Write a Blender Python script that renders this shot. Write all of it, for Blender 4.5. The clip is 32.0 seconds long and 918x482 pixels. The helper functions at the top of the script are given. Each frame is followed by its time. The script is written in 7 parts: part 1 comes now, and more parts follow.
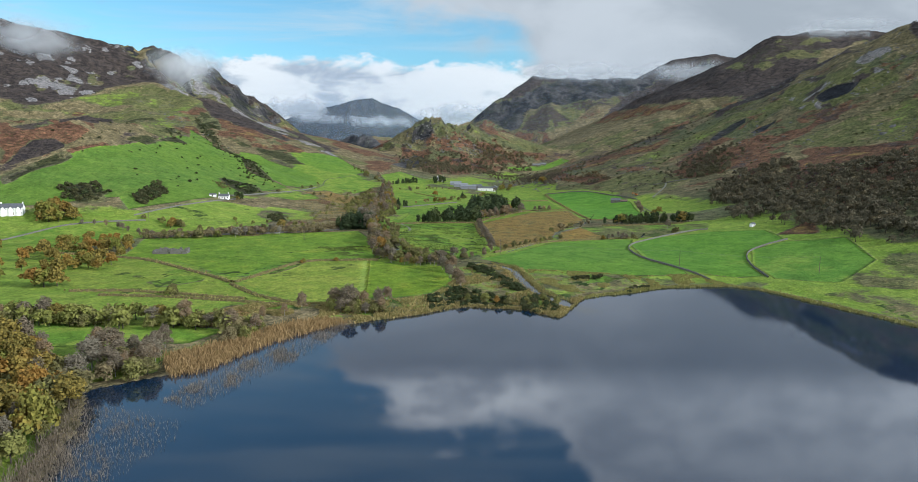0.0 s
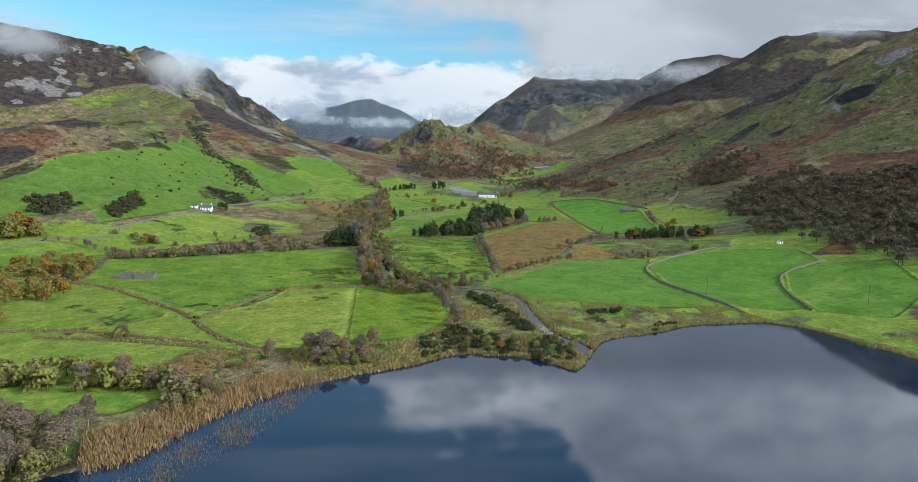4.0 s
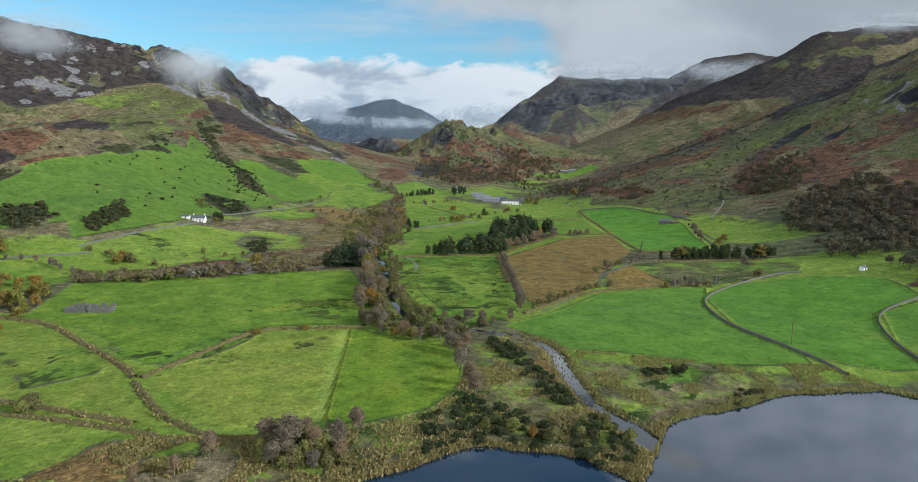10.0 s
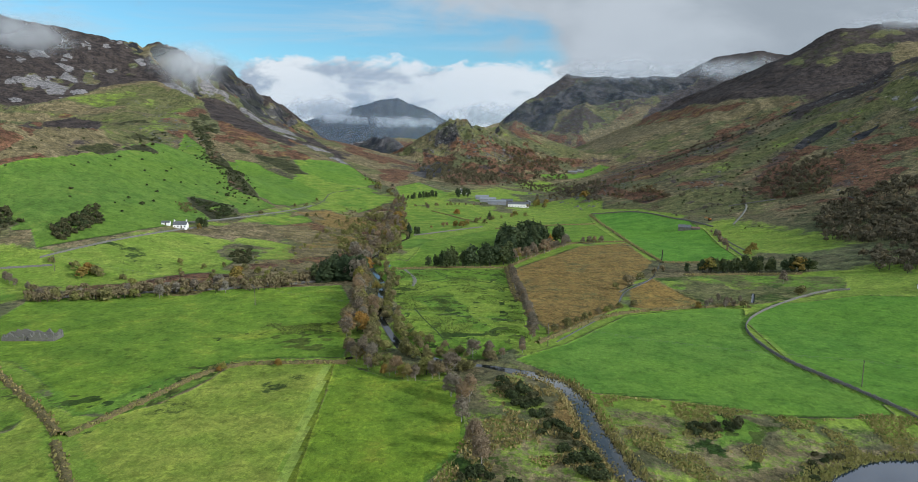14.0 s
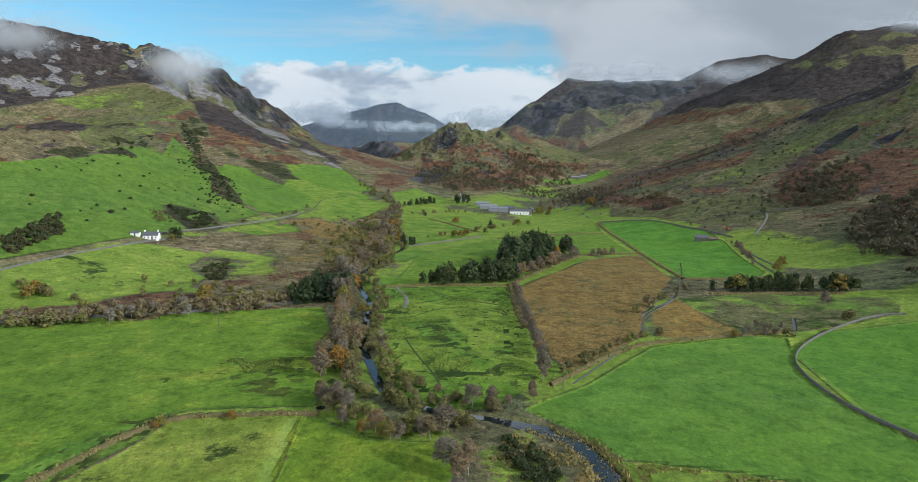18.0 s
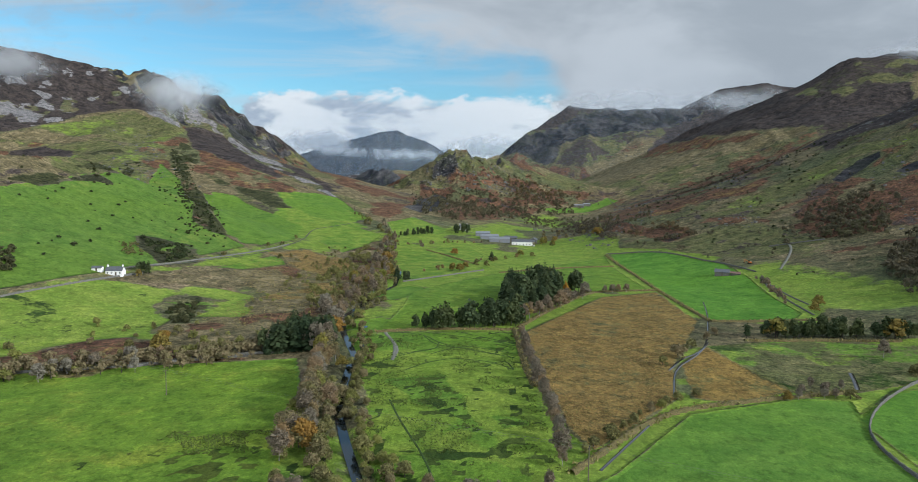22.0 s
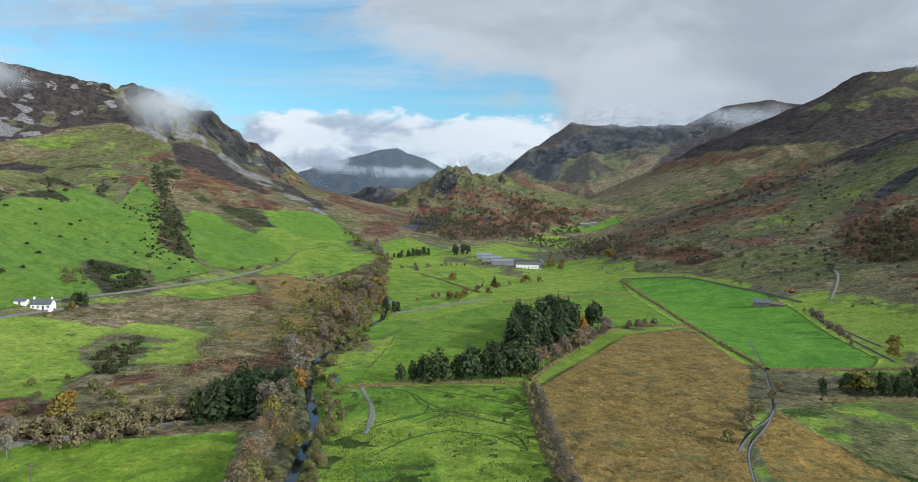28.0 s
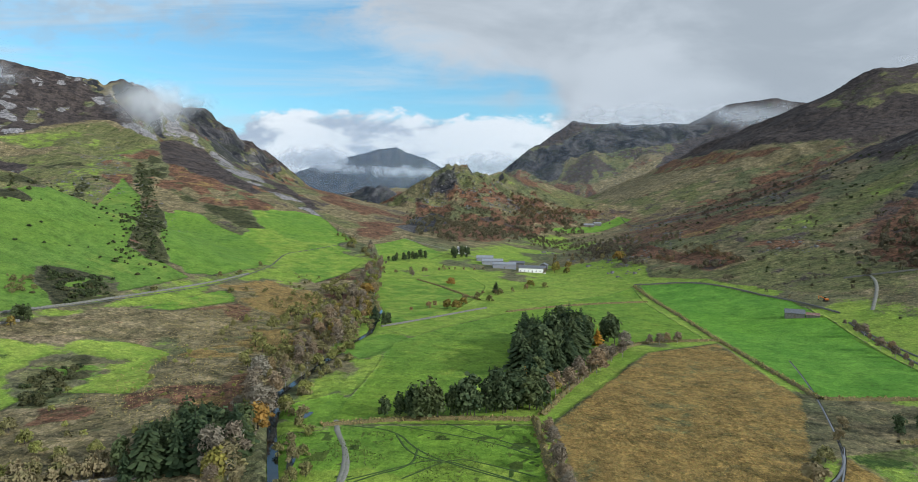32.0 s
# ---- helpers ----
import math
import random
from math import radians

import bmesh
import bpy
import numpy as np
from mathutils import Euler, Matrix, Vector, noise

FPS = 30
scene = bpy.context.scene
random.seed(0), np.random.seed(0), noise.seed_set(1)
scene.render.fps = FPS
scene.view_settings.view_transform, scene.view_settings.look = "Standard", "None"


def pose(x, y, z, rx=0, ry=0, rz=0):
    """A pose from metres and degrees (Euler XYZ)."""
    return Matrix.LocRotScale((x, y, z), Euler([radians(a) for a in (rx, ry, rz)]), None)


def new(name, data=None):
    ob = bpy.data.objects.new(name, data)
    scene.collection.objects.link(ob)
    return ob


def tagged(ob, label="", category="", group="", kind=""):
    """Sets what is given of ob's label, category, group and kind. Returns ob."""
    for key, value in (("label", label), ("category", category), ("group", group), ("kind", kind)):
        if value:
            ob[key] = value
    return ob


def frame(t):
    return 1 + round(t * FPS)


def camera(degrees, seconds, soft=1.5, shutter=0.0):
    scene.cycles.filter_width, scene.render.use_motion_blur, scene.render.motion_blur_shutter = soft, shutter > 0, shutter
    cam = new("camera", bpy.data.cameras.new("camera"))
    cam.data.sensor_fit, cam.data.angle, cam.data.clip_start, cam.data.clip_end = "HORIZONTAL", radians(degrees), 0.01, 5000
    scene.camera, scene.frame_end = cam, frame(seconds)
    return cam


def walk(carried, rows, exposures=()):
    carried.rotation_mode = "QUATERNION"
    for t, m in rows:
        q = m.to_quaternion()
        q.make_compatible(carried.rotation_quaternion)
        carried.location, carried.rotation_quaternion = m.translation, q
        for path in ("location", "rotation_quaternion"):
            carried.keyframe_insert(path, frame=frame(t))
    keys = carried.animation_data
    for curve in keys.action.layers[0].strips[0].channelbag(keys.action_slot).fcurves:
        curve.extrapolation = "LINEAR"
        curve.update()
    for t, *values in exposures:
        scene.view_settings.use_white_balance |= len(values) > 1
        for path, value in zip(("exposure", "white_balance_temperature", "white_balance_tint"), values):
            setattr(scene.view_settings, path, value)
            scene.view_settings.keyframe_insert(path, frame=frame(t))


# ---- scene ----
cam = camera(71.4, 32.0, soft=0.8)
METRES, EYE, TILT, LEAN, TURN = 350.0, 64.2, 0.8, 0.0, 0.0
ROWS = [
    (0.0, 0.0, 0.0, 0.0, 0.07, -8.24, -0.49),
    (0.5, 0.0003, 0.0152, 0.0029, 0.08, -8.23, -0.49),
    (1.0, 0.0005, 0.0316, 0.0061, 0.09, -8.22, -0.48),
    (1.5, 0.0007, 0.0467, 0.0089, 0.1, -8.23, -0.46),
    (2.0, 0.0011, 0.0631, 0.0114, 0.1, -8.23, -0.47),
    (2.5, 0.0014, 0.0781, 0.0135, 0.1, -8.22, -0.47),
    (3.0, 0.0018, 0.0945, 0.0156, 0.11, -8.22, -0.47),
    (3.5, 0.0021, 0.1095, 0.0176, 0.12, -8.22, -0.48),
    (5.5, 0.0038, 0.1716, 0.0207, 0.12, -8.21, -0.5),
    (6.0, 0.0042, 0.1879, 0.0216, 0.12, -8.21, -0.52),
    (6.5, 0.0045, 0.203, 0.0227, 0.11, -8.21, -0.53),
    (7.0, 0.0048, 0.2192, 0.0238, 0.1, -8.21, -0.55),
    (7.5, 0.0052, 0.2341, 0.0248, 0.1, -8.22, -0.56),
    (8.0, 0.0055, 0.2501, 0.0261, 0.1, -8.23, -0.57),
    (8.5, 0.0059, 0.2653, 0.0269, 0.09, -8.23, -0.58),
    (9.0, 0.0062, 0.2815, 0.028, 0.1, -8.23, -0.6),
    (9.5, 0.0063, 0.2964, 0.0288, 0.89, -8.23, -0.6),
    (10.0, 0.0064, 0.3122, 0.0297, 2.17, -8.22, -0.6),
    (10.5, 0.006, 0.3268, 0.0305, 2.32, -8.25, -0.56),
    (11.0, 0.0055, 0.3428, 0.0315, 2.47, -8.25, -0.56),
    (11.5, 0.0054, 0.3577, 0.0322, 2.61, -8.25, -0.57),
    (12.0, 0.0049, 0.3738, 0.033, 2.6, -8.26, -0.58),
    (12.5, 0.0046, 0.3886, 0.033, 2.6, -8.27, -0.59),
    (13.0, 0.0043, 0.4047, 0.0326, 2.6, -8.27, -0.61),
    (13.5, 0.0041, 0.4196, 0.0323, 2.6, -8.27, -0.62),
    (14.0, 0.0037, 0.4359, 0.032, 2.59, -8.27, -0.63),
    (14.5, 0.0033, 0.4509, 0.0317, 2.59, -8.28, -0.64),
    (16.5, 0.0022, 0.5127, 0.0306, 2.59, -8.3, -0.68),
    (17.0, 0.002, 0.5291, 0.0302, 2.6, -8.28, -0.69),
    (17.5, 0.0017, 0.544, 0.0302, 2.61, -8.13, -0.69),
    (18.0, 0.0011, 0.5602, 0.0298, 2.6, -7.85, -0.7),
    (18.5, 0.001, 0.5753, 0.0295, 2.6, -7.56, -0.71),
    (19.0, 0.0006, 0.5915, 0.0293, 2.6, -7.24, -0.72),
    (19.5, 0.0002, 0.6065, 0.029, 2.59, -6.94, -0.72),
    (20.0, -0.0001, 0.6227, 0.0287, 2.6, -6.62, -0.72),
    (20.5, -0.0005, 0.6375, 0.0286, 2.59, -6.33, -0.72),
    (21.0, -0.0009, 0.6539, 0.0281, 2.59, -6.0, -0.74),
    (21.5, -0.0012, 0.6689, 0.0278, 2.59, -5.7, -0.74),
    (22.0, -0.0015, 0.6852, 0.0275, 2.61, -5.36, -0.75),
    (22.5, -0.0018, 0.7003, 0.0272, 2.6, -5.04, -0.75),
    (23.0, -0.002, 0.7166, 0.0268, 2.61, -4.69, -0.76),
    (23.5, -0.0023, 0.7317, 0.0265, 2.62, -4.38, -0.76),
    (24.0, -0.0025, 0.7479, 0.0262, 2.62, -4.07, -0.76),
    (24.5, -0.0028, 0.7629, 0.026, 2.64, -3.83, -0.75),
    (25.0, -0.0032, 0.7791, 0.0256, 2.65, -3.74, -0.76),
    (25.5, -0.0035, 0.7941, 0.0253, 2.65, -3.74, -0.75),
    (27.5, -0.0047, 0.8563, 0.0242, 2.68, -3.73, -0.78),
    (28.0, -0.0051, 0.8729, 0.0237, 2.68, -3.73, -0.77),
    (28.5, -0.0053, 0.8878, 0.0235, 2.68, -3.73, -0.77),
    (29.0, -0.0055, 0.9039, 0.0232, 2.69, -3.73, -0.77),
    (29.5, -0.0058, 0.9189, 0.0229, 2.69, -3.73, -0.76),
    (30.0, -0.006, 0.9351, 0.0225, 2.7, -3.73, -0.76),
    (30.5, -0.0064, 0.9502, 0.0223, 2.69, -3.73, -0.76),
    (31.0, -0.0067, 0.9665, 0.0221, 2.69, -3.73, -0.76),
    (31.5, -0.0069, 0.9814, 0.0218, 2.69, -3.73, -0.76),
    (32.0, -0.0072, 0.9978, 0.0215, 2.69, -3.73, -0.76),
]
walk(cam, [(t, pose(0, 0, EYE, TILT, LEAN, TURN) @ pose(METRES * x, METRES * y, METRES * z, 90 + pitch, roll, yaw)) for t, x, y, z, yaw, pitch, roll in ROWS], exposures=[(0.0, 0.52, 5850.0, 7.0), (6.0, 0.5, 5850.0, 7.0), (11.0, 0.34, 5850.0, 7.0), (20.0, 0.33, 5850.0, 7.0), (27.0, 0.48, 5850.0, 7.0), (32.0, 0.50, 5850.0, 7.0)])

# ---- world and sun ----
SUN_UP, SUN_TURN = 23.0, 72.0


class Nodes:
    """Short hand for node trees."""

    def __init__(self, tree):
        self.t = tree
        tree.nodes.clear()

    def n(self, kind, ins=None, **props):
        node = self.t.nodes.new(kind)
        for k, v in props.items():
            setattr(node, k, v)
        for k, v in (ins or {}).items():
            if isinstance(v, bpy.types.NodeSocket):
                self.t.links.new(v, node.inputs[k])
            else:
                node.inputs[k].default_value = (*v, 1.0) if node.inputs[k].type == "RGBA" and len(v) == 3 else v
        return node

    def math(self, op, a, b=0.0, c=0.0, clamp=False):
        return self.n("ShaderNodeMath", {0: a, 1: b, 2: c}, operation=op, use_clamp=clamp).outputs[0]

    def span(self, v, a, b, c=0.0, d=1.0, soft=True):
        return self.n("ShaderNodeMapRange", {0: v, 1: a, 2: b, 3: c, 4: d}, interpolation_type="SMOOTHSTEP" if soft else "LINEAR").outputs[0]

    def mix(self, f, a, b, blend="MIX"):
        node = self.t.nodes.new("ShaderNodeMix")
        node.data_type, node.blend_type = "RGBA", blend
        for i, v in ((0, f), (6, a), (7, b)):
            if isinstance(v, bpy.types.NodeSocket):
                self.t.links.new(v, node.inputs[i])
            else:
                node.inputs[i].default_value = v if i == 0 else (*v[:3], 1)
        return node.outputs[2]

    def noise(self, vec, scale, detail=4.0, rough=0.55, warp=0.0):
        return self.n("ShaderNodeTexNoise", {"Vector": vec, "Scale": scale, "Detail": detail, "Roughness": rough, "Distortion": warp}).outputs["Fac"]


def make_world():
    world = bpy.data.worlds.new("sky")
    world.use_nodes = True
    scene.world = world
    k = Nodes(world.node_tree)
    sky = k.n("ShaderNodeTexSky", sky_type="NISHITA", sun_disc=False, sun_elevation=radians(SUN_UP), sun_rotation=radians(180.0 - SUN_TURN), altitude=100.0, air_density=1.0, dust_density=0.6, ozone_density=1.6).outputs[0]
    sky = k.mix(1.0, sky, (0.80, 1.16, 1.16), "MULTIPLY")
    way = k.n("ShaderNodeTexCoord").outputs["Generated"]
    s = k.n("ShaderNodeSeparateXYZ", {0: way})
    x, y, z = s.outputs
    # bearing u to the side and rise v, as seen up the valley
    ay = k.math("MAXIMUM", k.math("ABSOLUTE", y), 0.25)
    u, v = k.math("DIVIDE", x, ay), k.math("DIVIDE", z, ay)
    flat = k.n("ShaderNodeCombineXYZ", {0: u, 1: k.math("MULTIPLY", v, 2.2), 2: k.math("MULTIPLY", y, 0.4)}).outputs[0]
    wide = k.noise(flat, 3.0, 5, 0.55, 0.4)
    fine = k.noise(flat, 9.0, 7, 0.6, 0.3)
    puff = k.noise(flat, 14.0, 9, 0.62, 0.25)
    # grey deck: its lower edge falls towards the south side of the valley
    edge = k.math("SUBTRACT", k.math("SUBTRACT", 0.29, k.span(u, -0.30, 0.08, 0.0, 0.105)), k.span(u, 0.07, 0.22, 0.0, 0.32))
    lift = k.math("ADD", k.math("SUBTRACT", v, edge), k.math("MULTIPLY", k.math("SUBTRACT", fine, 0.5), 0.22))
    deck = k.span(lift, -0.05, 0.06)
    # white heaped clouds behind the head of the valley
    top = k.math("ADD", k.span(u, -0.5, -0.3, 0.11, 0.143), k.math("ADD", k.math("MULTIPLY", k.math("SUBTRACT", puff, 0.5), 0.075), k.math("MULTIPLY", k.math("SUBTRACT", wide, 0.5), 0.05)))
    heap = k.span(k.math("SUBTRACT", top, v), -0.003, 0.009)
    # thin streaks in the blue
    streak = k.n("ShaderNodeCombineXYZ", {0: u, 1: k.math("MULTIPLY", v, 9.0), 2: 0.3}).outputs[0]
    thin = k.span(k.noise(streak, 2.2, 6, 0.6, 0.6), 0.38, 0.72, 0.05, 0.8)
    grey = k.mix(k.span(wide, 0.35, 0.68), (3.0, 3.2, 3.4), (4.3, 4.45, 4.6))
    billow = k.math("ADD", k.math("MULTIPLY", k.noise(flat, 7.0, 7, 0.55, 0.5), 0.6), k.math("MULTIPLY", puff, 0.4))
    white = k.mix(k.span(k.math("ADD", billow, k.span(u, -0.25, 0.02, 0.0, 0.07)), 0.455, 0.575), (3.3, 3.7, 4.2), (6.3, 6.35, 6.3))
    c = k.mix(thin, sky, (4.0, 4.8, 5.3))
    c = k.mix(heap, c, white)
    # overhead the deck ends in bright ragged lobes, with deep blue beyond
    brink = k.math("ADD", k.math("ADD", 0.27, k.span(u, -0.34, -0.02, 0.0, 0.15)), k.span(u, 0.14, 0.42, 0.0, 0.5))
    lobe = k.math("ADD", k.math("MULTIPLY", k.math("SUBTRACT", fine, 0.5), 0.22), k.math("MULTIPLY", k.math("SUBTRACT", wide, 0.5), 0.30))
    past = k.math("ADD", k.math("SUBTRACT", v, brink), lobe)
    rim = k.math("MULTIPLY", k.span(past, -0.14, 0.0), k.math("MULTIPLY", k.span(u, -0.16, -0.04), k.span(u, 0.22, 0.10)))
    high = k.span(v, 0.325, 0.39)
    grey = k.mix(k.math("MULTIPLY", high, 0.5), grey, k.mix(k.span(fine, 0.35, 0.65), (9.5, 9.8, 10.2), (15.0, 15.2, 15.3)))
    grey = k.mix(k.math("MULTIPLY", k.math("MULTIPLY", high, rim), k.span(fine, 0.36, 0.56, 0.35, 1.0)), grey, (14.5, 14.5, 14.2))
    deck = k.math("MULTIPLY", deck, k.math("SUBTRACT", 1.0, k.math("MULTIPLY", k.span(past, 0.0, 0.05), 0.95)))
    c = k.mix(deck, c, grey)
    # behind the viewer bright sunlit cloud is added, unseen, to lift the ambient light
    c = k.mix(k.math("MULTIPLY", k.span(y, 0.1, -0.5), k.span(z, -0.02, 0.2)), c, (11.5, 11.5, 11.4))
    bg = k.n("ShaderNodeBackground", {0: c, 1: 0.1})
    k.n("ShaderNodeOutputWorld", {0: bg.outputs[0]})


make_world()
sun = new("sun", bpy.data.lights.new("sun", "SUN"))
sun.data.energy, sun.data.angle, sun.data.color = 3.4, radians(5.0), (1.0, 0.96, 0.90)
sun.matrix_world = pose(0, 0, 600, 90 - SUN_UP, 0, SUN_TURN)

# ---- materials ----
def material(name):
    m = bpy.data.materials.new(name)
    m.use_nodes = True
    return m, Nodes(m.node_tree)


def finish(k, color, rough=0.9, normal=None, spec=0.3, **more):
    ins = {"Base Color": color, "Roughness": rough, "Specular IOR Level": spec, **more}
    if normal is not None:
        ins["Normal"] = normal
    b = k.n("ShaderNodeBsdfPrincipled", ins)
    k.n("ShaderNodeOutputMaterial", {0: b.outputs[0]})
    return b


def bump(k, h, strength, distance):
    return k.n("ShaderNodeBump", {"Height": h, "Strength": strength, "Distance": distance}).outputs[0]


def ground_material():
    m, k = material("ground_cover")
    p = k.n("ShaderNodeNewGeometry").outputs["Position"]
    a = k.n("ShaderNodeSeparateColor", {0: k.n("ShaderNodeAttribute", attribute_name="cover_a").outputs["Color"]}).outputs
    b = k.n("ShaderNodeSeparateColor", {0: k.n("ShaderNodeAttribute", attribute_name="cover_b").outputs["Color"]}).outputs
    c = k.n("ShaderNodeSeparateColor", {0: k.n("ShaderNodeAttribute", attribute_name="cover_c").outputs["Color"]}).outputs
    d = k.n("ShaderNodeSeparateColor", {0: k.n("ShaderNodeAttribute", attribute_name="cover_d").outputs["Color"]}).outputs
    big = k.noise(p, 0.012, 5, 0.6)
    mid = k.noise(p, 0.07, 6, 0.62, 0.3)
    small = k.noise(p, 0.45, 5, 0.65)
    tuft = k.noise(p, 1.7, 4, 0.7)
    speck = k.math("ADD", k.math("MULTIPLY", small, 0.55), k.math("MULTIPLY", tuft, 0.45))

    def soft(w, spread=0.62):
        # ragged edge to a cover's weight
        n = k.math("MULTIPLY", k.math("SUBTRACT", k.math("ADD", k.math("MULTIPLY", mid, 0.5), k.math("MULTIPLY", speck, 0.5)), 0.5), spread * 4)
        return k.span(k.math("ADD", w, k.math("MULTIPLY", n, k.math("SUBTRACT", 1.0, k.math("ABSOLUTE", k.math("MULTIPLY_ADD", w, 2.0, -1.0))))), 0.40, 0.60)

    vein = k.noise(p, 0.16, 5, 0.7, 1.2)
    moor = k.mix(k.span(mid, 0.36, 0.64), (0.090, 0.088, 0.042), (0.150, 0.126, 0.068))
    moor = k.mix(k.span(big, 0.42, 0.62), moor, (0.096, 0.108, 0.048))
    moor = k.mix(k.math('ADD', k.span(speck, 0.47, 0.60, 0.0, 0.45), k.span(vein, 0.53, 0.62, 0.0, 0.45)), moor, (0.048, 0.046, 0.030))
    lush = k.mix(k.span(mid, 0.35, 0.66), (0.078, 0.148, 0.020), (0.116, 0.192, 0.028))
    lush = k.mix(k.span(big, 0.4, 0.65, 0.0, 0.5), lush, (0.118, 0.198, 0.019))
    lush = k.mix(k.math('ADD', k.span(speck, 0.49, 0.58, 0.0, 0.30), k.span(vein, 0.55, 0.63, 0.0, 0.22)), lush, (0.044, 0.100, 0.012))
    pale = k.mix(k.span(mid, 0.35, 0.65), (0.122, 0.192, 0.024), (0.172, 0.228, 0.036))
    pale = k.mix(k.math('ADD', k.span(speck, 0.48, 0.57, 0.0, 0.35), k.span(vein, 0.54, 0.62, 0.0, 0.22)), pale, (0.080, 0.122, 0.018))
    tan = k.mix(k.span(mid, 0.35, 0.66), (0.118, 0.098, 0.050), (0.205, 0.166, 0.095))
    tan = k.mix(k.math('ADD', k.span(speck, 0.48, 0.57, 0.0, 0.5), k.span(vein, 0.52, 0.60, 0.0, 0.45)), tan, (0.080, 0.074, 0.032))
    fern = k.mix(k.span(mid, 0.35, 0.65), (0.090, 0.045, 0.030), (0.165, 0.085, 0.050))
    fern = k.mix(k.math('ADD', k.span(speck, 0.47, 0.57, 0.0, 0.5), k.span(vein, 0.52, 0.60, 0.0, 0.45)), fern, (0.048, 0.044, 0.020))
    heath = k.mix(k.span(mid, 0.40, 0.60), (0.022, 0.019, 0.021), (0.060, 0.048, 0.044))
    heath = k.mix(k.math('ADD', k.span(speck, 0.47, 0.57, 0.0, 0.5), k.span(vein, 0.53, 0.59, 0.0, 0.35)), heath, (0.070, 0.056, 0.044))
    stone = k.mix(k.span(speck, 0.36, 0.62), (0.085, 0.082, 0.086), (0.27, 0.25, 0.25))
    stone = k.mix(k.span(mid, 0.44, 0.62, 0.0, 0.6), stone, (0.12, 0.112, 0.095))
    rush = k.mix(k.span(mid, 0.4, 0.6), (0.056, 0.080, 0.016), (0.028, 0.052, 0.010))
    earth = k.mix(k.span(speck, 0.4, 0.6), (0.150, 0.098, 0.034), (0.260, 0.180, 0.066))
    earth = k.mix(k.math('ADD', k.span(speck, 0.48, 0.57, 0.0, 0.5), k.span(vein, 0.53, 0.60, 0.0, 0.4)), earth, (0.080, 0.066, 0.022))
    cliff = k.mix(k.span(k.noise(k.n("ShaderNodeMapping", {0: p, 3: (0.020, 0.020, 0.009)}).outputs[0], 1.0, 10, 0.70, 0.8), 0.42, 0.62), (0.018, 0.019, 0.023), (0.070, 0.067, 0.068))
    cliff = k.mix(k.span(big, 0.50, 0.60, 0.0, 0.45), cliff, (0.040, 0.043, 0.030))
    upland = k.mix(k.span(mid, 0.36, 0.64), (0.092, 0.102, 0.036), (0.134, 0.128, 0.056))
    upland = k.mix(k.math("ADD", k.span(speck, 0.48, 0.58, 0.0, 0.5), k.span(vein, 0.54, 0.61, 0.0, 0.4)), upland, (0.056, 0.066, 0.022))
    scree = k.mix(k.span(speck, 0.38, 0.60), (0.11, 0.106, 0.110), (0.235, 0.222, 0.22))
    scree = k.mix(k.span(vein, 0.52, 0.62, 0.0, 0.6), scree, (0.080, 0.074, 0.076))
    bush = k.mix(k.span(speck, 0.40, 0.58), (0.018, 0.024, 0.010), (0.058, 0.060, 0.024))
    bush = k.mix(k.span(vein, 0.54, 0.61, 0.0, 0.5), bush, (0.082, 0.078, 0.032))
    col = moor
    for w, tone in ((d[0], upland), (a[2], tan), (b[0], fern), (b[1], heath), (a[0], lush), (a[1], pale), (c[0], rush), (c[1], earth), (d[2], bush), (b[2], stone), (c[2], cliff), (d[1], scree)):
        col = k.mix(soft(w), col, tone)
    # clumps and flecks of rougher growth, sparse on the mown fields
    rough = k.math("SUBTRACT", 1.0, k.math("MULTIPLY", k.math("MAXIMUM", k.math("MAXIMUM", a[0], a[1]), k.math("MULTIPLY", c[1], 0.7)), 0.55), clamp=True)
    clump = k.noise(p, 0.24, 6, 0.78, 0.5)
    drift = k.noise(p, 0.055, 9, 0.74, 0.8)
    col = k.mix(k.math("MULTIPLY", k.span(drift, 0.545, 0.585, 0.0, 0.5), k.math("MULTIPLY", rough, rough)), col, k.mix(1.0, col, (0.38, 0.38, 0.38), "MULTIPLY"))
    tuss = k.noise(p, 0.115, 8, 0.80, 0.4)
    col = k.mix(k.math("MULTIPLY", k.span(tuss, 0.53, 0.56, 0.0, 0.6), rough), col, k.mix(1.0, col, (0.42, 0.43, 0.40), "MULTIPLY"))
    col = k.mix(k.math("MULTIPLY", k.span(tuss, 0.46, 0.43, 0.0, 0.55), rough), col, k.mix(1.0, col, (1.55, 1.50, 1.40), "MULTIPLY"))
    fleck = k.noise(k.n("ShaderNodeVectorMath", {0: p, 1: (53.0, 17.0, 5.0)}, operation="ADD").outputs[0], 0.33, 6, 0.78)
    col = k.mix(k.math("MULTIPLY", k.span(clump, 0.545, 0.58, 0.0, 0.75), rough), col, k.mix(1.0, col, (0.36, 0.38, 0.34), "MULTIPLY"))
    bright = k.math("MULTIPLY", rough, k.math("SUBTRACT", 1.0, k.math("MULTIPLY", k.math("MAXIMUM", b[1], d[2]), 0.8), clamp=True))
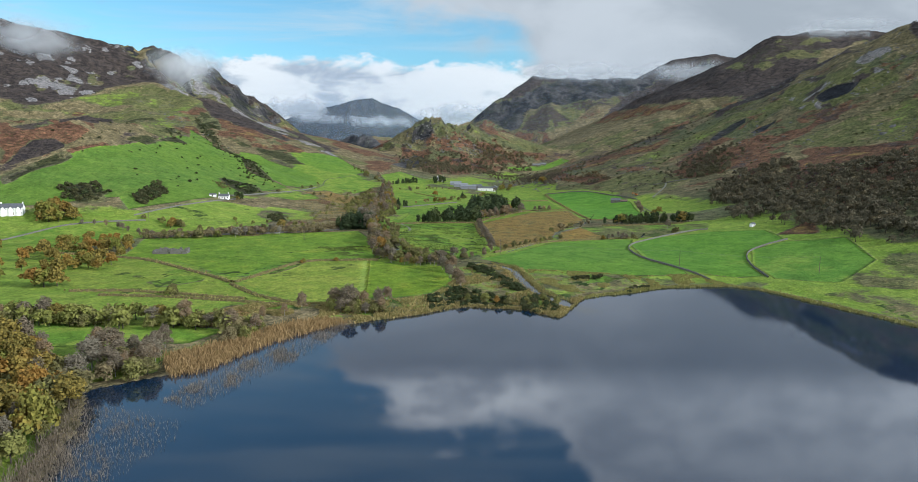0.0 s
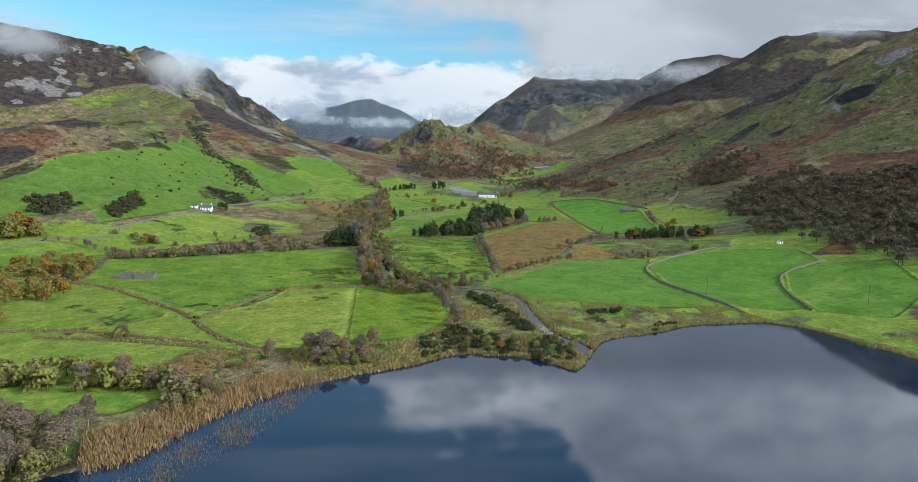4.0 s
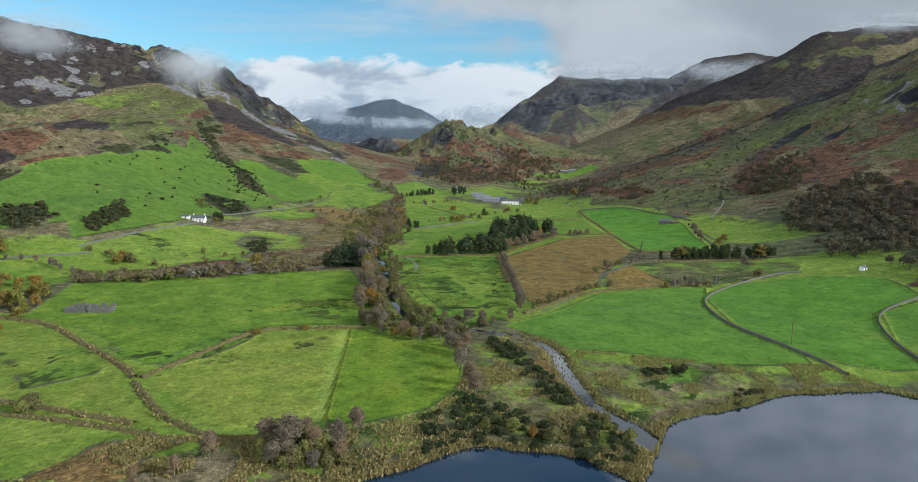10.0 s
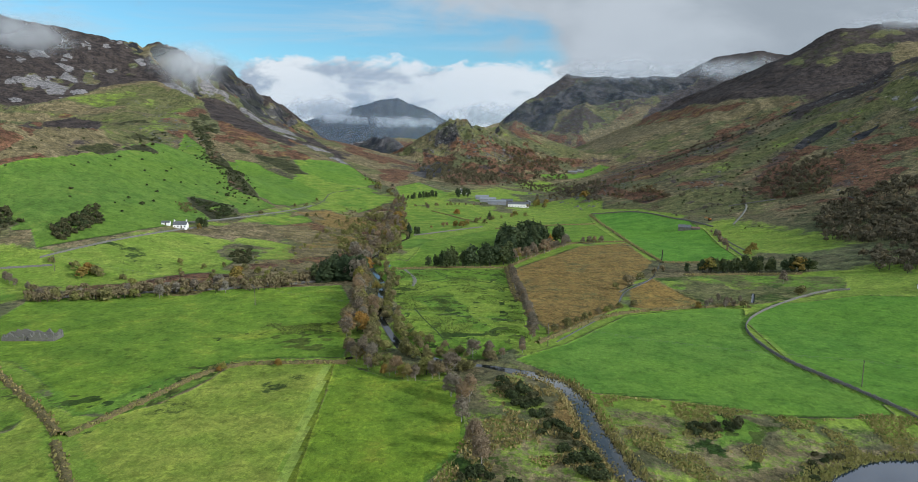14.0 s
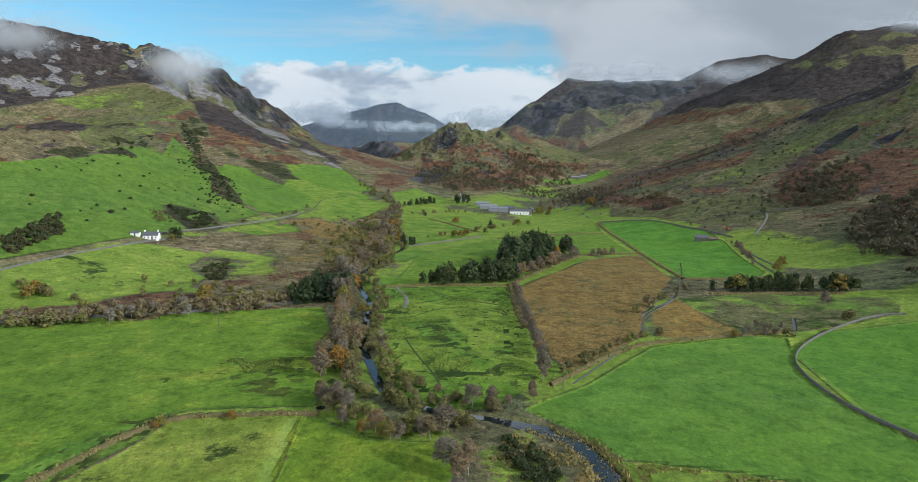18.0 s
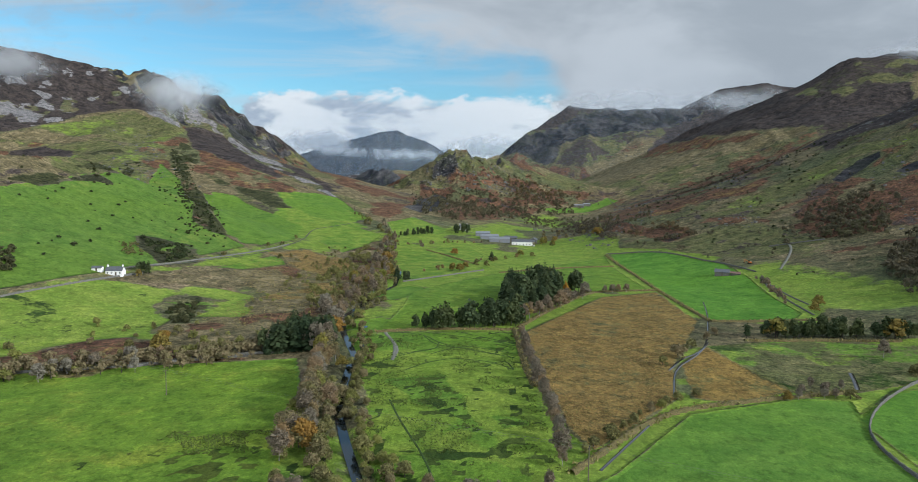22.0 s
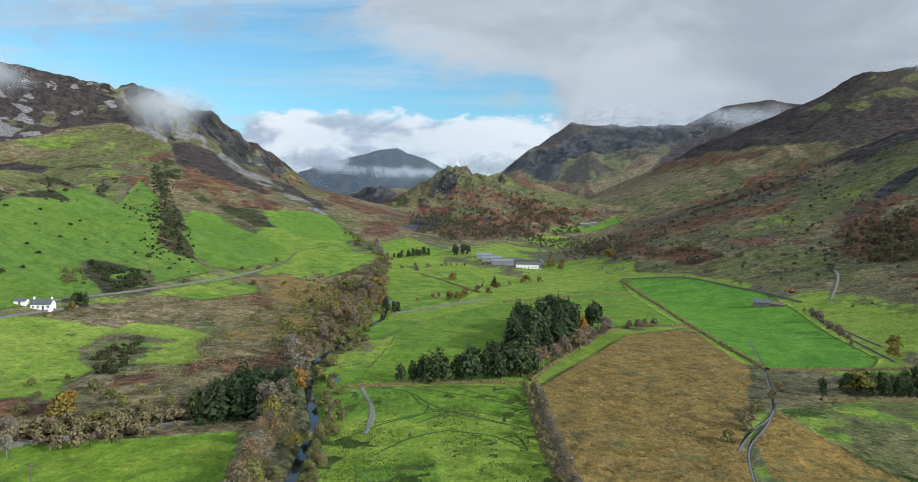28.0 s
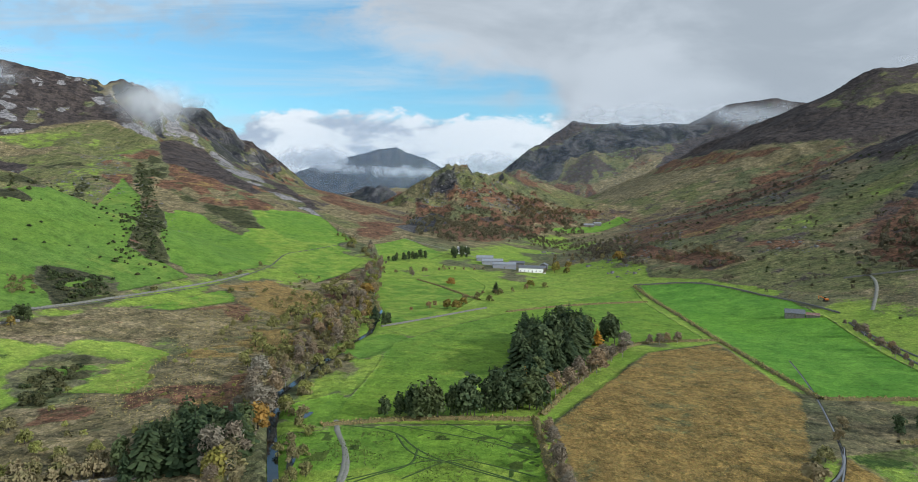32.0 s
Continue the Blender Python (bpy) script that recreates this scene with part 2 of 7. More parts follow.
    col = k.mix(k.math("MULTIPLY", k.span(fleck, 0.54, 0.58, 0.0, 0.65), bright), col, k.mix(1.0, col, (1.75, 1.62, 1.55), "MULTIPLY"))
    h = k.math("ADD", k.math("MULTIPLY", small, 0.7), k.math("MULTIPLY", tuft, 0.3))
    wild = k.math("SUBTRACT", 1.0, k.math("MAXIMUM", a[0], a[1]), clamp=True)
    h = k.math("ADD", h, k.math("MULTIPLY", k.math("MULTIPLY_ADD", c[2], -0.6, wild), k.math("ADD", k.math("MULTIPLY", vein, 2.2), k.math("MULTIPLY", mid, 4.0))))
    # mown and grazed streaks, fine blades, and each field's own sward
    sward = k.n("ShaderNodeMapping", {0: p, 2: (0.0, 0.0, 0.5), 3: (0.9, 0.5, 0.9)}).outputs[0]
    blade = k.math("ADD", k.math("MULTIPLY", k.noise(sward, 1.0, 6, 0.75), 0.5), k.math("MULTIPLY", k.noise(p, 2.6, 5, 0.8), 0.5))
    col = k.mix(1.0, col, k.mix(k.span(blade, 0.40, 0.60), k.mix(wild, (0.84, 0.84, 0.82), (0.62, 0.62, 0.60)), k.mix(wild, (1.14, 1.13, 1.14), (1.34, 1.32, 1.34))), "MULTIPLY")
    col = k.mix(1.0, col, k.n("ShaderNodeObjectInfo").outputs["Color"], "MULTIPLY")
    finish(k, col, 0.95, bump(k, h, 0.75, 1.0), 0.1)
    return m


def water_material(name, deep, ripple):
    m, k = material(name)
    p = k.n("ShaderNodeNewGeometry").outputs["Position"]
    n1 = k.noise(p, 0.9, 3, 0.6)
    patch = k.span(k.noise(p, 0.018, 3, 0.5), 0.40, 0.66, 0.15, 1.0)
    h = k.math("MULTIPLY", n1, patch)
    finish(k, deep, 0.04, bump(k, h, ripple, 0.05), 0.5, IOR=1.5)
    return m


def plain(name, lo, hi, scale=1.5, rough=0.85, relief=0.3, dist=0.03, stain=None, metallic=0.0):
    """A weathered surface: two tones in a grain, and stains at a larger scale."""
    m, k = material(name)
    p = k.n("ShaderNodeNewGeometry").outputs["Position"]
    r = k.n("ShaderNodeObjectInfo").outputs["Random"]
    g = k.noise(p, scale * 6, 5, 0.65)
    w = k.noise(p, scale, 4, 0.6, 0.4)
    col = k.mix(k.span(g, 0.32, 0.68), lo, hi)
    if stain:
        col = k.mix(k.span(w, 0.5, 0.72, 0.0, 0.75), col, stain)
    col = k.mix(k.math("MULTIPLY", r, 0.25), col, lo)
    finish(k, col, rough, bump(k, g, relief, dist), 0.25, Metallic=metallic)
    return m


M_GROUND = ground_material()
M_LAKE = water_material("lake_water", (0.006, 0.017, 0.037), 0.10)
M_RIVER = water_material("river_water", (0.012, 0.016, 0.017), 0.5)

def leaf_material(name, tones, rough=0.8):
    """Foliage: three tones, varied leaf by leaf and plant by plant."""
    m, k = material(name)
    i = k.n("ShaderNodeNewGeometry").outputs["Random Per Island"]
    r = k.n("ShaderNodeObjectInfo").outputs["Random"]
    p = k.n("ShaderNodeNewGeometry").outputs["Position"]
    col = k.mix(k.span(i, 0.1, 0.9, soft=False), tones[0], tones[1])
    col = k.mix(k.span(k.math("FRACT", k.math("MULTIPLY", r, 7.31)), 0.35, 1.0, 0.0, 0.85), col, tones[2])
    if len(tones) > 3:
        col = k.mix(k.span(k.math("FRACT", k.math("MULTIPLY", r, 13.7)), 0.66, 0.95, 0.0, 0.85), col, tones[3])
        col = k.mix(k.span(k.noise(p, 0.10, 3, 0.7), 0.52, 0.66, 0.0, 0.5), col, tones[3])
    col = k.mix(k.span(k.noise(p, 0.35, 3, 0.6), 0.4, 0.65, 0.0, 0.5), col, tones[0])
    b = k.n("ShaderNodeBsdfPrincipled", {"Base Color": col, "Roughness": rough, "Specular IOR Level": 0.15})
    t = k.n("ShaderNodeBsdfTranslucent", {0: col})
    mixed = k.n("ShaderNodeMixShader", {0: 0.22, 1: b.outputs[0], 2: t.outputs[0]})
    k.n("ShaderNodeOutputMaterial", {0: mixed.outputs[0]})
    return m


LEAVES = {
    "oak": leaf_material("oak_leaves", ((0.110, 0.092, 0.024), (0.275, 0.205, 0.048), (0.185, 0.205, 0.040), (0.290, 0.155, 0.036))),
    "birch": leaf_material("birch_twigs", ((0.105, 0.086, 0.060), (0.240, 0.195, 0.135), (0.265, 0.180, 0.095), (0.190, 0.168, 0.125))),
    "alder": leaf_material("alder_twigs", ((0.105, 0.090, 0.048), (0.245, 0.200, 0.100), (0.265, 0.165, 0.075), (0.190, 0.185, 0.055))),
    "pale_birch": leaf_material("pale_twigs", ((0.13, 0.115, 0.085), (0.26, 0.235, 0.18), (0.22, 0.20, 0.15))),
    "willow": leaf_material("willow_leaves", ((0.090, 0.088, 0.034), (0.215, 0.195, 0.070), (0.215, 0.225, 0.052), (0.205, 0.160, 0.090))),
    "spruce": leaf_material("spruce_needles", ((0.018, 0.033, 0.015), (0.056, 0.080, 0.034), (0.062, 0.078, 0.030))),
    "pine": leaf_material("pine_needles", ((0.026, 0.042, 0.018), (0.080, 0.104, 0.044), (0.092, 0.108, 0.038))),
    "larch": leaf_material("larch_needles", ((0.26, 0.13, 0.015), (0.42, 0.22, 0.03), (0.34, 0.18, 0.02))),
    "gorse": leaf_material("gorse_needles", ((0.024, 0.034, 0.015), (0.070, 0.088, 0.030), (0.080, 0.074, 0.032))),
    "bare": leaf_material("wood_twigs", ((0.058, 0.050, 0.036), (0.140, 0.114, 0.078), (0.118, 0.120, 0.052), (0.165, 0.120, 0.052))),
    "rush": leaf_material("rush_stems", ((0.060, 0.085, 0.022), (0.12, 0.15, 0.035), (0.11, 0.12, 0.035))),
    "reed": leaf_material("reed_stems", ((0.20, 0.135, 0.060), (0.36, 0.245, 0.115), (0.30, 0.20, 0.090))),
    "thin_reed": leaf_material("thin_reed_stems", ((0.12, 0.10, 0.075), (0.25, 0.20, 0.145), (0.20, 0.17, 0.13))),
    "tussock": leaf_material("tussock_grass", ((0.15, 0.135, 0.045), (0.34, 0.26, 0.11), (0.22, 0.22, 0.065))),
}
M_BARK = plain("dark_bark", (0.030, 0.024, 0.020), (0.085, 0.070, 0.058), 2.0)
M_PALEBARK = plain("pale_bark", (0.16, 0.145, 0.13), (0.42, 0.40, 0.37), 2.0, stain=(0.05, 0.045, 0.04))
M_STONE = plain("dry_stone", (0.055, 0.053, 0.048), (0.20, 0.19, 0.17), 0.9, 0.95, 0.8, 0.2, (0.085, 0.090, 0.040))
M_ROCK = plain("hill_rock", (0.045, 0.044, 0.044), (0.16, 0.155, 0.15), 0.6, 0.95, 0.8, 0.3, (0.07, 0.075, 0.035))
M_BANK = plain("rough_grass", (0.060, 0.056, 0.020), (0.175, 0.130, 0.055), 0.5, 0.98, 0.8, 0.3, (0.055, 0.075, 0.018))
M_ROAD = plain("tarmac", (0.040, 0.039, 0.036), (0.075, 0.073, 0.068), 0.6, 0.97, 0.2, 0.02, (0.09, 0.085, 0.05))
M_RUSHES = plain("drain_rushes", (0.016, 0.036, 0.006), (0.040, 0.070, 0.012), 0.7, 0.95, 0.8, 0.2, (0.085, 0.120, 0.020))
M_TRACK = plain("stony_track", (0.095, 0.090, 0.072), (0.20, 0.19, 0.165), 0.5, 0.95, 0.4, 0.05, (0.10, 0.13, 0.04))
M_WHITE = plain("limewash", (0.68, 0.67, 0.64), (0.82, 0.81, 0.78), 0.7, 0.85, 0.15, 0.02, (0.52, 0.50, 0.46))
M_SLATE = plain("slate", (0.050, 0.052, 0.060), (0.15, 0.155, 0.17), 0.8, 0.6, 0.3, 0.03, (0.11, 0.11, 0.085))
M_SHEET = plain("sheet_roof", (0.13, 0.14, 0.155), (0.24, 0.25, 0.27), 0.5, 0.5, 0.2, 0.03, (0.20, 0.17, 0.14))
M_RUST = plain("rusty_sheet", (0.085, 0.045, 0.035), (0.22, 0.13, 0.10), 0.7, 0.7, 0.2, 0.03, (0.26, 0.24, 0.22))
M_GLASS = plain("dark_pane", (0.015, 0.018, 0.022), (0.03, 0.035, 0.04), 1.0, 0.1, 0.0, 0.0)
M_WOOD = plain("weathered_wood", (0.065, 0.052, 0.040), (0.17, 0.145, 0.115), 1.5)
M_WIRE = plain("dull_wire", (0.10, 0.10, 0.10), (0.16, 0.16, 0.16), 1.0, 0.5)
M_ORANGE = plain("orange_paint", (0.45, 0.13, 0.02), (0.60, 0.20, 0.03), 1.0, 0.5)
M_BLACK = plain("black_rubber", (0.012, 0.012, 0.012), (0.03, 0.03, 0.03), 1.0, 0.8)

# ---- terrain ----
def hash2(ix, iy, s):
    h = np.sin(ix * 127.1 + iy * 311.7 + s * 74.7) * 43758.5453
    return h - np.floor(h)


def vnoise(x, y, s=0):
    """Smooth value noise in 0..1."""
    ix, iy = np.floor(x), np.floor(y)
    fx, fy = x - ix, y - iy
    fx, fy = fx * fx * (3 - 2 * fx), fy * fy * (3 - 2 * fy)
    a = hash2(ix, iy, s) * (1 - fx) + hash2(ix + 1, iy, s) * fx
    b = hash2(ix, iy + 1, s) * (1 - fx) + hash2(ix + 1, iy + 1, s) * fx
    return a * (1 - fy) + b * fy


def fbm(x, y, size, octaves=4, s=0):
    """Fractal noise in about -1..1 with features of that size in metres."""
    total, amp, k = 0.0, 0.5, 1.0 / size
    for i in range(octaves):
        total = total + amp * (2 * vnoise(x * k + 17.3 * i, y * k - 9.1 * i, s + i) - 1)
        amp, k = amp * 0.5, k * 2.03
    return total


def smooth(a, b, v):
    u = np.clip((v - a) / (b - a), 0, 1)
    return u * u * (3 - 2 * u)


def along(x, y, line):
    """Distance to a polyline and the line's own values at the nearest place."""
    best = np.full(np.shape(x), 1e9)
    vals = [np.zeros(np.shape(x)) for _ in line[0][2:]]
    for a, b in zip(line[:-1], line[1:]):
        dx, dy = b[0] - a[0], b[1] - a[1]
        u = np.clip(((x - a[0]) * dx + (y - a[1]) * dy) / (dx * dx + dy * dy + 1e-9), 0, 1)
        d = np.hypot(x - a[0] - u * dx, y - a[1] - u * dy)
        m = d < best
        best = np.where(m, d, best)
        for i in range(len(vals)):
            vals[i] = np.where(m, a[2 + i] + u * (b[2 + i] - a[2 + i]), vals[i])
    return best, vals


def floor_height(x, y):
    """The valley's floor, rising gently from the lake."""
    return np.interp(y, [-4000, 60, 290, 420, 560, 1000, 1350, 1600, 2200, 3300, 4700], [1.0, 1.0, 1.4, 4.8, 7.6, 12.5, 15.5, 19.0, 40.0, 100.0, 120.0])

# ridges: x, y, rise over the valley floor, half width
mawr_ridge = [(-1478, 1300, 332, 800), (-1242, 1500, 367, 850), (-1087, 1560, 360, 850), (-990, 1620, 346, 750), (-884, 1680, 326, 650), (-774, 1740, 314, 560), (-755, 1750, 284, 420)]
bera_ridge = [(-838, 1950, 298, 450), (-844, 2080, 302, 480), (-799, 2120, 294, 460), (-762, 2150, 248, 440), (-719, 2170, 231, 420), (-674, 2150, 167, 400), (-526, 2000, 96, 330), (-414, 1860, 49, 260), (-312, 1720, 16, 160), (-255, 1600, -1, 80)]
green_spur = [(-1345, 1000, 80, 600), (-1169, 1250, 112, 700), (-977, 1380, 138, 750), (-866, 1440, 164, 800), (-715, 1500, 209, 850), (-571, 1420, 166, 780), (-429, 1230, 84, 560), (-324, 1080, 32, 330), (-259, 980, 17, 180), (-224, 930, 9, 90)]
snow_ridge = [(-1311, 4600, 200, 330), (-1102, 4600, 263, 380), (-881, 4600, 318, 420), (-748, 4600, 343, 420), (-624, 4600, 360, 420), (-451, 4600, 301, 400), (-335, 4600, 229, 350), (-106, 4600, 128, 300)]
pass_ridge = [(-1094, 3300, 7, 400), (-794, 3300, 15, 400), (-683, 3500, 48, 350), (-474, 3600, 77, 350), (-279, 3600, 53, 350)]
far_knob = [(-546, 2500, 7, 110), (-477, 2500, 50, 150), (-420, 2500, 82, 170), (-370, 2500, 102, 170), (-327, 2480, 72, 150), (-268, 2450, 29, 110)]
near_knob = [(-195, 1560, 12, 90), (-169, 1590, 40, 150), (-140, 1620, 78, 220), (-109, 1640, 119, 260), (-89, 1650, 136, 290), (-61, 1660, 137, 320), (-16, 1700, 128, 360), (23, 1800, 125, 380), (149, 1950, 107, 400)]
knob_shelf = [(-17, 1720, 126, 260), (70, 1740, 106, 280), (179, 1720, 79, 280), (285, 1700, 62, 260)]
garn_ridge = [(-37, 2600, 113, 300), (43, 2750, 148, 350), (159, 2800, 226, 450), (278, 2850, 294, 500), (331, 2900, 353, 560), (416, 2900, 348, 650), (585, 2900, 337, 750), (754, 2900, 333, 800), (942, 2900, 353, 800)]
nantlle_ridge = [(884, 3400, 370, 600), (1097, 3400, 478, 700), (1272, 3400, 503, 700), (1372, 3400, 490, 700), (1675, 3400, 492, 700)]
mignedd_ridge = [(496, 2250, 156, 500), (600, 2200, 226, 600), (737, 2120, 290, 750), (832, 2060, 338, 850), (919, 2000, 394, 950), (965, 1980, 405, 1000), (1062, 1950, 415, 1000), (1200, 1900, 403, 1000), (1497, 1850, 390, 1000)]
south_ridge = [(467, 1420, 117, 380), (503, 1350, 143, 440), (553, 1250, 169, 500), (579, 1150, 198, 540), (598, 1080, 220, 560), (616, 1020, 234, 560), (656, 950, 252, 560), (708, 880, 259, 600), (786, 750, 244, 650), (778, 520, 212, 640)]
west_slope = [(-330, 960, 40, 170), (-395, 840, 92, 290), (-415, 690, 92, 285), (-480, 560, 52, 220), (-560, 420, 25, 160)]
RIDGES = [(mawr_ridge, 1.5), (bera_ridge, 1.5), (green_spur, 1.5), (snow_ridge, 1.5), (pass_ridge, 1.5), (far_knob, 1.5), (near_knob, 1.5), (knob_shelf, 1.5), (garn_ridge, 1.5), (nantlle_ridge, 1.5), (mignedd_ridge, 1.5), (south_ridge, 1.5), (west_slope, 1.5)]


def inside(x, y, poly):
    """Whether places lie in a polygon."""
    odd = np.zeros(np.shape(x), bool)
    for (ax, ay), (bx, by) in zip(poly, poly[1:] + poly[:1]):
        if ay != by:
            odd ^= ((ay > y) != (by > y)) & (x < (bx - ax) * (y - ay) / (by - ay) + ax)
    return odd


def signed(x, y, poly):
    """Distance to a polygon's edge, positive within it."""
    d, _ = along(x, y, [(p[0], p[1]) for p in poly + poly[:1]])
    return np.where(inside(x, y, poly), d, -d)


def hills(x, y):
    """Relief above the valley's floor, from the ridges round it."""
    total = 0.0
    wx, wy = x + 30 * fbm(x, y, 260, 3, 5), y + 30 * fbm(x, y, 260, 3, 9)
    for line, power in RIDGES:
        top = np.zeros(np.shape(x))
        for a, b in zip(line[:-1], line[1:]):
            dx, dy = b[0] - a[0], b[1] - a[1]
            t = np.clip(((wx - a[0]) * dx + (wy - a[1]) * dy) / (dx * dx + dy * dy), 0, 1)
            d = np.hypot(wx - a[0] - t * dx, wy - a[1] - t * dy)
            c, w = a[2] + t * (b[2] - a[2]), a[3] + t * (b[3] - a[3])
            top = np.maximum(top, np.maximum(c, 0.0) * np.clip(1 - d / w, 0, 1) ** power)
        total = total + (top + 1e-6) ** 8
    h = total ** 0.125
    return np.where(h > 0.5, h, 0.5 * np.square(np.maximum(h, 0) / 0.5) * 1.0)


# broken rock along these crests: reach, rise, size, seed
CRAGS = [(bera_ridge[:7], 260, 19, 75, 101), (garn_ridge[1:], 420, 11, 150, 102), (near_knob[2:7], 170, 12, 48, 103), (far_knob, 130, 14, 60, 104), (mawr_ridge[5:], 150, 14, 60, 105), (snow_ridge, 300, 10, 160, 106)]


def shore_distance(x, y):
    """Distance into the lake, with small bays."""
    return signed(x, y, LAKE) + 3.0 * fbm(x, y, 16, 3, 77)


def height(x, y):
    x, y = np.atleast_1d(np.asarray(x, float)), np.atleast_1d(np.asarray(y, float))
    h = hills(x, y)
    rough = smooth(8, 60, h)
    crag = smooth(70, 190, h) * (22 * (0.35 - np.abs(fbm(x, y, 170, 5, 12))) + 7 * (0.3 - np.abs(fbm(x, y, 55, 4, 13))) - 4)
    z = floor_height(x, y) + h + rough * (7 * fbm(x, y, 120, 5, 2) + 2.0 * fbm(x, y, 24, 3, 3)) * smooth(0, 200, h + 40) + crag
    for line, reach, amp, size, seed in CRAGS:
        xs, ys = [p[0] for p in line], [p[1] for p in line]
        m = (x > min(xs) - reach) & (x < max(xs) + reach) & (y > min(ys) - reach) & (y < max(ys) + reach)
        if np.any(m):
            xm, ym = x[m], y[m]
            d, _ = along(xm, ym, [(p[0], p[1]) for p in line])
            z = np.array(z)
            z[m] = z[m] + amp * smooth(reach, reach * 0.3, d) * (0.75 - 3.2 * np.abs(fbm(xm, ym, size, 5, seed)))
    z = z + 0.35 * fbm(x, y, 60, 3, 4) + BANK(x, y)
    lake = shore_distance(x, y)
    shore = smooth(0, 30, -lake)
    z = np.where(lake > 0, -0.25 - np.minimum(lake * 0.12, 4), 0.12 + shore * (z - 0.12))
    d, (w,) = along(x, y, RIVER)
    bed = np.maximum(floor_height(x, y) * smooth(0, 30, -lake) - 1.3, -1.0)
    return np.where((lake < 0) & (d < w + 4), bed + smooth(w * 0.55, w + 3.0, d) * (z - bed), z)


# lake shore, river and fields, in metres
LAKE = [(-115, -300), (-112, 40), (-83, 119), (-89, 141), (-102, 169), (-86, 182), (-89, 195), (-76, 212), (-57, 231), (-39, 242), (-20, 256), (2, 271), (29, 266), (40, 255), (46, 267), (56, 288), (102, 315), (137, 321), (150, 311), (163, 282), (179, 243), (260, 180), (225, 60), (200, -300)]
ruin_field = [(-223, 449), (-166, 474), (-79, 498), (-61, 448), (-53, 400), (-50, 378), (-91, 372), (-107, 349), (-116, 322), (-132, 338), (-164, 363), (-200, 373)]
pale_field = [(-109, 309), (-93, 369), (-55, 373), (-45, 280), (-58, 276), (-64, 272), (-76, 278)]
hedge_field = [(-55, 373), (-47, 371), (-30, 359), (-7, 357), (-3, 313), (-13, 292), (-31, 280), (-44, 280)]
west_field = [(-284, 394), (-236, 385), (-187, 371), (-147, 341), (-126, 325), (-110, 302), (-90, 282), (-76, 272), (-172, 284)]
lower_field = [(-190, 284), (-132, 278), (-87, 270), (-75, 262), (-80, 244), (-101, 234), (-138, 232)]
shore_field = [(-222, 240), (-175, 238), (-117, 234), (-85, 228), (-92, 212), (-148, 200), (-185, 199)]
mid_west_field = [(-356, 412), (-318, 444), (-304, 475), (-241, 466), (-228, 450), (-267, 434), (-319, 389)]
cottage_field = [(-263, 518), (-228, 601), (-190, 638), (-166, 636), (-138, 627), (-132, 573), (-164, 569), (-163, 527), (-203, 505), (-237, 508)]
strip_field = [(-207, 625), (-179, 786), (-163, 748), (-181, 699)]
rush_field = [(-68, 536), (-35, 548), (14, 552), (20, 403), (3, 380), (-22, 379), (-37, 415), (-41, 453)]
brown_field = [(18, 552), (74, 656), (117, 682), (115, 587), (76, 498), (68, 462), (50, 439), (30, 413), (25, 429)]
river_field = [(12, 381), (34, 402), (67, 446), (111, 464), (127, 463), (112, 421), (112, 389), (125, 349), (125, 339), (88, 337), (64, 346), (36, 351), (29, 363)]
wall_field = [(120, 446), (147, 473), (192, 479), (222, 460), (217, 423), (184, 404), (170, 369), (163, 335), (149, 335), (125, 349), (115, 388)]
east_field = [(188, 406), (215, 417), (247, 405), (234, 354), (194, 319), (167, 331), (172, 369)]
middle_field = [(-51, 596), (-49, 663), (-28, 704), (28, 784), (117, 879), (112, 810), (114, 692), (68, 674), (9, 613), (-33, 559), (-54, 546)]
barn_field = [(121, 881), (164, 855), (195, 773), (193, 716), (176, 601), (165, 586), (122, 590)]
farm_field = [(-99, 879), (-21, 947), (-3, 885), (-8, 827), (-30, 736), (-55, 710), (-76, 744)]
upper_field = [(-130, 1059), (-103, 1127), (-49, 1058), (-62, 1007), (-104, 959)]
bend_field = [(-194, 923), (-158, 996), (-120, 967), (-125, 900), (-140, 849), (-171, 886)]
far_west_field = [(-286, 1144), (-232, 1148), (-168, 1092), (-161, 1010), (-216, 995)]
hill_pasture = [(-360, 633), (-355, 808), (-492, 1184), (-414, 1094), (-273, 827), (-238, 798), (-210, 782), (-224, 654), (-251, 568), (-274, 527)]
hill_pasture_west = [(-418, 504), (-401, 560), (-378, 607), (-358, 675), (-365, 814), (-347, 850), (-290, 655), (-277, 566), (-326, 519), (-361, 501), (-396, 476)]
gully_pasture = [(-374, 1064), (-299, 1040), (-212, 963), (-212, 927), (-202, 801), (-236, 802), (-268, 853)]
high_farm_field = [(101, 1487), (258, 1640), (275, 1606), (234, 1572), (132, 1478)]
sheep_field = [(101, 534), (148, 550), (207, 517), (191, 492), (141, 475), (113, 466), (107, 490)]
stream_field = [(80, 502), (101, 534), (116, 522), (114, 474), (86, 456), (72, 462)]
unmown_strip = [(-57.6, 371.0), (-52.6, 371.5), (-41.2, 279.0), (-46.2, 279.0)]
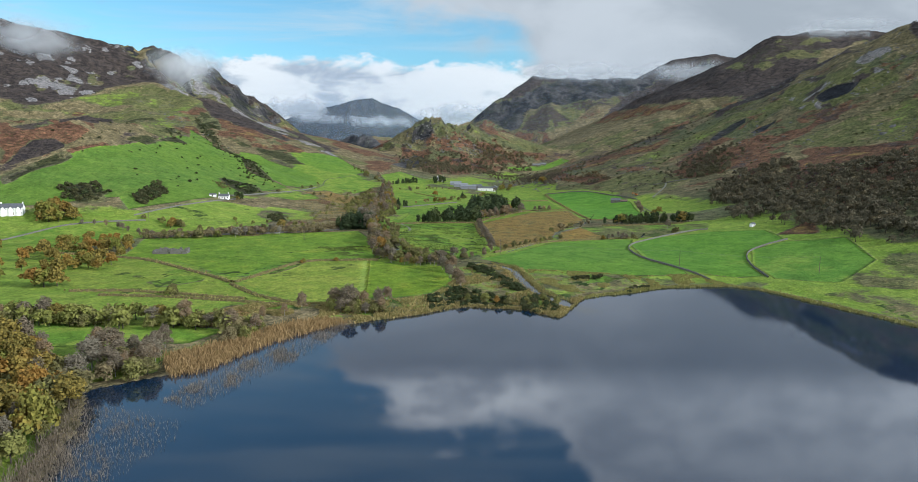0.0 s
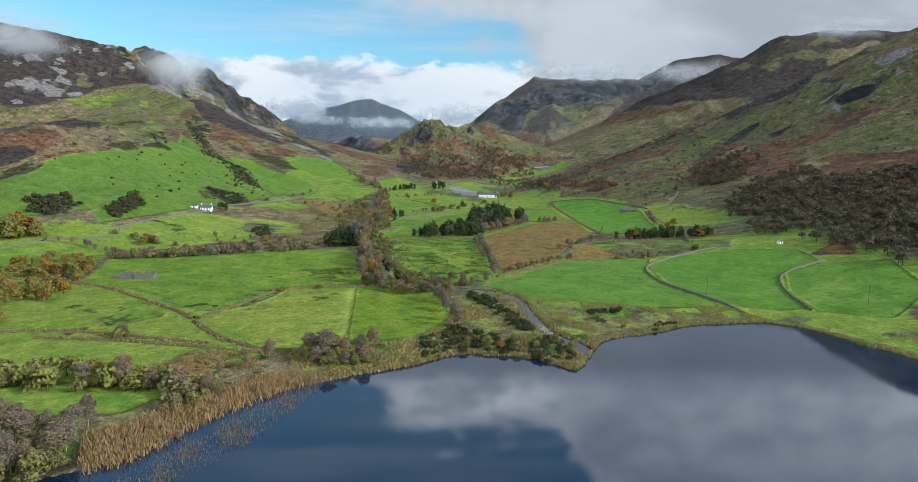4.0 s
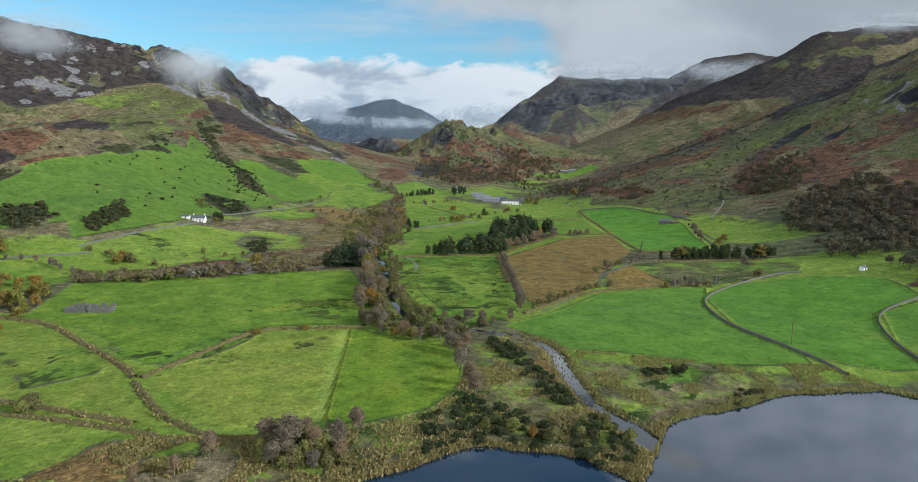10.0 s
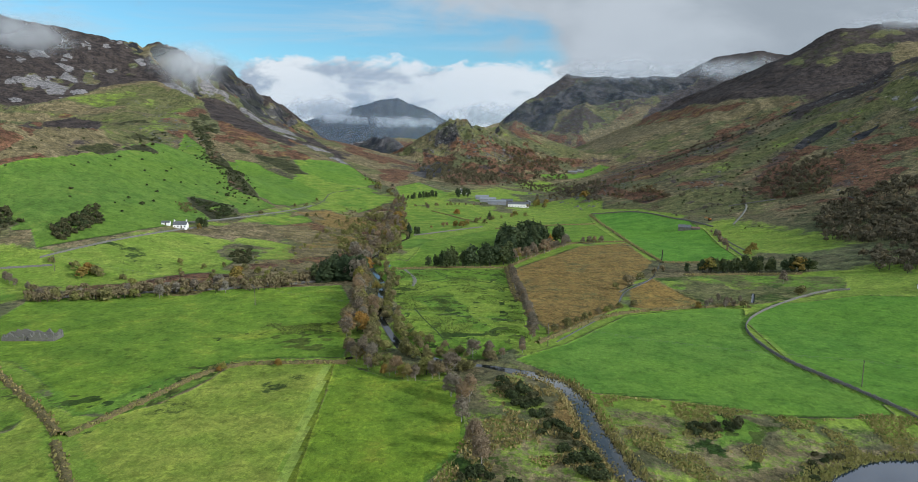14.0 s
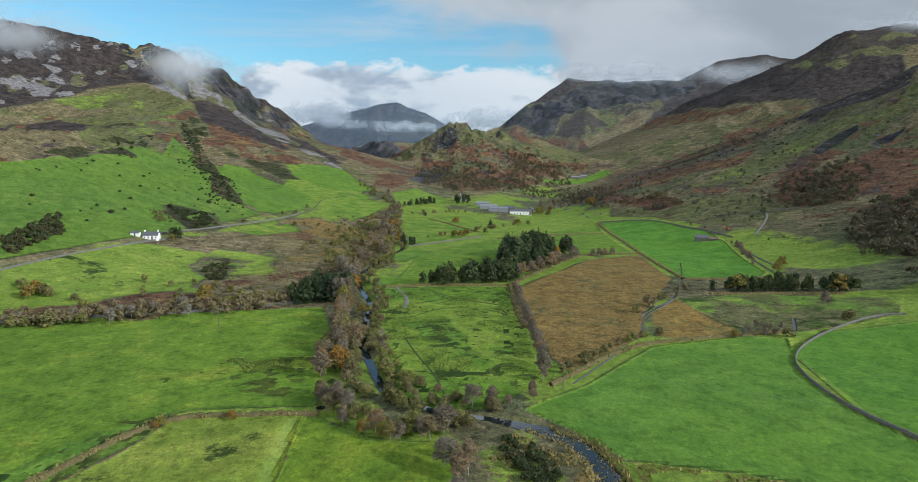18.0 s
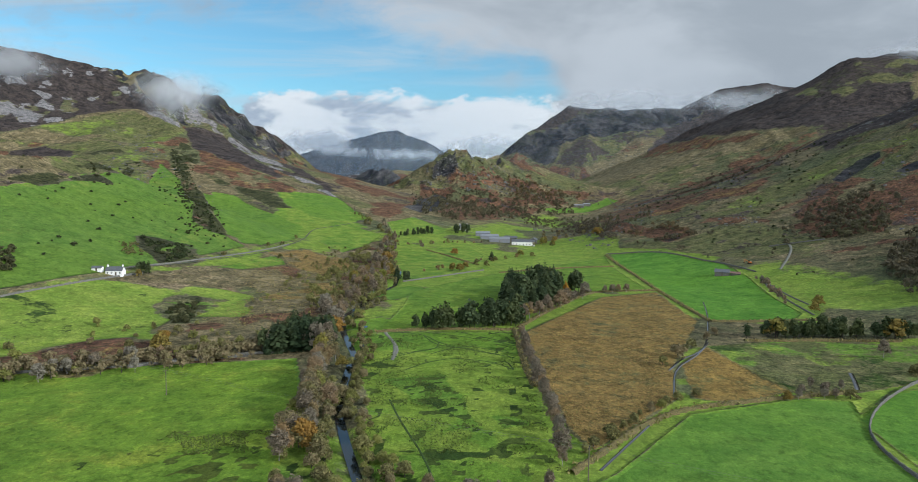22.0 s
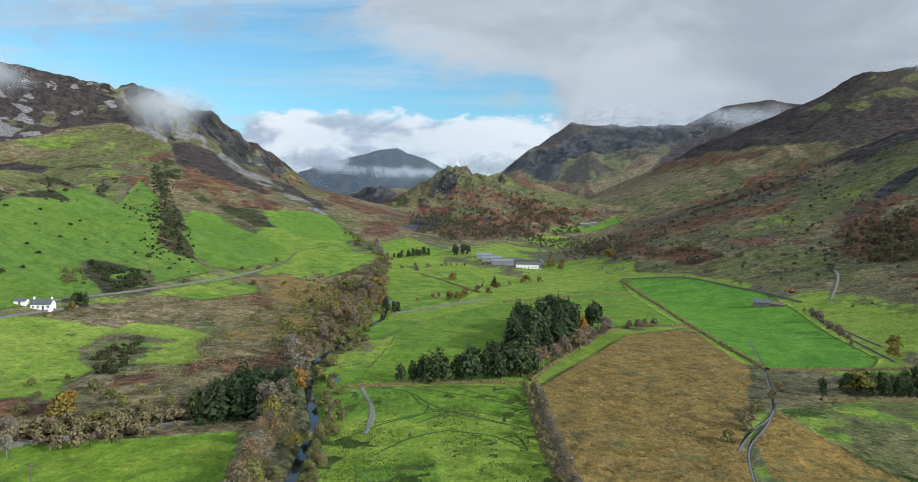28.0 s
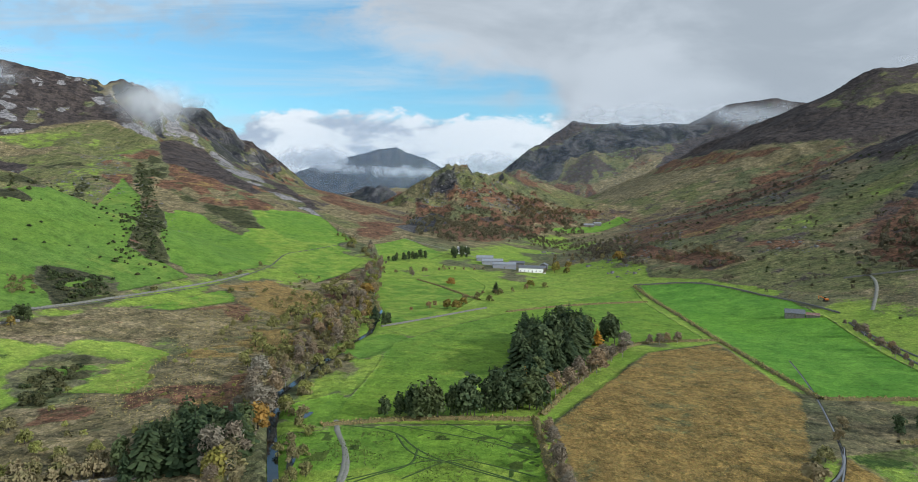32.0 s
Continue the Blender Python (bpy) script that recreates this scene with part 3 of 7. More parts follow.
FIELDS = [('strip', unmown_strip), ('mown', ruin_field), ('pale', pale_field), ('mown', hedge_field), ('pale', west_field), ('pale', lower_field), ('meadow', shore_field), ('meadow', mid_west_field), ('pale', cottage_field), ('meadow', strip_field), ('rush', rush_field), ('brown', brown_field), ('lush', river_field), ('lush', wall_field), ('lush', east_field), ('mown', middle_field), ('lush', barn_field), ('meadow', farm_field), ('meadow', upper_field), ('meadow', bend_field), ('meadow', far_west_field), ('pasture', hill_pasture), ('pasture', hill_pasture_west), ('pasture', gully_pasture), ('lush', high_farm_field), ('rough', sheep_field), ('brown', stream_field)]
RIVER = [(57, 262, 3.6), (49, 275, 3.0), (44, 287, 2.8), (36, 302, 2.6), (32, 330, 2.8), (31, 346, 3.0), (26, 361, 3.0), (16, 369, 2.6), (3, 375, 0.85), (-14, 379, 0.85), (-32, 394, 0.85), (-40, 416, 0.85), (-48, 440, 0.85), (-52, 464, 0.85), (-57, 508, 0.85), (-70, 545, 0.85), (-79, 580, 0.85), (-75, 615, 0.85), (-73, 654, 0.85), (-66, 690, 0.85), (-72, 760, 0.85), (-100, 850, 0.85)]

PATCHES = []


def patch(kind, poly):
    PATCHES.append((kind, poly))


# broad covers of the hillsides
patch("thicket", [(-350, 555), (-325, 570), (-302, 556), (-303, 535), (-327, 526)])
patch("thicket", [(-261, 710), (-236, 725), (-217, 700), (-221, 669)])
patch("meadow", [(-313, 1164), (-266, 1168), (-201, 1099), (-154, 1019), (-136, 963), (-204, 868)])
patch("delta", [(15, 379), (45, 307), (57, 278), (96, 308), (138, 312), (156, 304), (172, 327), (149, 335), (123, 345), (74, 337), (41, 343)])
patch("tan", [(-211, 617), (-199, 678), (-174, 771), (-151, 858), (-127, 819), (-121, 731), (-133, 670), (-171, 655)])
patch("slope", [(-211, 617), (-199, 678), (-174, 771), (-137, 851), (-96, 780), (-77, 645), (-86, 594), (-78, 549), (-101, 558), (-110, 527), (-125, 514), (-139, 512), (-173, 552), (-143, 560), (-129, 600), (-126, 639), (-149, 658), (-183, 628)])
patch("slope", [(-164, 840), (-163, 900), (-132, 946), (-107, 931), (-88, 781), (-92, 700), (-121, 731)])
patch("slope", [(-206, 446), (-156, 466), (-98, 495), (-74, 500), (-83, 594), (-85, 689), (-110, 718), (-123, 631), (-136, 608), (-150, 523), (-190, 499), (-212, 472), (-228, 471)])
patch("delta", [(-46, 246), (-31, 254), (-11, 264), (18, 262), (46, 268), (47, 288), (33, 335), (17, 379), (4, 365), (0, 311), (-2, 290), (-29, 278), (-61, 270), (-68, 250)])
patch("delta", [(-42, 244), (-64, 225), (-93, 203), (-115, 201), (-100, 220), (-81, 226), (-61, 246)])
patch("fern", [(-119, 553), (-113, 573), (-101, 564), (-101, 545)])
patch("fern", [(-101, 582), (-98, 602), (-91, 590), (-93, 572)])
patch("tan", [(-135, 562), (-117, 601), (-110, 601), (-115, 553)])
patch("tan", [(-201, 396), (-224, 458), (-207, 444), (-187, 377)])
patch("rush", [(-100, 398), (-74, 412), (-58, 414), (-60, 402), (-80, 394)])
patch("rush", [(-63, 397), (-45, 408), (-41, 398), (-56, 385)])
patch("rush", [(-161, 321), (-149, 333), (-126, 323), (-135, 311)])
patch("earth", [(-98, 242), (-92, 256), (-90, 254), (-94, 240)])
patch("earth", [(12, 367), (22, 367), (31, 340), (27, 322), (23, 344)])
patch("thicket", [(-176, 581), (-171, 603), (-163, 593), (-152, 556), (-161, 555)])
patch("tan", [(-90, 197), (-77, 213), (-58, 234), (-42, 242), (-45, 248), (-64, 240), (-85, 224), (-94, 205)])
patch("pale", [(-63, 530), (-67, 574), (-68, 634), (-67, 681), (-55, 681), (-52, 605), (-51, 555), (-50, 539)])
patch("lush", [(-63, 558), (-65, 623), (-62, 673), (-55, 681), (-53, 603), (-52, 555)])

patch("sedge", [(-83.0, 390.4), (-83.5, 403.4), (-77.7, 407.1), (-62.7, 406.3), (-56.7, 394.3), (-61.7, 383.3), (-70.3, 384.5)])
patch("sedge", [(-129.3, 335.8), (-129.0, 340.9), (-107.3, 334.6), (-105.0, 350.7), (-96.2, 372.2), (-91.4, 364.6), (-97.3, 333.5), (-103.2, 326.2), (-115.0, 325.4)])
patch("sedge", [(-152.7, 310.1), (-148.8, 315.3), (-146.5, 323.3), (-133.0, 321.4), (-126.1, 313.2), (-137.3, 304.9), (-143.5, 298.3)])
patch("sedge", [(-33.1, 471.7), (-16.8, 479.0), (-5.9, 444.8), (4.3, 416.7), (1.5, 410.7), (-12.1, 441.1), (-23.8, 451.4)])
patch("sedge", [(2.6, 439.0), (14.9, 436.9), (15.5, 431.1), (4.5, 428.5)])
patch("sedge", [(-3.4, 390.9), (0.7, 396.3), (2.3, 393.6), (-0.9, 388.5)])
patch("sedge", [(77.9, 339.8), (94.4, 348.8), (98.9, 344.3), (86.2, 337.8)])
patch("sedge", [(62.3, 330.8), (72.2, 337.8), (77.5, 332.7), (70.2, 325.0), (62.4, 324.1)])
patch("straw", [(-210.0, 622.4), (-194.1, 689.0), (-161.1, 739.4), (-131.5, 688.5), (-135.7, 651.9), (-174.0, 648.8), (-193.4, 625.5)])
patch("gold", [(-178.5, 799.4), (-169.9, 847.2), (-129.9, 810.4), (-95.4, 674.6), (-110.3, 655.3), (-143.2, 700.8)])
patch("rust", [(-113.8, 541.9), (-111.1, 588.2), (-97.3, 613.4), (-83.6, 561.2), (-92.2, 528.2), (-101.8, 521.0)])
patch("gold", [(-131.1, 609.8), (-128.8, 670.2), (-97.6, 657.2), (-97.3, 613.4), (-113.2, 593.7)])
patch("rust", [(-131.7, 533.0), (-123.0, 561.6), (-102.4, 522.2), (-111.4, 515.3)])
patch("rust", [(-177.0, 511.8), (-166.5, 519.1), (-149.6, 487.9), (-154.3, 473.5)])
patch("delta", [(150, 311), (163, 282), (179, 243), (260, 180), (300, 200), (250, 262), (205, 306), (170, 327)])
patch("rough", [(205, 306), (250, 262), (300, 200), (370, 250), (290, 340), (250, 356), (234, 350), (194, 317)])
SLOPES = []


def slope_cover(kind, poly):
    SLOPES.append((kind, poly))


# covers of the slopes, from the spur in the north round to the southern mountains
slope_cover("spur", [(-798, 1267), (-773, 1304), (-770, 1361), (-740, 1439), (-697, 1487), (-644, 1442), (-674, 1599), (-561, 1400), (-548, 1305), (-615, 1316), (-662, 1291), (-746, 1308), (-774, 1261)])
slope_cover("straw", [(-809, 1254), (-780, 1299), (-738, 1328), (-661, 1305), (-678, 1282), (-756, 1264), (-801, 1243)])
slope_cover("spur", [(-801, 1243), (-675, 1278), (-546, 1301), (-521, 1271), (-556, 1226), (-673, 1227), (-750, 1255), (-788, 1226)])
slope_cover("spur", [(-691, 1226), (-556, 1208), (-513, 1254), (-461, 1176), (-485, 1143), (-362, 831), (-375, 771)])
slope_cover("heath", [(-787, 1225), (-763, 1245), (-735, 1234), (-733, 1217), (-766, 1197)])
slope_cover("gorse", [(-659, 1236), (-619, 1234), (-593, 1257), (-575, 1233), (-609, 1203)])
slope_cover("fern", [(-828, 1168), (-786, 1200), (-753, 1235), (-396, 706), (-386, 687), (-387, 652), (-386, 630), (-401, 609), (-405, 589), (-410, 573)])
slope_cover("heath", [(-418, 628), (-403, 640), (-386, 630), (-393, 605), (-404, 587), (-411, 575), (-418, 602)])
slope_cover("heath", [(-764, 1234), (-724, 1263), (-666, 1239), (-401, 721), (-405, 684)])
slope_cover("straw", [(-397, 709), (-390, 763), (-379, 748), (-373, 697), (-368, 660), (-381, 631), (-393, 596), (-383, 616), (-383, 650)])
slope_cover("straw", [(-846, 1195), (-772, 1250), (-727, 1248), (-788, 1204), (-834, 1177)])
slope_cover("rust", [(-580, 1270), (-534, 1277), (-525, 1249), (-553, 1238)])
slope_cover("rust", [(-523, 1191), (-497, 1202), (-468, 1163), (-476, 1144)])
slope_cover("gorse", [(-368, 699), (-376, 736), (-375, 771), (-367, 776), (-361, 819), (-343, 812), (-337, 807), (-348, 796), (-352, 768), (-347, 752), (-350, 726), (-360, 720)])
slope_cover("gorse", [(-377, 808), (-381, 852), (-542, 1184), (-498, 1160), (-522, 1164), (-362, 845), (-367, 830), (-372, 819)])
slope_cover("gorse", [(-402, 562), (-400, 581), (-389, 598), (-379, 618), (-374, 613), (-383, 579), (-385, 550), (-387, 539)])
slope_cover("tan", [(-852, 1688), (-800, 1707), (-753, 1708), (-802, 1684), (-754, 1682), (-761, 1656), (-829, 1683)])
slope_cover("crag", [(-745, 1644), (-729, 1672), (-703, 1674), (-664, 1648), (-643, 1643), (-656, 1615), (-714, 1641)])
slope_cover("scree", [(-740, 1602), (-720, 1626), (-692, 1622), (-674, 1611), (-609, 1430)])
slope_cover("crag", [(-827, 2058), (-789, 2087), (-758, 2083), (-735, 2060), (-713, 2091), (-692, 2113), (-653, 2051), (-574, 1862), (-551, 1737), (-567, 1705), (-584, 1678), (-608, 1712), (-651, 1741), (-808, 2050)])
slope_cover("stone", [(-693, 1681), (-822, 2046), (-657, 1724), (-619, 1697), (-594, 1686), (-581, 1669), (-605, 1663), (-639, 1620), (-669, 1642)])
slope_cover("heath", [(-645, 1591), (-631, 1632), (-591, 1662), (-558, 1645), (-396, 1336), (-317, 1249), (-326, 1218), (-371, 1239), (-405, 1229), (-457, 1262), (-509, 1321)])
slope_cover("heath", [(-545, 1719), (-402, 1451), (-310, 1328), (-249, 1245), (-222, 1208), (-254, 1225), (-323, 1301), (-387, 1373)])
slope_cover("scree", [(-604, 1679), (-583, 1675), (-556, 1694), (-519, 1705), (-356, 1343), (-310, 1290), (-266, 1235), (-251, 1214), (-259, 1204), (-307, 1248), (-348, 1286), (-386, 1308), (-448, 1391), (-569, 1640)])
slope_cover("scree", [(-334, 1305), (-297, 1280), (-258, 1243), (-223, 1193), (-205, 1171), (-234, 1183), (-272, 1222)])
slope_cover("rust", [(-479, 1289), (-446, 1281), (-387, 1256), (-326, 1218), (-301, 1198), (-272, 1189), (-287, 1150), (-319, 1141), (-341, 1132), (-372, 1155), (-419, 1194), (-459, 1232)])
slope_cover("bush", [(-542, 1336), (-512, 1316), (-437, 1193), (-394, 1155), (-360, 1135), (-332, 1131), (-312, 1147), (-279, 1096), (-260, 1060), (-279, 1046), (-310, 1069), (-351, 1112), (-383, 1129), (-426, 1169), (-488, 1243)])
slope_cover("bush", [(-438, 1137), (-413, 1120), (-353, 1029), (-263, 841), (-234, 798), (-244, 795), (-262, 805), (-285, 838), (-402, 1068)])
slope_cover("bush", [(-523, 1286), (-498, 1275), (-422, 1130), (-431, 1121)])
slope_cover("pasture", [(-365, 1075), (-338, 1079), (-291, 1038), (-246, 991), (-216, 951), (-190, 862), (-201, 813), (-215, 792), (-240, 821), (-278, 888)])
slope_cover("pasture", [(-271, 1085), (-282, 1147), (-262, 1186), (-225, 1183), (-186, 1122), (-157, 1056), (-172, 1018), (-202, 1020), (-245, 1065)])
slope_cover("olive", [(-252, 1217), (-212, 1208), (-159, 1162), (-176, 1115), (-214, 1174)])
slope_cover("fern", [(-124, 1165), (-138, 1541), (-93, 1596), (-77, 1633), (-45, 1638), (-6, 1695), (32, 1584), (144, 1574), (74, 1430), (16, 1248), (-46, 1162), (-96, 1236)])
slope_cover("olive", [(-57, 1634), (-6, 1701), (7, 1642), (-42, 1582), (-75, 1599)])
slope_cover("olive", [(-124, 1531), (-90, 1556), (-71, 1549), (-111, 1518)])
slope_cover("crag", [(-112, 1597), (-76, 1630), (-68, 1590), (-85, 1562), (-118, 1590)])
slope_cover("crag", [(-120, 1202), (-110, 1505), (-73, 1473), (-69, 1244), (-99, 1173)])
slope_cover("fern", [(20, 1554), (89, 1707), (153, 1666), (231, 1669), (155, 1564), (77, 1481)])
slope_cover("olive", [(142, 1856), (324, 2525), (318, 1778), (299, 1682), (219, 1677), (155, 1693)])
slope_cover("crag", [(47, 2751), (149, 2782), (265, 2801), (1080, 3324), (852, 2858), (744, 2796), (648, 2774), (571, 2728), (487, 2757), (413, 2714), (349, 2733), (279, 2697), (250, 2617), (207, 2611), (146, 2688), (101, 2698)])
slope_cover("moss", [(249, 2604), (279, 2697), (368, 2710), (504, 2728), (594, 2734), (741, 2788), (634, 2716), (495, 2674), (420, 2611), (346, 2540), (265, 2557)])
slope_cover("fern", [(80, 2709), (145, 2677), (205, 2595), (325, 2535), (243, 2541), (97, 1846)])
slope_cover("heath", [(575, 2643), (739, 2777), (846, 2837), (1148, 3284), (750, 2015), (765, 1880), (805, 1790), (993, 1780), (576, 1123), (793, 1689), (747, 1671), (696, 1752), (647, 1793), (553, 1922), (513, 2045)])
slope_cover("moss", [(764, 1945), (931, 1965), (1079, 1924), (1002, 1796), (925, 1819), (833, 1822), (779, 1881)])
slope_cover("straw", [(346, 2540), (484, 2612), (509, 2030), (591, 1825), (664, 1737), (660, 1668), (610, 1696), (552, 1712), (480, 1773), (397, 1767), (313, 1757), (270, 1916)])
slope_cover("rust", [(548, 2615), (513, 2045), (573, 1853), (633, 1757), (574, 1775), (479, 1920), (429, 2022)])
slope_cover("olive", [(313, 1757), (397, 1767), (480, 1773), (552, 1712), (444, 1653), (369, 1603), (299, 1617)])
slope_cover("fern", [(369, 1603), (444, 1653), (521, 1660), (587, 1670), (483, 1340), (356, 1061), (319, 1058), (281, 1072), (260, 1103)])
slope_cover("straw", [(356, 1041), (493, 1341), (437, 1157), (403, 1038), (371, 1013), (353, 1002)])
slope_cover("rust", [(146, 1240), (196, 1214), (249, 1217), (260, 1103), (291, 999), (348, 1039), (352, 1016), (295, 975), (256, 996), (221, 992), (183, 1035), (151, 1059)])
slope_cover("upland", [(231, 936), (278, 963), (309, 961), (343, 966), (386, 990), (419, 991), (440, 971), (472, 955), (457, 929), (416, 950), (395, 957), (366, 946), (332, 926), (306, 923), (268, 917)])
slope_cover("heath", [(499, 1291), (537, 1261), (559, 1208), (548, 1077), (505, 1008), (482, 1045), (446, 1054), (410, 1052)])
slope_cover("fern", [(285, 845), (343, 899), (388, 930), (427, 879), (358, 768), (329, 773), (277, 727), (260, 755), (263, 857)])
slope_cover("crag", [(355, 925), (397, 949), (423, 951), (412, 932), (384, 923), (358, 905)])
slope_cover("crag", [(397, 889), (435, 893), (423, 873), (397, 873)])
slope_cover("olive", [(145, 953), (189, 875), (252, 889), (269, 819), (282, 772), (248, 729), (218, 757), (168, 862), (135, 900)])
slope_cover("fern", [(135, 1007), (161, 1036), (183, 948), (223, 951), (211, 889), (177, 875), (163, 945)])
slope_cover("fern", [(222, 928), (259, 893), (269, 861), (243, 880)])
slope_cover("straw", [(996, 1827), (1150, 1870), (643, 929), (600, 864), (596, 915), (598, 985)])
slope_cover("outcrop", [(477, 978), (533, 1005), (543, 931), (565, 889), (557, 837), (522, 840), (485, 850), (461, 877)])
slope_cover("stone", [(555, 931), (589, 956), (600, 927), (591, 875), (578, 885), (562, 896)])
slope_cover("crag", [(492, 894), (517, 896), (534, 873), (513, 863), (492, 879)])
slope_cover("upland", [(401, 785), (439, 791), (490, 784), (539, 769), (470, 664), (437, 694), (420, 731)])
slope_cover("rust", [(372, 712), (404, 701), (440, 679), (456, 643), (435, 613), (405, 623), (376, 602), (384, 665), (364, 684)])
slope_cover("fern", [(384, 858), (436, 889), (460, 831), (433, 805), (399, 794), (385, 752), (337, 719), (314, 681), (338, 766)])
slope_cover("rust", [(223, 439), (257, 476), (259, 457), (240, 430)])
slope_cover("scree", [(-875, 1343), (-894, 1390), (-890, 1401), (-866, 1389), (-885, 1432), (-876, 1433), (-852, 1410), (-871, 1453), (-872, 1472), (-846, 1445), (-848, 1462), (-833, 1440), (-800, 1365), (-795, 1334), (-809, 1317), (-855, 1359), (-844, 1322), (-853, 1314)])
slope_cover("scree", [(-806, 1413), (-847, 1494), (-859, 1532), (-834, 1511), (-827, 1494), (-792, 1458), (-799, 1440)])
slope_cover("scree", [(-840, 1554), (-831, 1582), (-826, 1579), (-831, 1550)])
slope_cover("scree", [(-822, 1584), (-806, 1581), (-794, 1588), (-805, 1569)])
slope_cover("scree", [(-819, 1605), (-803, 1616), (-802, 1605), (-810, 1600)])
slope_cover("scree", [(-891, 1474), (-884, 1490), (-883, 1480)])
slope_cover("crag", [(-540, 2430), (-260, 2410), (-260, 2570), (-540, 2570)])

# ---- ground sheet ----
BUMPS = []


def BANK(x, y):
    """Low banks and hollows of the valley floor."""
    z = 0.0
    for cx, cy, rx, ry, up in BUMPS:
        z = z + up * np.exp(-((x - cx) / rx) ** 2 - ((y - cy) / ry) ** 2)
    return z


def sheet_rows():
    ys = [-4000.0, -2500.0, -1500.0, -900.0, -500.0, -300.0, -200.0, -120.0, -60.0, -20.0, 20.0, 50.0, 70.0]
    while ys[-1] < 4720:
        y = ys[-1]
        ys.append(y + float(np.interp(y, [70, 650, 1500, 2600, 4700], [1.7, 1.9, 4.6, 9.0, 34.0])))
    return np.array(ys)


COLS = 660


def cover(x, y, z, slope):
    """Weights of the ground's covers."""
    n1, n2, n3 = fbm(x, y, 180, 4, 21), fbm(x, y, 70, 4, 31), fbm(x, y, 330, 4, 41)
    ragged = 34 * fbm(x, y, 60, 5, 71)
    h = z - floor_height(x, y)
    zero = np.zeros(np.shape(x))
    a = {k: zero.copy() for k in ("lush", "pale", "tan", "fern", "heath", "stone", "rush", "earth", "crag", "upland", "scree", "bush")}
    up = smooth(10, 40, h)
    a["tan"] = smooth(0.02 - 0.14 * (x > 60), 0.30, n1 + 0.25 * n2) * 0.9
    a["pale"] = smooth(0.08, 0.35, -n1 + 0.3 * n2) * 0.4 * (1 - smooth(150, 250, h))
    a["fern"] = up * smooth(0.10, 0.30, n2 + 0.5 * n3) * (1 - smooth(120, 200, h))
    a["heath"] = np.maximum(smooth(170, 270, h + 90 * n3), 0.52 * up * smooth(0.08, 0.36, -n2 + 0.3 * n1))
    low = 1 - smooth(5, 26, h)
    a["tan"] = a["tan"] * (1 - 0.6 * low)
    a["pale"] = np.maximum(a["pale"], low * 0.85 * smooth(-0.45, -0.05, n2))
    # more heather and bracken on the southern slopes, partly painting in their cloud shade
    south = smooth(120, 260, x) * smooth(6, 30, h)
    a["heath"] = np.maximum(a["heath"], south * 0.5 * smooth(0.05, 0.35, n2 - 0.4 * n1))
    a["fern"] = np.maximum(a["fern"], south * 0.5 * smooth(0.1, 0.3, -n2 + 0.6 * n3) * (1 - smooth(150, 230, h)))
    a["pale"] *= 1 - south * smooth(20, 70, h)
    run = fbm((0.94 * x + 0.34 * y) * 0.35, (0.34 * x - 0.94 * y) * 2.6, 150, 4, 131)
    a["tan"] = np.maximum(a["tan"], south * 0.6 * smooth(0.05, 0.2, run))
    a["fern"] = np.maximum(a["fern"], south * 0.55 * smooth(0.12, 0.3, -run) * (1 - smooth(170, 250, h)))
    far = smooth(2650, 2800, y) * smooth(-150, -250, x)
    a["tan"] = np.maximum(a["tan"], far)
    a["heath"] = a["heath"] * (1 - far)

    def lay(kind, poly, soft, ragged_by):
        q = np.array(poly)
        m = (x > q[:, 0].min() - 40) & (x < q[:, 0].max() + 40) & (y > q[:, 1].min() - 40) & (y < q[:, 1].max() + 40)
        if not m.any():
            return
        w = smooth(-soft, soft, signed(x[m], y[m], poly) + ragged_by * ragged[m])
        for name in a:
            a[name][m] *= 1 - w
        for name, gain, size, seed, lo, hi in MIXES[kind]:
            v = 1.0 if size is None else smooth(lo, hi, fbm(x[m], y[m], size, 4, seed))
            a[name][m] += w * gain * v

    a["upland"] = 0.62 * smooth(12, 40, h) * (1 - smooth(240, 330, h)) * smooth(-0.25, 0.15, n1 - 0.5 * n2)
    # dark heather on the northern mountain, flecked with stones
    north = smooth(-585, -610, x) * smooth(-10, 14, y - np.interp(x, [-2600, -1200, -815, -790, -774, -765, -734, -702, -650, -606], [1080, 1170, 1250, 1295, 1351, 1450, 1479, 1497, 1490, 1500]) + 0.35 * ragged)
    for name in a:
        a[name] *= 1 - north
    a["heath"] += north
    a["scree"] += north * 0.8 * smooth(0.27, 0.35, fbm(x, y * 0.7, 26, 4, 91) + 0.25 * n2)
    a["tan"] += north * 0.4 * smooth(0.16, 0.34, fbm(x, y, 90, 4, 92))
    # scree and bracken streaming down the northern face
    s, w = 0.58 * x - 0.82 * y, 0.82 * x + 0.58 * y
    zone = smooth(-25, 25, signed(x, y, SCREE) + ragged)
    for name in a:
        a[name] *= 1 - zone
    lanes = 0.7 * fbm(w * 6.0, s, 330, 4, 111) + 0.6 * fbm(w * 17.0, s, 330, 4, 113)
    a["heath"] += zone * 0.75 * smooth(-0.02, -0.22, lanes)
    a["fern"] += zone * 0.8 * smooth(-0.25, -0.02, lanes) * smooth(0.15, 0.02, lanes)
    a["tan"] += zone * 0.6 * smooth(0.05, 0.25, lanes)
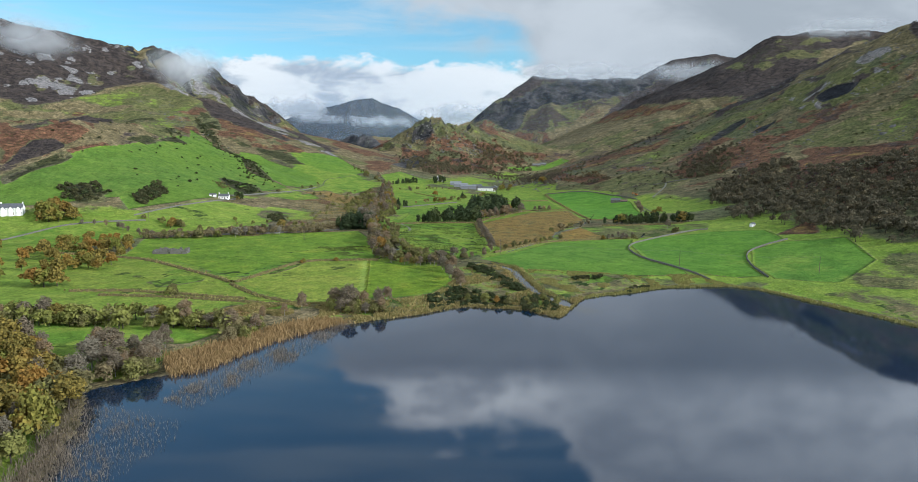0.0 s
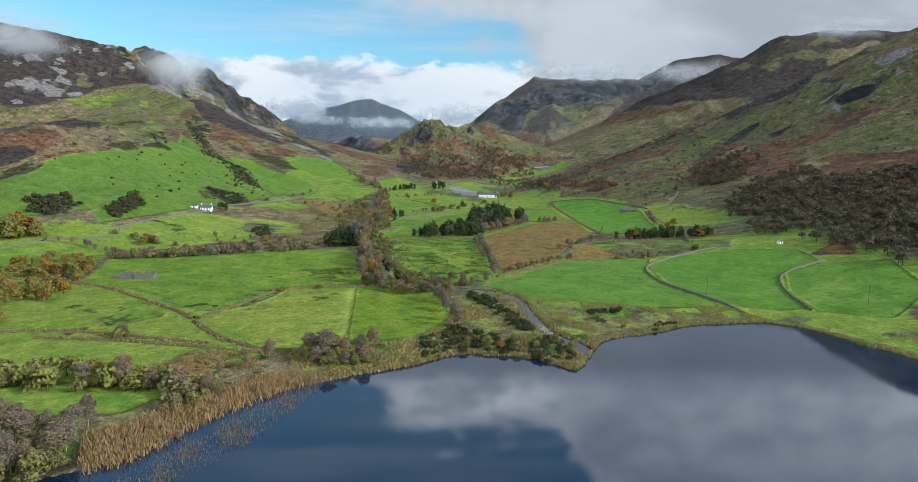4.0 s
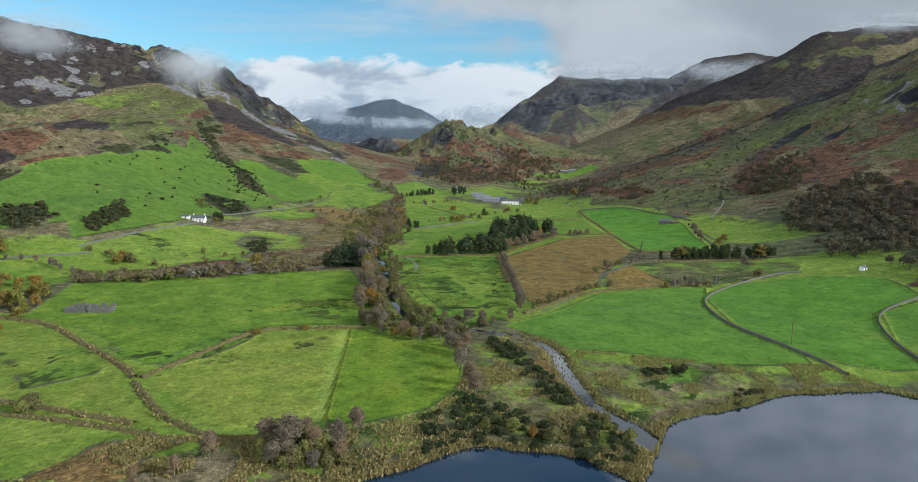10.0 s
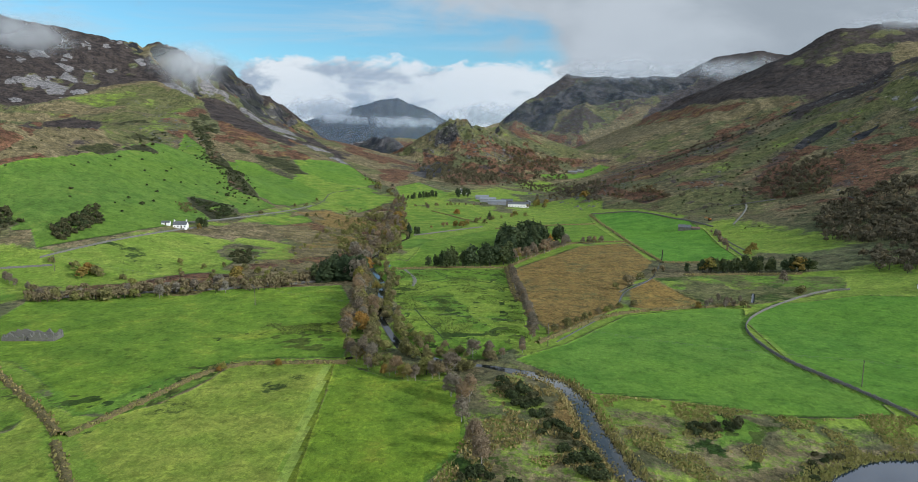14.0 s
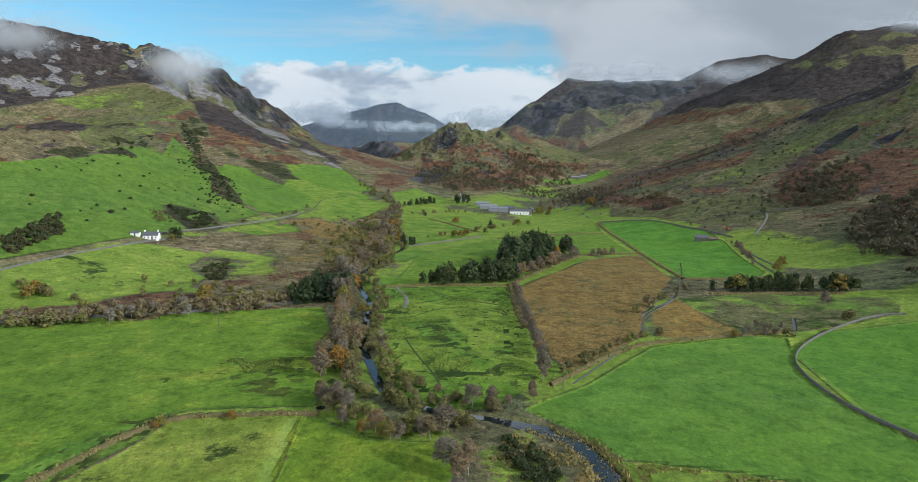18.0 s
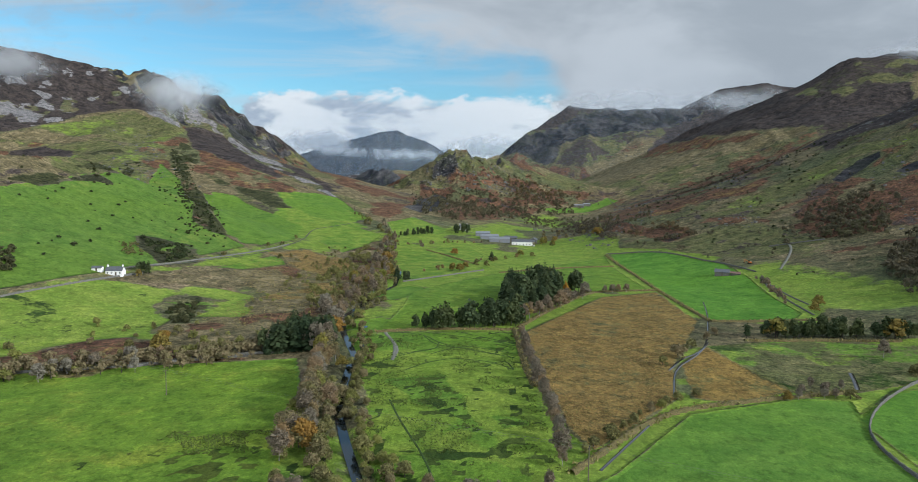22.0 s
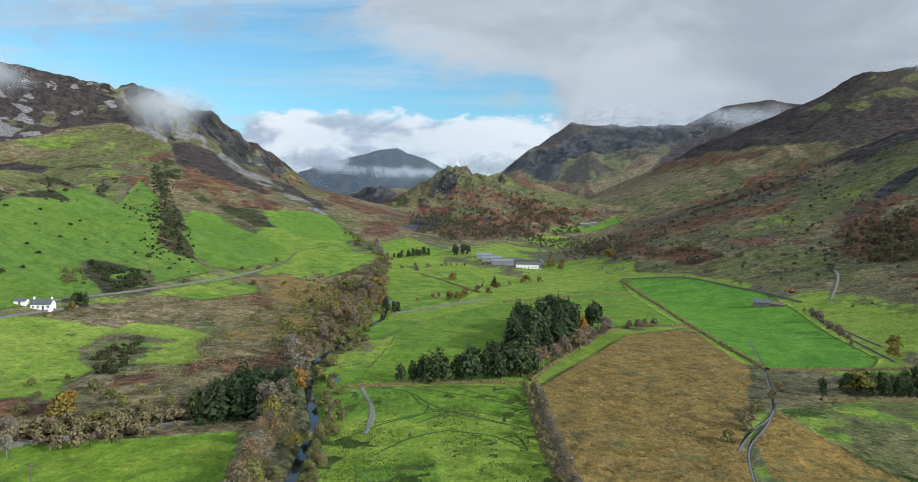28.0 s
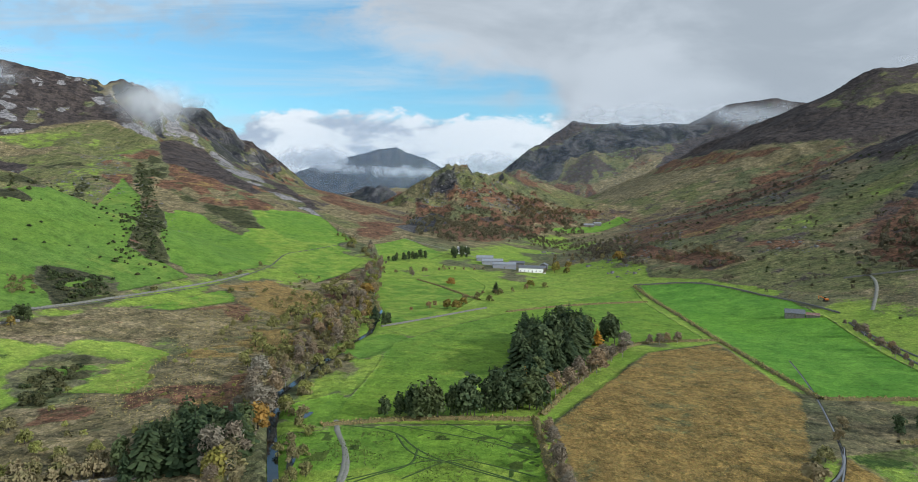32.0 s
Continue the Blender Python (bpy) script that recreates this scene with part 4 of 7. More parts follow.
    for kind, poly in PATCHES:
        lay(kind, poly, 7.0, 1.0)
    for kind, poly in SLOPES:
        far_off = max(0.0, poly[0][1] - 900.0)
        lay(kind, poly, 3.0 + 0.010 * far_off, 0.15 if kind == "scree" else 0.30 + 0.0004 * far_off)
    a["scree"] += zone * 0.62 * smooth(0.08, 0.24, lanes) * smooth(1480, 1600, y)
    for kind, poly in FIELDS[::-1]:
        lay(kind, poly, 1.3, 0.03)
    for kind, poly in PATCHES:
        if kind in ("rush", "earth", "heath", "fern", "thicket", "sedge", "gold", "rust", "straw") and poly[0][1] < 1300:
            lay(kind, poly, *((3.0, 0.25) if kind == "sedge" else (6.0, 0.8)))
    for kind, poly in SLOPES:
        if kind in ("gorse", "bush", "pasture") and poly[0][1] < 1300:
            lay(kind, poly, 3.0, 0.35)
    dim = smooth(4100, 4250, y)
    for name in a:
        a[name] *= 1 - dim
    a["crag"] += dim
    steep = (1 - dim) * smooth(1.1, 1.5, slope + 0.35 * n2) * smooth(70, 130, h)
    for name in a:
        a[name] *= 1 - 0.85 * steep * (name != "stone")
    a["crag"] = np.maximum(a["crag"], steep)
    bank = smooth(9, 1, -shore_distance(x, y)) * (y < 340)
    for name in ("pale", "fern", "heath"):
        a[name] *= 1 - bank
    a["tan"] = np.maximum(a["tan"], bank)
    return a


SCREE = [(-740, 1600), (-720, 1900), (-650, 2130), (-520, 1990), (-410, 1850), (-300, 1700), (-262, 1590), (-300, 1480), (-390, 1380), (-470, 1400), (-560, 1490), (-640, 1560)]
# cover mixes: name, gain, patch size, seed, low, high
MIXES = {
    "lush": [("lush", 1.0, None, 0, 0, 0), ("pale", 0.45, 90, 51, 0.0, 0.4)],
    "meadow": [("lush", 0.9, None, 0, 0, 0), ("pale", 0.49, None, 0, 0, 0), ("pale", 0.16, 120, 51, 0.0, 0.35)],
    "pale": [("pale", 0.8, None, 0, 0, 0), ("lush", 0.55, 70, 52, -0.1, 0.3), ("rush", 0.5, 22, 53, 0.2, 0.45)],
    "rush": [("lush", 0.7, None, 0, 0, 0), ("pale", 0.75, 60, 54, -0.2, 0.2), ("rush", 0.75, 5, 61, 0.19, 0.30), ("tan", 0.5, 26, 157, 0.15, 0.35)],
    "brown": [("tan", 0.5, 40, 56, 0.0, 0.3), ("earth", 0.62, None, 0, 0, 0), ("heath", 0.32, 24, 57, -0.1, 0.2), ("pale", 0.5, 40, 55, -0.1, 0.25)],
    "rough": [("upland", 0.85, None, 0, 0, 0), ("pale", 0.5, 30, 62, 0.0, 0.3), ("rush", 0.55, 26, 63, -0.1, 0.2), ("lush", 0.5, 60, 57, 0.0, 0.3)],
    "heath": [("heath", 0.95, None, 0, 0, 0), ("fern", 0.6, 50, 64, 0.05, 0.3), ("tan", 0.42, 18, 81, 0.0, 0.25)],
    "fern": [("fern", 0.95, 30, 82, -0.30, 0.0), ("tan", 0.6, 40, 59, 0.05, 0.3), ("heath", 0.6, 45, 65, 0.18, 0.4)],
    "tan": [("tan", 0.95, None, 0, 0, 0), ("pale", 0.5, 50, 60, 0.1, 0.4), ("fern", 0.5, 45, 66, 0.2, 0.45)],
    "stone": [("stone", 0.9, 30, 83, -0.20, 0.1), ("heath", 0.9, 40, 67, 0.0, 0.25), ("tan", 0.5, 50, 68, 0.2, 0.4)],
    "crag": [("crag", 0.95, None, 0, 0, 0), ("heath", 0.7, 60, 69, 0.1, 0.3), ("upland", 0.55, 60, 70, 0.22, 0.38), ("stone", 0.5, 26, 71, 0.2, 0.4)],
    "slope": [("tan", 1.0, None, 0, 0, 0), ("fern", 0.7, 38, 85, 0.02, 0.2), ("pale", 0.4, 40, 86, 0.1, 0.3), ("heath", 0.45, 26, 87, 0.12, 0.3)],
    "thicket": [("bush", 0.8, 18, 97, -0.3, 0.0), ("upland", 0.6, None, 0, 0, 0), ("lush", 0.6, 16, 98, 0.0, 0.2)],
    "olive": [("upland", 0.62, None, 0, 0, 0), ("tan", 0.6, 40, 96, -0.1, 0.2), ("heath", 0.5, 18, 99, 0.15, 0.35)],
    "delta": [("pale", 0.47, None, 0, 0, 0), ("tan", 0.7, 22, 93, -0.1, 0.2), ("rush", 0.5, 16, 94, 0.0, 0.2), ("heath", 0.5, 14, 95, 0.12, 0.3)],
    "earth": [("earth", 0.9, None, 0, 0, 0)],
    "upland": [("upland", 0.95, None, 0, 0, 0), ("tan", 0.5, 50, 140, 0.05, 0.3), ("pale", 0.45, 40, 141, 0.05, 0.3)],
    "straw": [("tan", 0.7, None, 0, 0, 0), ("upland", 0.6, 40, 142, -0.05, 0.2), ("fern", 0.4, 22, 143, 0.2, 0.4)],
    "rust": [("fern", 0.9, 26, 144, -0.40, -0.12), ("tan", 0.62, 20, 139, 0.0, 0.22), ("earth", 0.5, 16, 145, 0.05, 0.25)],
    "scree": [("scree", 0.85, 30, 146, -0.16, 0.10), ("heath", 0.75, 30, 147, -0.05, 0.2)],
    "gorse": [("bush", 0.85, 20, 148, -0.2, 0.05), ("upland", 0.6, 14, 149, -0.05, 0.2)],
    "bush": [("bush", 0.92, 20, 150, -0.35, -0.10), ("fern", 0.6, 16, 151, 0.0, 0.2), ("upland", 0.55, 12, 152, 0.12, 0.28)],
    "pasture": [("lush", 0.95, None, 0, 0, 0), ("pale", 0.42, 60, 153, 0.0, 0.3), ("upland", 0.45, 46, 155, 0.05, 0.3)],
    "mown": [("lush", 0.8, None, 0, 0, 0), ("pale", 0.36, None, 0, 0, 0)],
    "outcrop": [("upland", 0.75, None, 0, 0, 0), ("heath", 0.62, 22, 160, -0.02, 0.2), ("stone", 0.6, 12, 161, 0.16, 0.32)],
    "sedge": [("lush", 0.8, None, 0, 0, 0), ("rush", 0.95, 3.5, 158, 0.02, 0.12)],
    "strip": [("pale", 1.0, None, 0, 0, 0), ("tan", 0.5, None, 0, 0, 0)],
    "gold": [("earth", 0.8, 22, 159, -0.25, 0.05), ("tan", 0.62, None, 0, 0, 0), ("pale", 0.45, 20, 163, 0.1, 0.3)],
    "spur": [("pale", 0.52, 60, 166, -0.20, 0.25), ("upland", 0.95, None, 0, 0, 0), ("tan", 0.5, 34, 165, 0.0, 0.25)],
    "moss": [("upland", 0.55, None, 0, 0, 0), ("heath", 0.60, 50, 154, -0.35, -0.05), ("fern", 0.4, 40, 167, 0.1, 0.3)],
}


def make_ground():
    ys = sheet_rows()
    u = np.linspace(-1, 1, COLS + 1)
    half = np.interp(ys, [-4000, -500, 0, 4720], [4500, 1300, 620, 4000])
    x = (half[:, None] * (0.5 * u + 0.5 * u ** 3)[None, :])
    y = np.repeat(ys[:, None], COLS + 1, 1)
    shp = x.shape
    x, y = x.ravel(), y.ravel()
    z = height(x, y)
    zz, xx = z.reshape(shp), x.reshape(shp)
    gx = np.gradient(zz, axis=1) / np.maximum(np.gradient(xx, axis=1), 0.1)
    gy = np.gradient(zz, axis=0) / np.gradient(ys)[:, None]
    a = cover(x, y, z, np.hypot(gx, gy).ravel())
    nr, nc = shp
    i = (np.arange(nr - 1)[:, None] * nc + np.arange(nc - 1)[None, :]).ravel()
    faces = np.stack([i, i + 1, i + nc + 1, i + nc], 1)
    me = bpy.data.meshes.new("ground")
    me.vertices.add(len(x))
    me.vertices.foreach_set("co", np.stack([x, y, z], 1).astype(np.float32).ravel())
    me.loops.add(len(faces) * 4)
    me.loops.foreach_set("vertex_index", faces.astype(np.int32).ravel())
    me.polygons.add(len(faces))
    me.polygons.foreach_set("loop_start", np.arange(0, len(faces) * 4, 4, dtype=np.int32))
    me.polygons.foreach_set("loop_total", np.full(len(faces), 4, np.int32))
    me.update()
    me.shade_smooth()
    for name, keys in (("cover_a", ("lush", "pale", "tan")), ("cover_b", ("fern", "heath", "stone")), ("cover_c", ("rush", "earth", "crag")), ("cover_d", ("upland", "scree", "bush"))):
        at = me.attributes.new(name, "FLOAT_COLOR", "POINT")
        v = np.ones((len(x), 4), np.float32)
        for j, key in enumerate(keys):
            v[:, j] = np.clip(a[key], 0, 1)
        at.data.foreach_set("color", v.ravel())
    me.materials.append(M_GROUND)
    ob = new("ground", me)
    tagged(ob, "valley floor and hillsides of grass, bracken and scree", "ground", kind="structure")
    return ob


ground = make_ground()


def sheet(name, verts, faces, mat, parent=None, smooth_it=True):
    me = bpy.data.meshes.new(name)
    me.from_pydata([tuple(map(float, v)) for v in verts], [], faces)
    me.update()
    if smooth_it:
        me.shade_smooth()
    me.materials.append(mat)
    ob = new(name, me)
    if parent:
        ob.parent = parent
    return ob


lake = sheet("lake_water", [(-340, -600, 0), (420, -600, 0), (420, 345, 0), (-340, 345, 0)], [(0, 1, 2, 3)], M_LAKE)
tagged(lake, "still dark lake water mirroring clouds and hills", "lake", kind="structure")


def river_line(step=3.0):
    out = []
    for a, b in zip(RIVER[:-1], RIVER[1:]):
        n = max(1, int(math.hypot(b[0] - a[0], b[1] - a[1]) / step))
        out += [tuple(a[i] + (b[i] - a[i]) * j / n for i in range(3)) for j in range(n)]
    return out + [RIVER[-1]]


def make_river():
    pts = river_line()
    verts, faces = [], []
    for i, (x, y, w) in enumerate(pts):
        a, b = pts[max(i - 1, 0)], pts[min(i + 1, len(pts) - 1)]
        d = math.hypot(b[0] - a[0], b[1] - a[1])
        nx, ny = (b[1] - a[1]) / d, -(b[0] - a[0]) / d
        lk = float(signed(np.array([x]), np.array([y]), LAKE)[0])
        z = max(float(floor_height(x, y)) * float(smooth(0, 30, np.array(-lk))) - 0.75, 0.004)
        verts += [(x - nx * (w + 0.6), y - ny * (w + 0.6), z), (x + nx * (w + 0.6), y + ny * (w + 0.6), z)]
        if i:
            j = 2 * i
            faces.append((j - 2, j - 1, j + 1, j))
    ob = sheet("river_water", verts, faces, M_RIVER)
    tagged(ob, "narrow winding river running into the lake", "river", kind="structure")


make_river()

# ---- plants ----
def mesh_np(name, verts, faces, mat, shade=False):
    """A mesh from arrays of places and of faces with equal numbers of corners."""
    me = bpy.data.meshes.new(name)
    n = faces.shape[1]
    me.vertices.add(len(verts))
    me.vertices.foreach_set("co", np.asarray(verts, np.float32).ravel())
    me.loops.add(faces.size)
    me.loops.foreach_set("vertex_index", faces.astype(np.int32).ravel())
    me.polygons.add(len(faces))
    me.polygons.foreach_set("loop_start", np.arange(0, faces.size, n, dtype=np.int32))
    me.polygons.foreach_set("loop_total", np.full(len(faces), n, np.int32))
    me.update(calc_edges=True)
    if shade:
        me.shade_smooth()
    me.materials.append(mat)
    return me


def quads_at(c, a, b):
    """Quads with centres c and half edges a and b."""
    v = np.stack([c - a - b, c + a - b, c + a + b, c - a + b], 1).reshape(-1, 3)
    return v, np.arange(len(v)).reshape(-1, 4)


def unit(v):
    return v / np.maximum(np.linalg.norm(v, axis=-1, keepdims=True), 1e-9)


def leaf_cloud(rng, lobes, n, size, stretch=1.3, hang=0.0):
    """Leaf quads on the shells of some lobes (x, y, z, rx, rz)."""
    lobes = np.array(lobes, float)
    w = lobes[:, 3] * lobes[:, 4]
    pick = rng.choice(len(lobes), n, p=w / w.sum())
    d = unit(rng.normal(size=(n, 3)))
    d[:, 2] = np.where(d[:, 2] < -0.45, -d[:, 2], d[:, 2])
    q = lobes[pick]
    r = rng.uniform(0.62, 1.08, n) * (1 + 0.18 * np.sin(d[:, 0] * 7 + pick) * np.cos(d[:, 1] * 6))
    c = q[:, :3] + d * np.stack([q[:, 3], q[:, 3], q[:, 4]], 1) * r[:, None]
    nrm = unit(d + rng.normal(size=(n, 3)) * 0.65)
    t = unit(np.cross(nrm, rng.normal(size=(n, 3)) + np.array([0, 0, hang])))
    b = np.cross(nrm, t)
    s = size * rng.uniform(0.6, 1.35, n)[:, None]
    return quads_at(c, t * s * stretch, b * s)


def tube(points, radii, sides=5):
    v, f = [], []
    for i, (p, r) in enumerate(zip(points, radii)):
        p = np.array(p, float)
        d = unit(np.array(points[min(i + 1, len(points) - 1)], float) - np.array(points[max(i - 1, 0)], float))
        s = unit(np.cross(d, [0.3, 1, 0.1]))
        u = np.cross(s, d)
        for k in range(sides):
            t = 2 * math.pi * k / sides
            v.append(p + r * (math.cos(t) * s + math.sin(t) * u))
        if i:
            o = (i - 1) * sides
            f += [(o + k, o + (k + 1) % sides, o + sides + (k + 1) % sides, o + sides + k) for k in range(sides)]
    return np.array(v), np.array(f)


def joined(pieces):
    vs, fs, o = [], [], 0
    for v, f in pieces:
        vs.append(v)
        fs.append(f + o)
        o += len(v)
    return np.concatenate(vs), np.concatenate(fs)


def wood_frame(rng, top, r0, limbs, spread, low=0.3):
    """A tapered trunk with limbs, 1 high to its top."""
    lean = rng.normal(size=2) * 0.05
    pts = [(lean[0] * t * t, lean[1] * t * t, t * top - 0.05) for t in (0, 0.25, 0.5, 0.75, 1)]
    pieces = [tube(pts, [r0, r0 * 0.8, r0 * 0.6, r0 * 0.4, r0 * 0.15])]
    for i in range(limbs):
        t = rng.uniform(low, 0.85)
        a = i * 2.4 + rng.uniform(-0.4, 0.4)
        z = t * top
        ln = spread * rng.uniform(0.6, 1.0) * (1.1 - 0.5 * t)
        d = np.array([math.cos(a), math.sin(a), rng.uniform(0.5, 1.1)])
        p0 = np.array([lean[0] * t * t, lean[1] * t * t, z])
        pieces.append(tube([p0, p0 + d * ln * 0.5, p0 + d * ln + np.array([0, 0, 0.04])], [r0 * 0.45, r0 * 0.28, r0 * 0.08], 4))
    return joined(pieces)


def crown_lobes(rng, n, wide, lo, hi):
    out = [(0, 0, (lo + hi) / 2 + 0.05, wide * 0.62, (hi - lo) * 0.5)]
    for i in range(n):
        a = i * 2.4 + rng.uniform(-0.5, 0.5)
        z = rng.uniform(lo + 0.08, hi - 0.1)
        d = wide * rng.uniform(0.35, 0.72) * (1.1 - 0.5 * (z - lo) / (hi - lo))
        s = rng.uniform(0.26, 0.42) * wide
        out.append((d * math.cos(a), d * math.sin(a), z, s, s * rng.uniform(0.7, 0.95)))
    return out


def spruce_crown(rng, levels=20, wide=0.21):
    c, a, b = [], [], []
    for i in range(levels):
        t = i / levels
        z = 0.07 + 0.91 * t
        r = wide * (1 - t ** 2.3) ** 0.85 * (0.75 + 0.25 * min(1, t / 0.2)) * rng.uniform(0.7, 1.15) + 0.012
        m = max(6, int(17 * (1 - 0.5 * t)))
        for j in range(m):
            an = 2 * math.pi * (j + rng.uniform(-0.3, 0.3)) / m + i * 0.7
            d = np.array([math.cos(an), math.sin(an), 0.0])
            s = np.array([-math.sin(an), math.cos(an), 0.0])
            ln = r * rng.uniform(0.5, 1.2)
            for f0, f1, drop in ((0.05, 0.55, 0.16), (0.5, 1.0, 0.42)):
                mid = d * ln * (f0 + f1) / 2 + np.array([0, 0, z - ln * drop * (f0 + f1) / 2])
                c.append(mid)
                a.append((d - np.array([0, 0, drop])) * ln * (f1 - f0) / 2 + np.array([0, 0, rng.uniform(-0.004, 0.004)]))
                b.append((s + np.array([0, 0, rng.uniform(-0.5, 0.5)])) * ln * (0.20 if f0 < 0.3 else 0.14))
    c.append(np.array([0, 0, 0.985])); a.append(np.array([0, 0, 0.03])); b.append(np.array([0.006, 0.006, 0]))
    return quads_at(np.array(c), np.array(a), np.array(b))


def make_kinds(dense):
    """Four shapes of each kind; dense crowns have more and smaller leaves."""
    kinds = {}
    rng = np.random.default_rng(5)
    more, less = (2.6, 0.62) if dense else (1.0, 1.0)
    for kind in LEAVES:
        kinds[kind] = []
        for i in range(4):
            if kind in ("reed", "thin_reed", "tussock", "bare", "rush"):
                continue
            bark = M_BARK
            if kind in ("spruce", "larch"):
                crown = spruce_crown(rng, 22 + i, 0.25 + 0.035 * i)
                trunk = tube([(0, 0, -0.03), (0, 0, 0.5), (0, 0, 0.95)], [0.018, 0.011, 0.003])
            elif kind == "pine":
                lobes = [(0, 0, 0.52, 0.18, 0.44)] + [(rng.uniform(-0.14, 0.14), rng.uniform(-0.14, 0.14), rng.uniform(0.14, 0.86), rng.uniform(0.10, 0.17), rng.uniform(0.10, 0.17)) for _ in range(11)]
                crown = leaf_cloud(rng, lobes, int(620 * more), 0.026 * less, 1.6, 0.3)
                trunk = wood_frame(rng, 0.9, 0.018, 6, 0.16, 0.25)
            elif kind == "gorse":
                lobes = [(rng.uniform(-0.5, 0.5), rng.uniform(-0.5, 0.5), rng.uniform(0.2, 0.5), rng.uniform(0.3, 0.55), rng.uniform(0.3, 0.5)) for _ in range(5)]
                crown = leaf_cloud(rng, lobes, int(230 * more), 0.10 * less, 1.5)
                trunk = tube([(0, 0, -0.05), (0.02, 0, 0.2), (0.05, 0.03, 0.4)], [0.06, 0.05, 0.02], 4)
            elif kind == "willow":
                lobes = crown_lobes(rng, 7, 0.62, 0.08, 0.98)
                crown = leaf_cloud(rng, lobes, int(480 * more), 0.042 * less, 1.6, 0.6)
                trunk = wood_frame(rng, 0.7, 0.03, 6, 0.3, 0.1)
            elif kind in ("birch", "pale_birch", "alder"):
                lobes = crown_lobes(rng, 8, 0.42, 0.2, 0.99)
                crown = leaf_cloud(rng, lobes, int(760 * more), 0.016 * less, 3.2, 1.4)
                trunk = wood_frame(rng, 0.92, 0.018, 11, 0.38, 0.22)
                bark = M_PALEBARK
            else:
                lobes = crown_lobes(rng, 9, 0.56, 0.2, 0.98)
                crown = leaf_cloud(rng, lobes, int(640 * more), 0.040 * less, 1.25)
                trunk = wood_frame(rng, 0.75, 0.032, 7, 0.36, 0.3)
            kinds[kind].append((mesh_np("trunk", *trunk, bark), mesh_np("crown", *crown, LEAVES[kind])))
    return kinds


KINDS, DENSE_KINDS = make_kinds(False), make_kinds(True)
TAGS = {
    "oak": ("oak_tree", "broad oak with rusty brown and olive autumn leaves", "tree", "autumn oaks"),
    "birch": ("birch_tree", "bare birch with pale stem and purple-brown twigs", "tree", "bare birches"),
    "pale_birch": ("ash_tree", "bare tree with pale silvery grey twigs by the river", "tree", ""),
    "alder": ("alder_tree", "riverside alder with thin olive-brown autumn crown", "tree", "riverside alders"),
    "willow": ("willow_bush", "rounded willow bush with olive and yellow-green leaves", "bush", "willow bushes"),
    "spruce": ("spruce_tree", "tall dark green spruce with drooping boughs", "tree", "dark conifers"),
    "pine": ("pine_tree", "dark green pine with a dense uneven crown", "tree", "dark conifers"),
    "larch": ("larch_tree", "larch glowing with orange autumn needles", "tree", ""),
    "gorse": ("gorse_bush", "low dark green gorse bush on rough grass", "bush", "gorse bushes"),
}
dice = random.Random(11)


PLANTED = []


def plant(kind, x, y, tall, exact=True):
    PLANTED.append((kind, x, y, tall * dice.uniform(0.9, 1.1) if exact else tall * dice.triangular(0.5, 1.5, 0.9)))


def grow():
    """Sets all that was planted on the ground, each a thing of its own."""
    zs = height(np.array([p[1] for p in PLANTED], float), np.array([p[2] for p in PLANTED], float))
    for (kind, x, y, s), z in zip(PLANTED, zs):
        if z < 0.05:
            continue
        name, label, category, group = TAGS[kind]
        trunk, crown = dice.choice((DENSE_KINDS if math.hypot(x, max(y - 340, 100 - y, 0)) < 175 else KINDS)[kind])
        w = s * dice.uniform(0.8, 1.3)
        root = new(name)
        root.matrix_basis = pose(x, y, float(z) - 0.1, 0, 0, dice.uniform(0, 360)) @ Matrix.Diagonal((w, w, s, 1))
        root.empty_display_size = 0.3
        for part_name, me in (("trunk", trunk), ("crown", crown)):
            ob = new(part_name, me)
            ob.parent = root
        tagged(root, label, category, group)


def plant_line(kind, gap, wide, tall, line):
    for (ax, ay), (bx, by) in zip(line[:-1], line[1:]):
        ln = math.hypot(bx - ax, by - ay)
        for i in range(max(1, round(ln / gap))):
            t = (i + dice.uniform(0.1, 0.9)) * gap / max(ln, gap)
            plant(kind, ax + (bx - ax) * t + dice.uniform(-wide, wide) / 2, ay + (by - ay) * t + dice.uniform(-wide, wide) / 2, tall, False)


def scatter(poly, n, rng):
    """n places spread through a polygon, kept apart."""
    q = np.array(poly, float)
    got = []
    apart = 0.75 * math.sqrt(max(q[:, 0].ptp() if hasattr(q, "ptp") else np.ptp(q[:, 0]), 1) * np.ptp(q[:, 1]) / max(n, 1)) * 0.7
    for _ in range(n * 60):
        p = (rng.uniform(q[:, 0].min(), q[:, 0].max()), rng.uniform(q[:, 1].min(), q[:, 1].max()))
        if inside(np.array([p[0]]), np.array([p[1]]), poly)[0]:
            if all(math.hypot(p[0] - g[0], p[1] - g[1]) > apart for g in got):
                got.append(p)
            else:
                apart *= 0.995
        if len(got) >= n:
            break
    return got


def plant_area(kind, n, tall, poly):
    for x, y in scatter(poly, n, dice):
        plant(kind, x, y, tall, False)


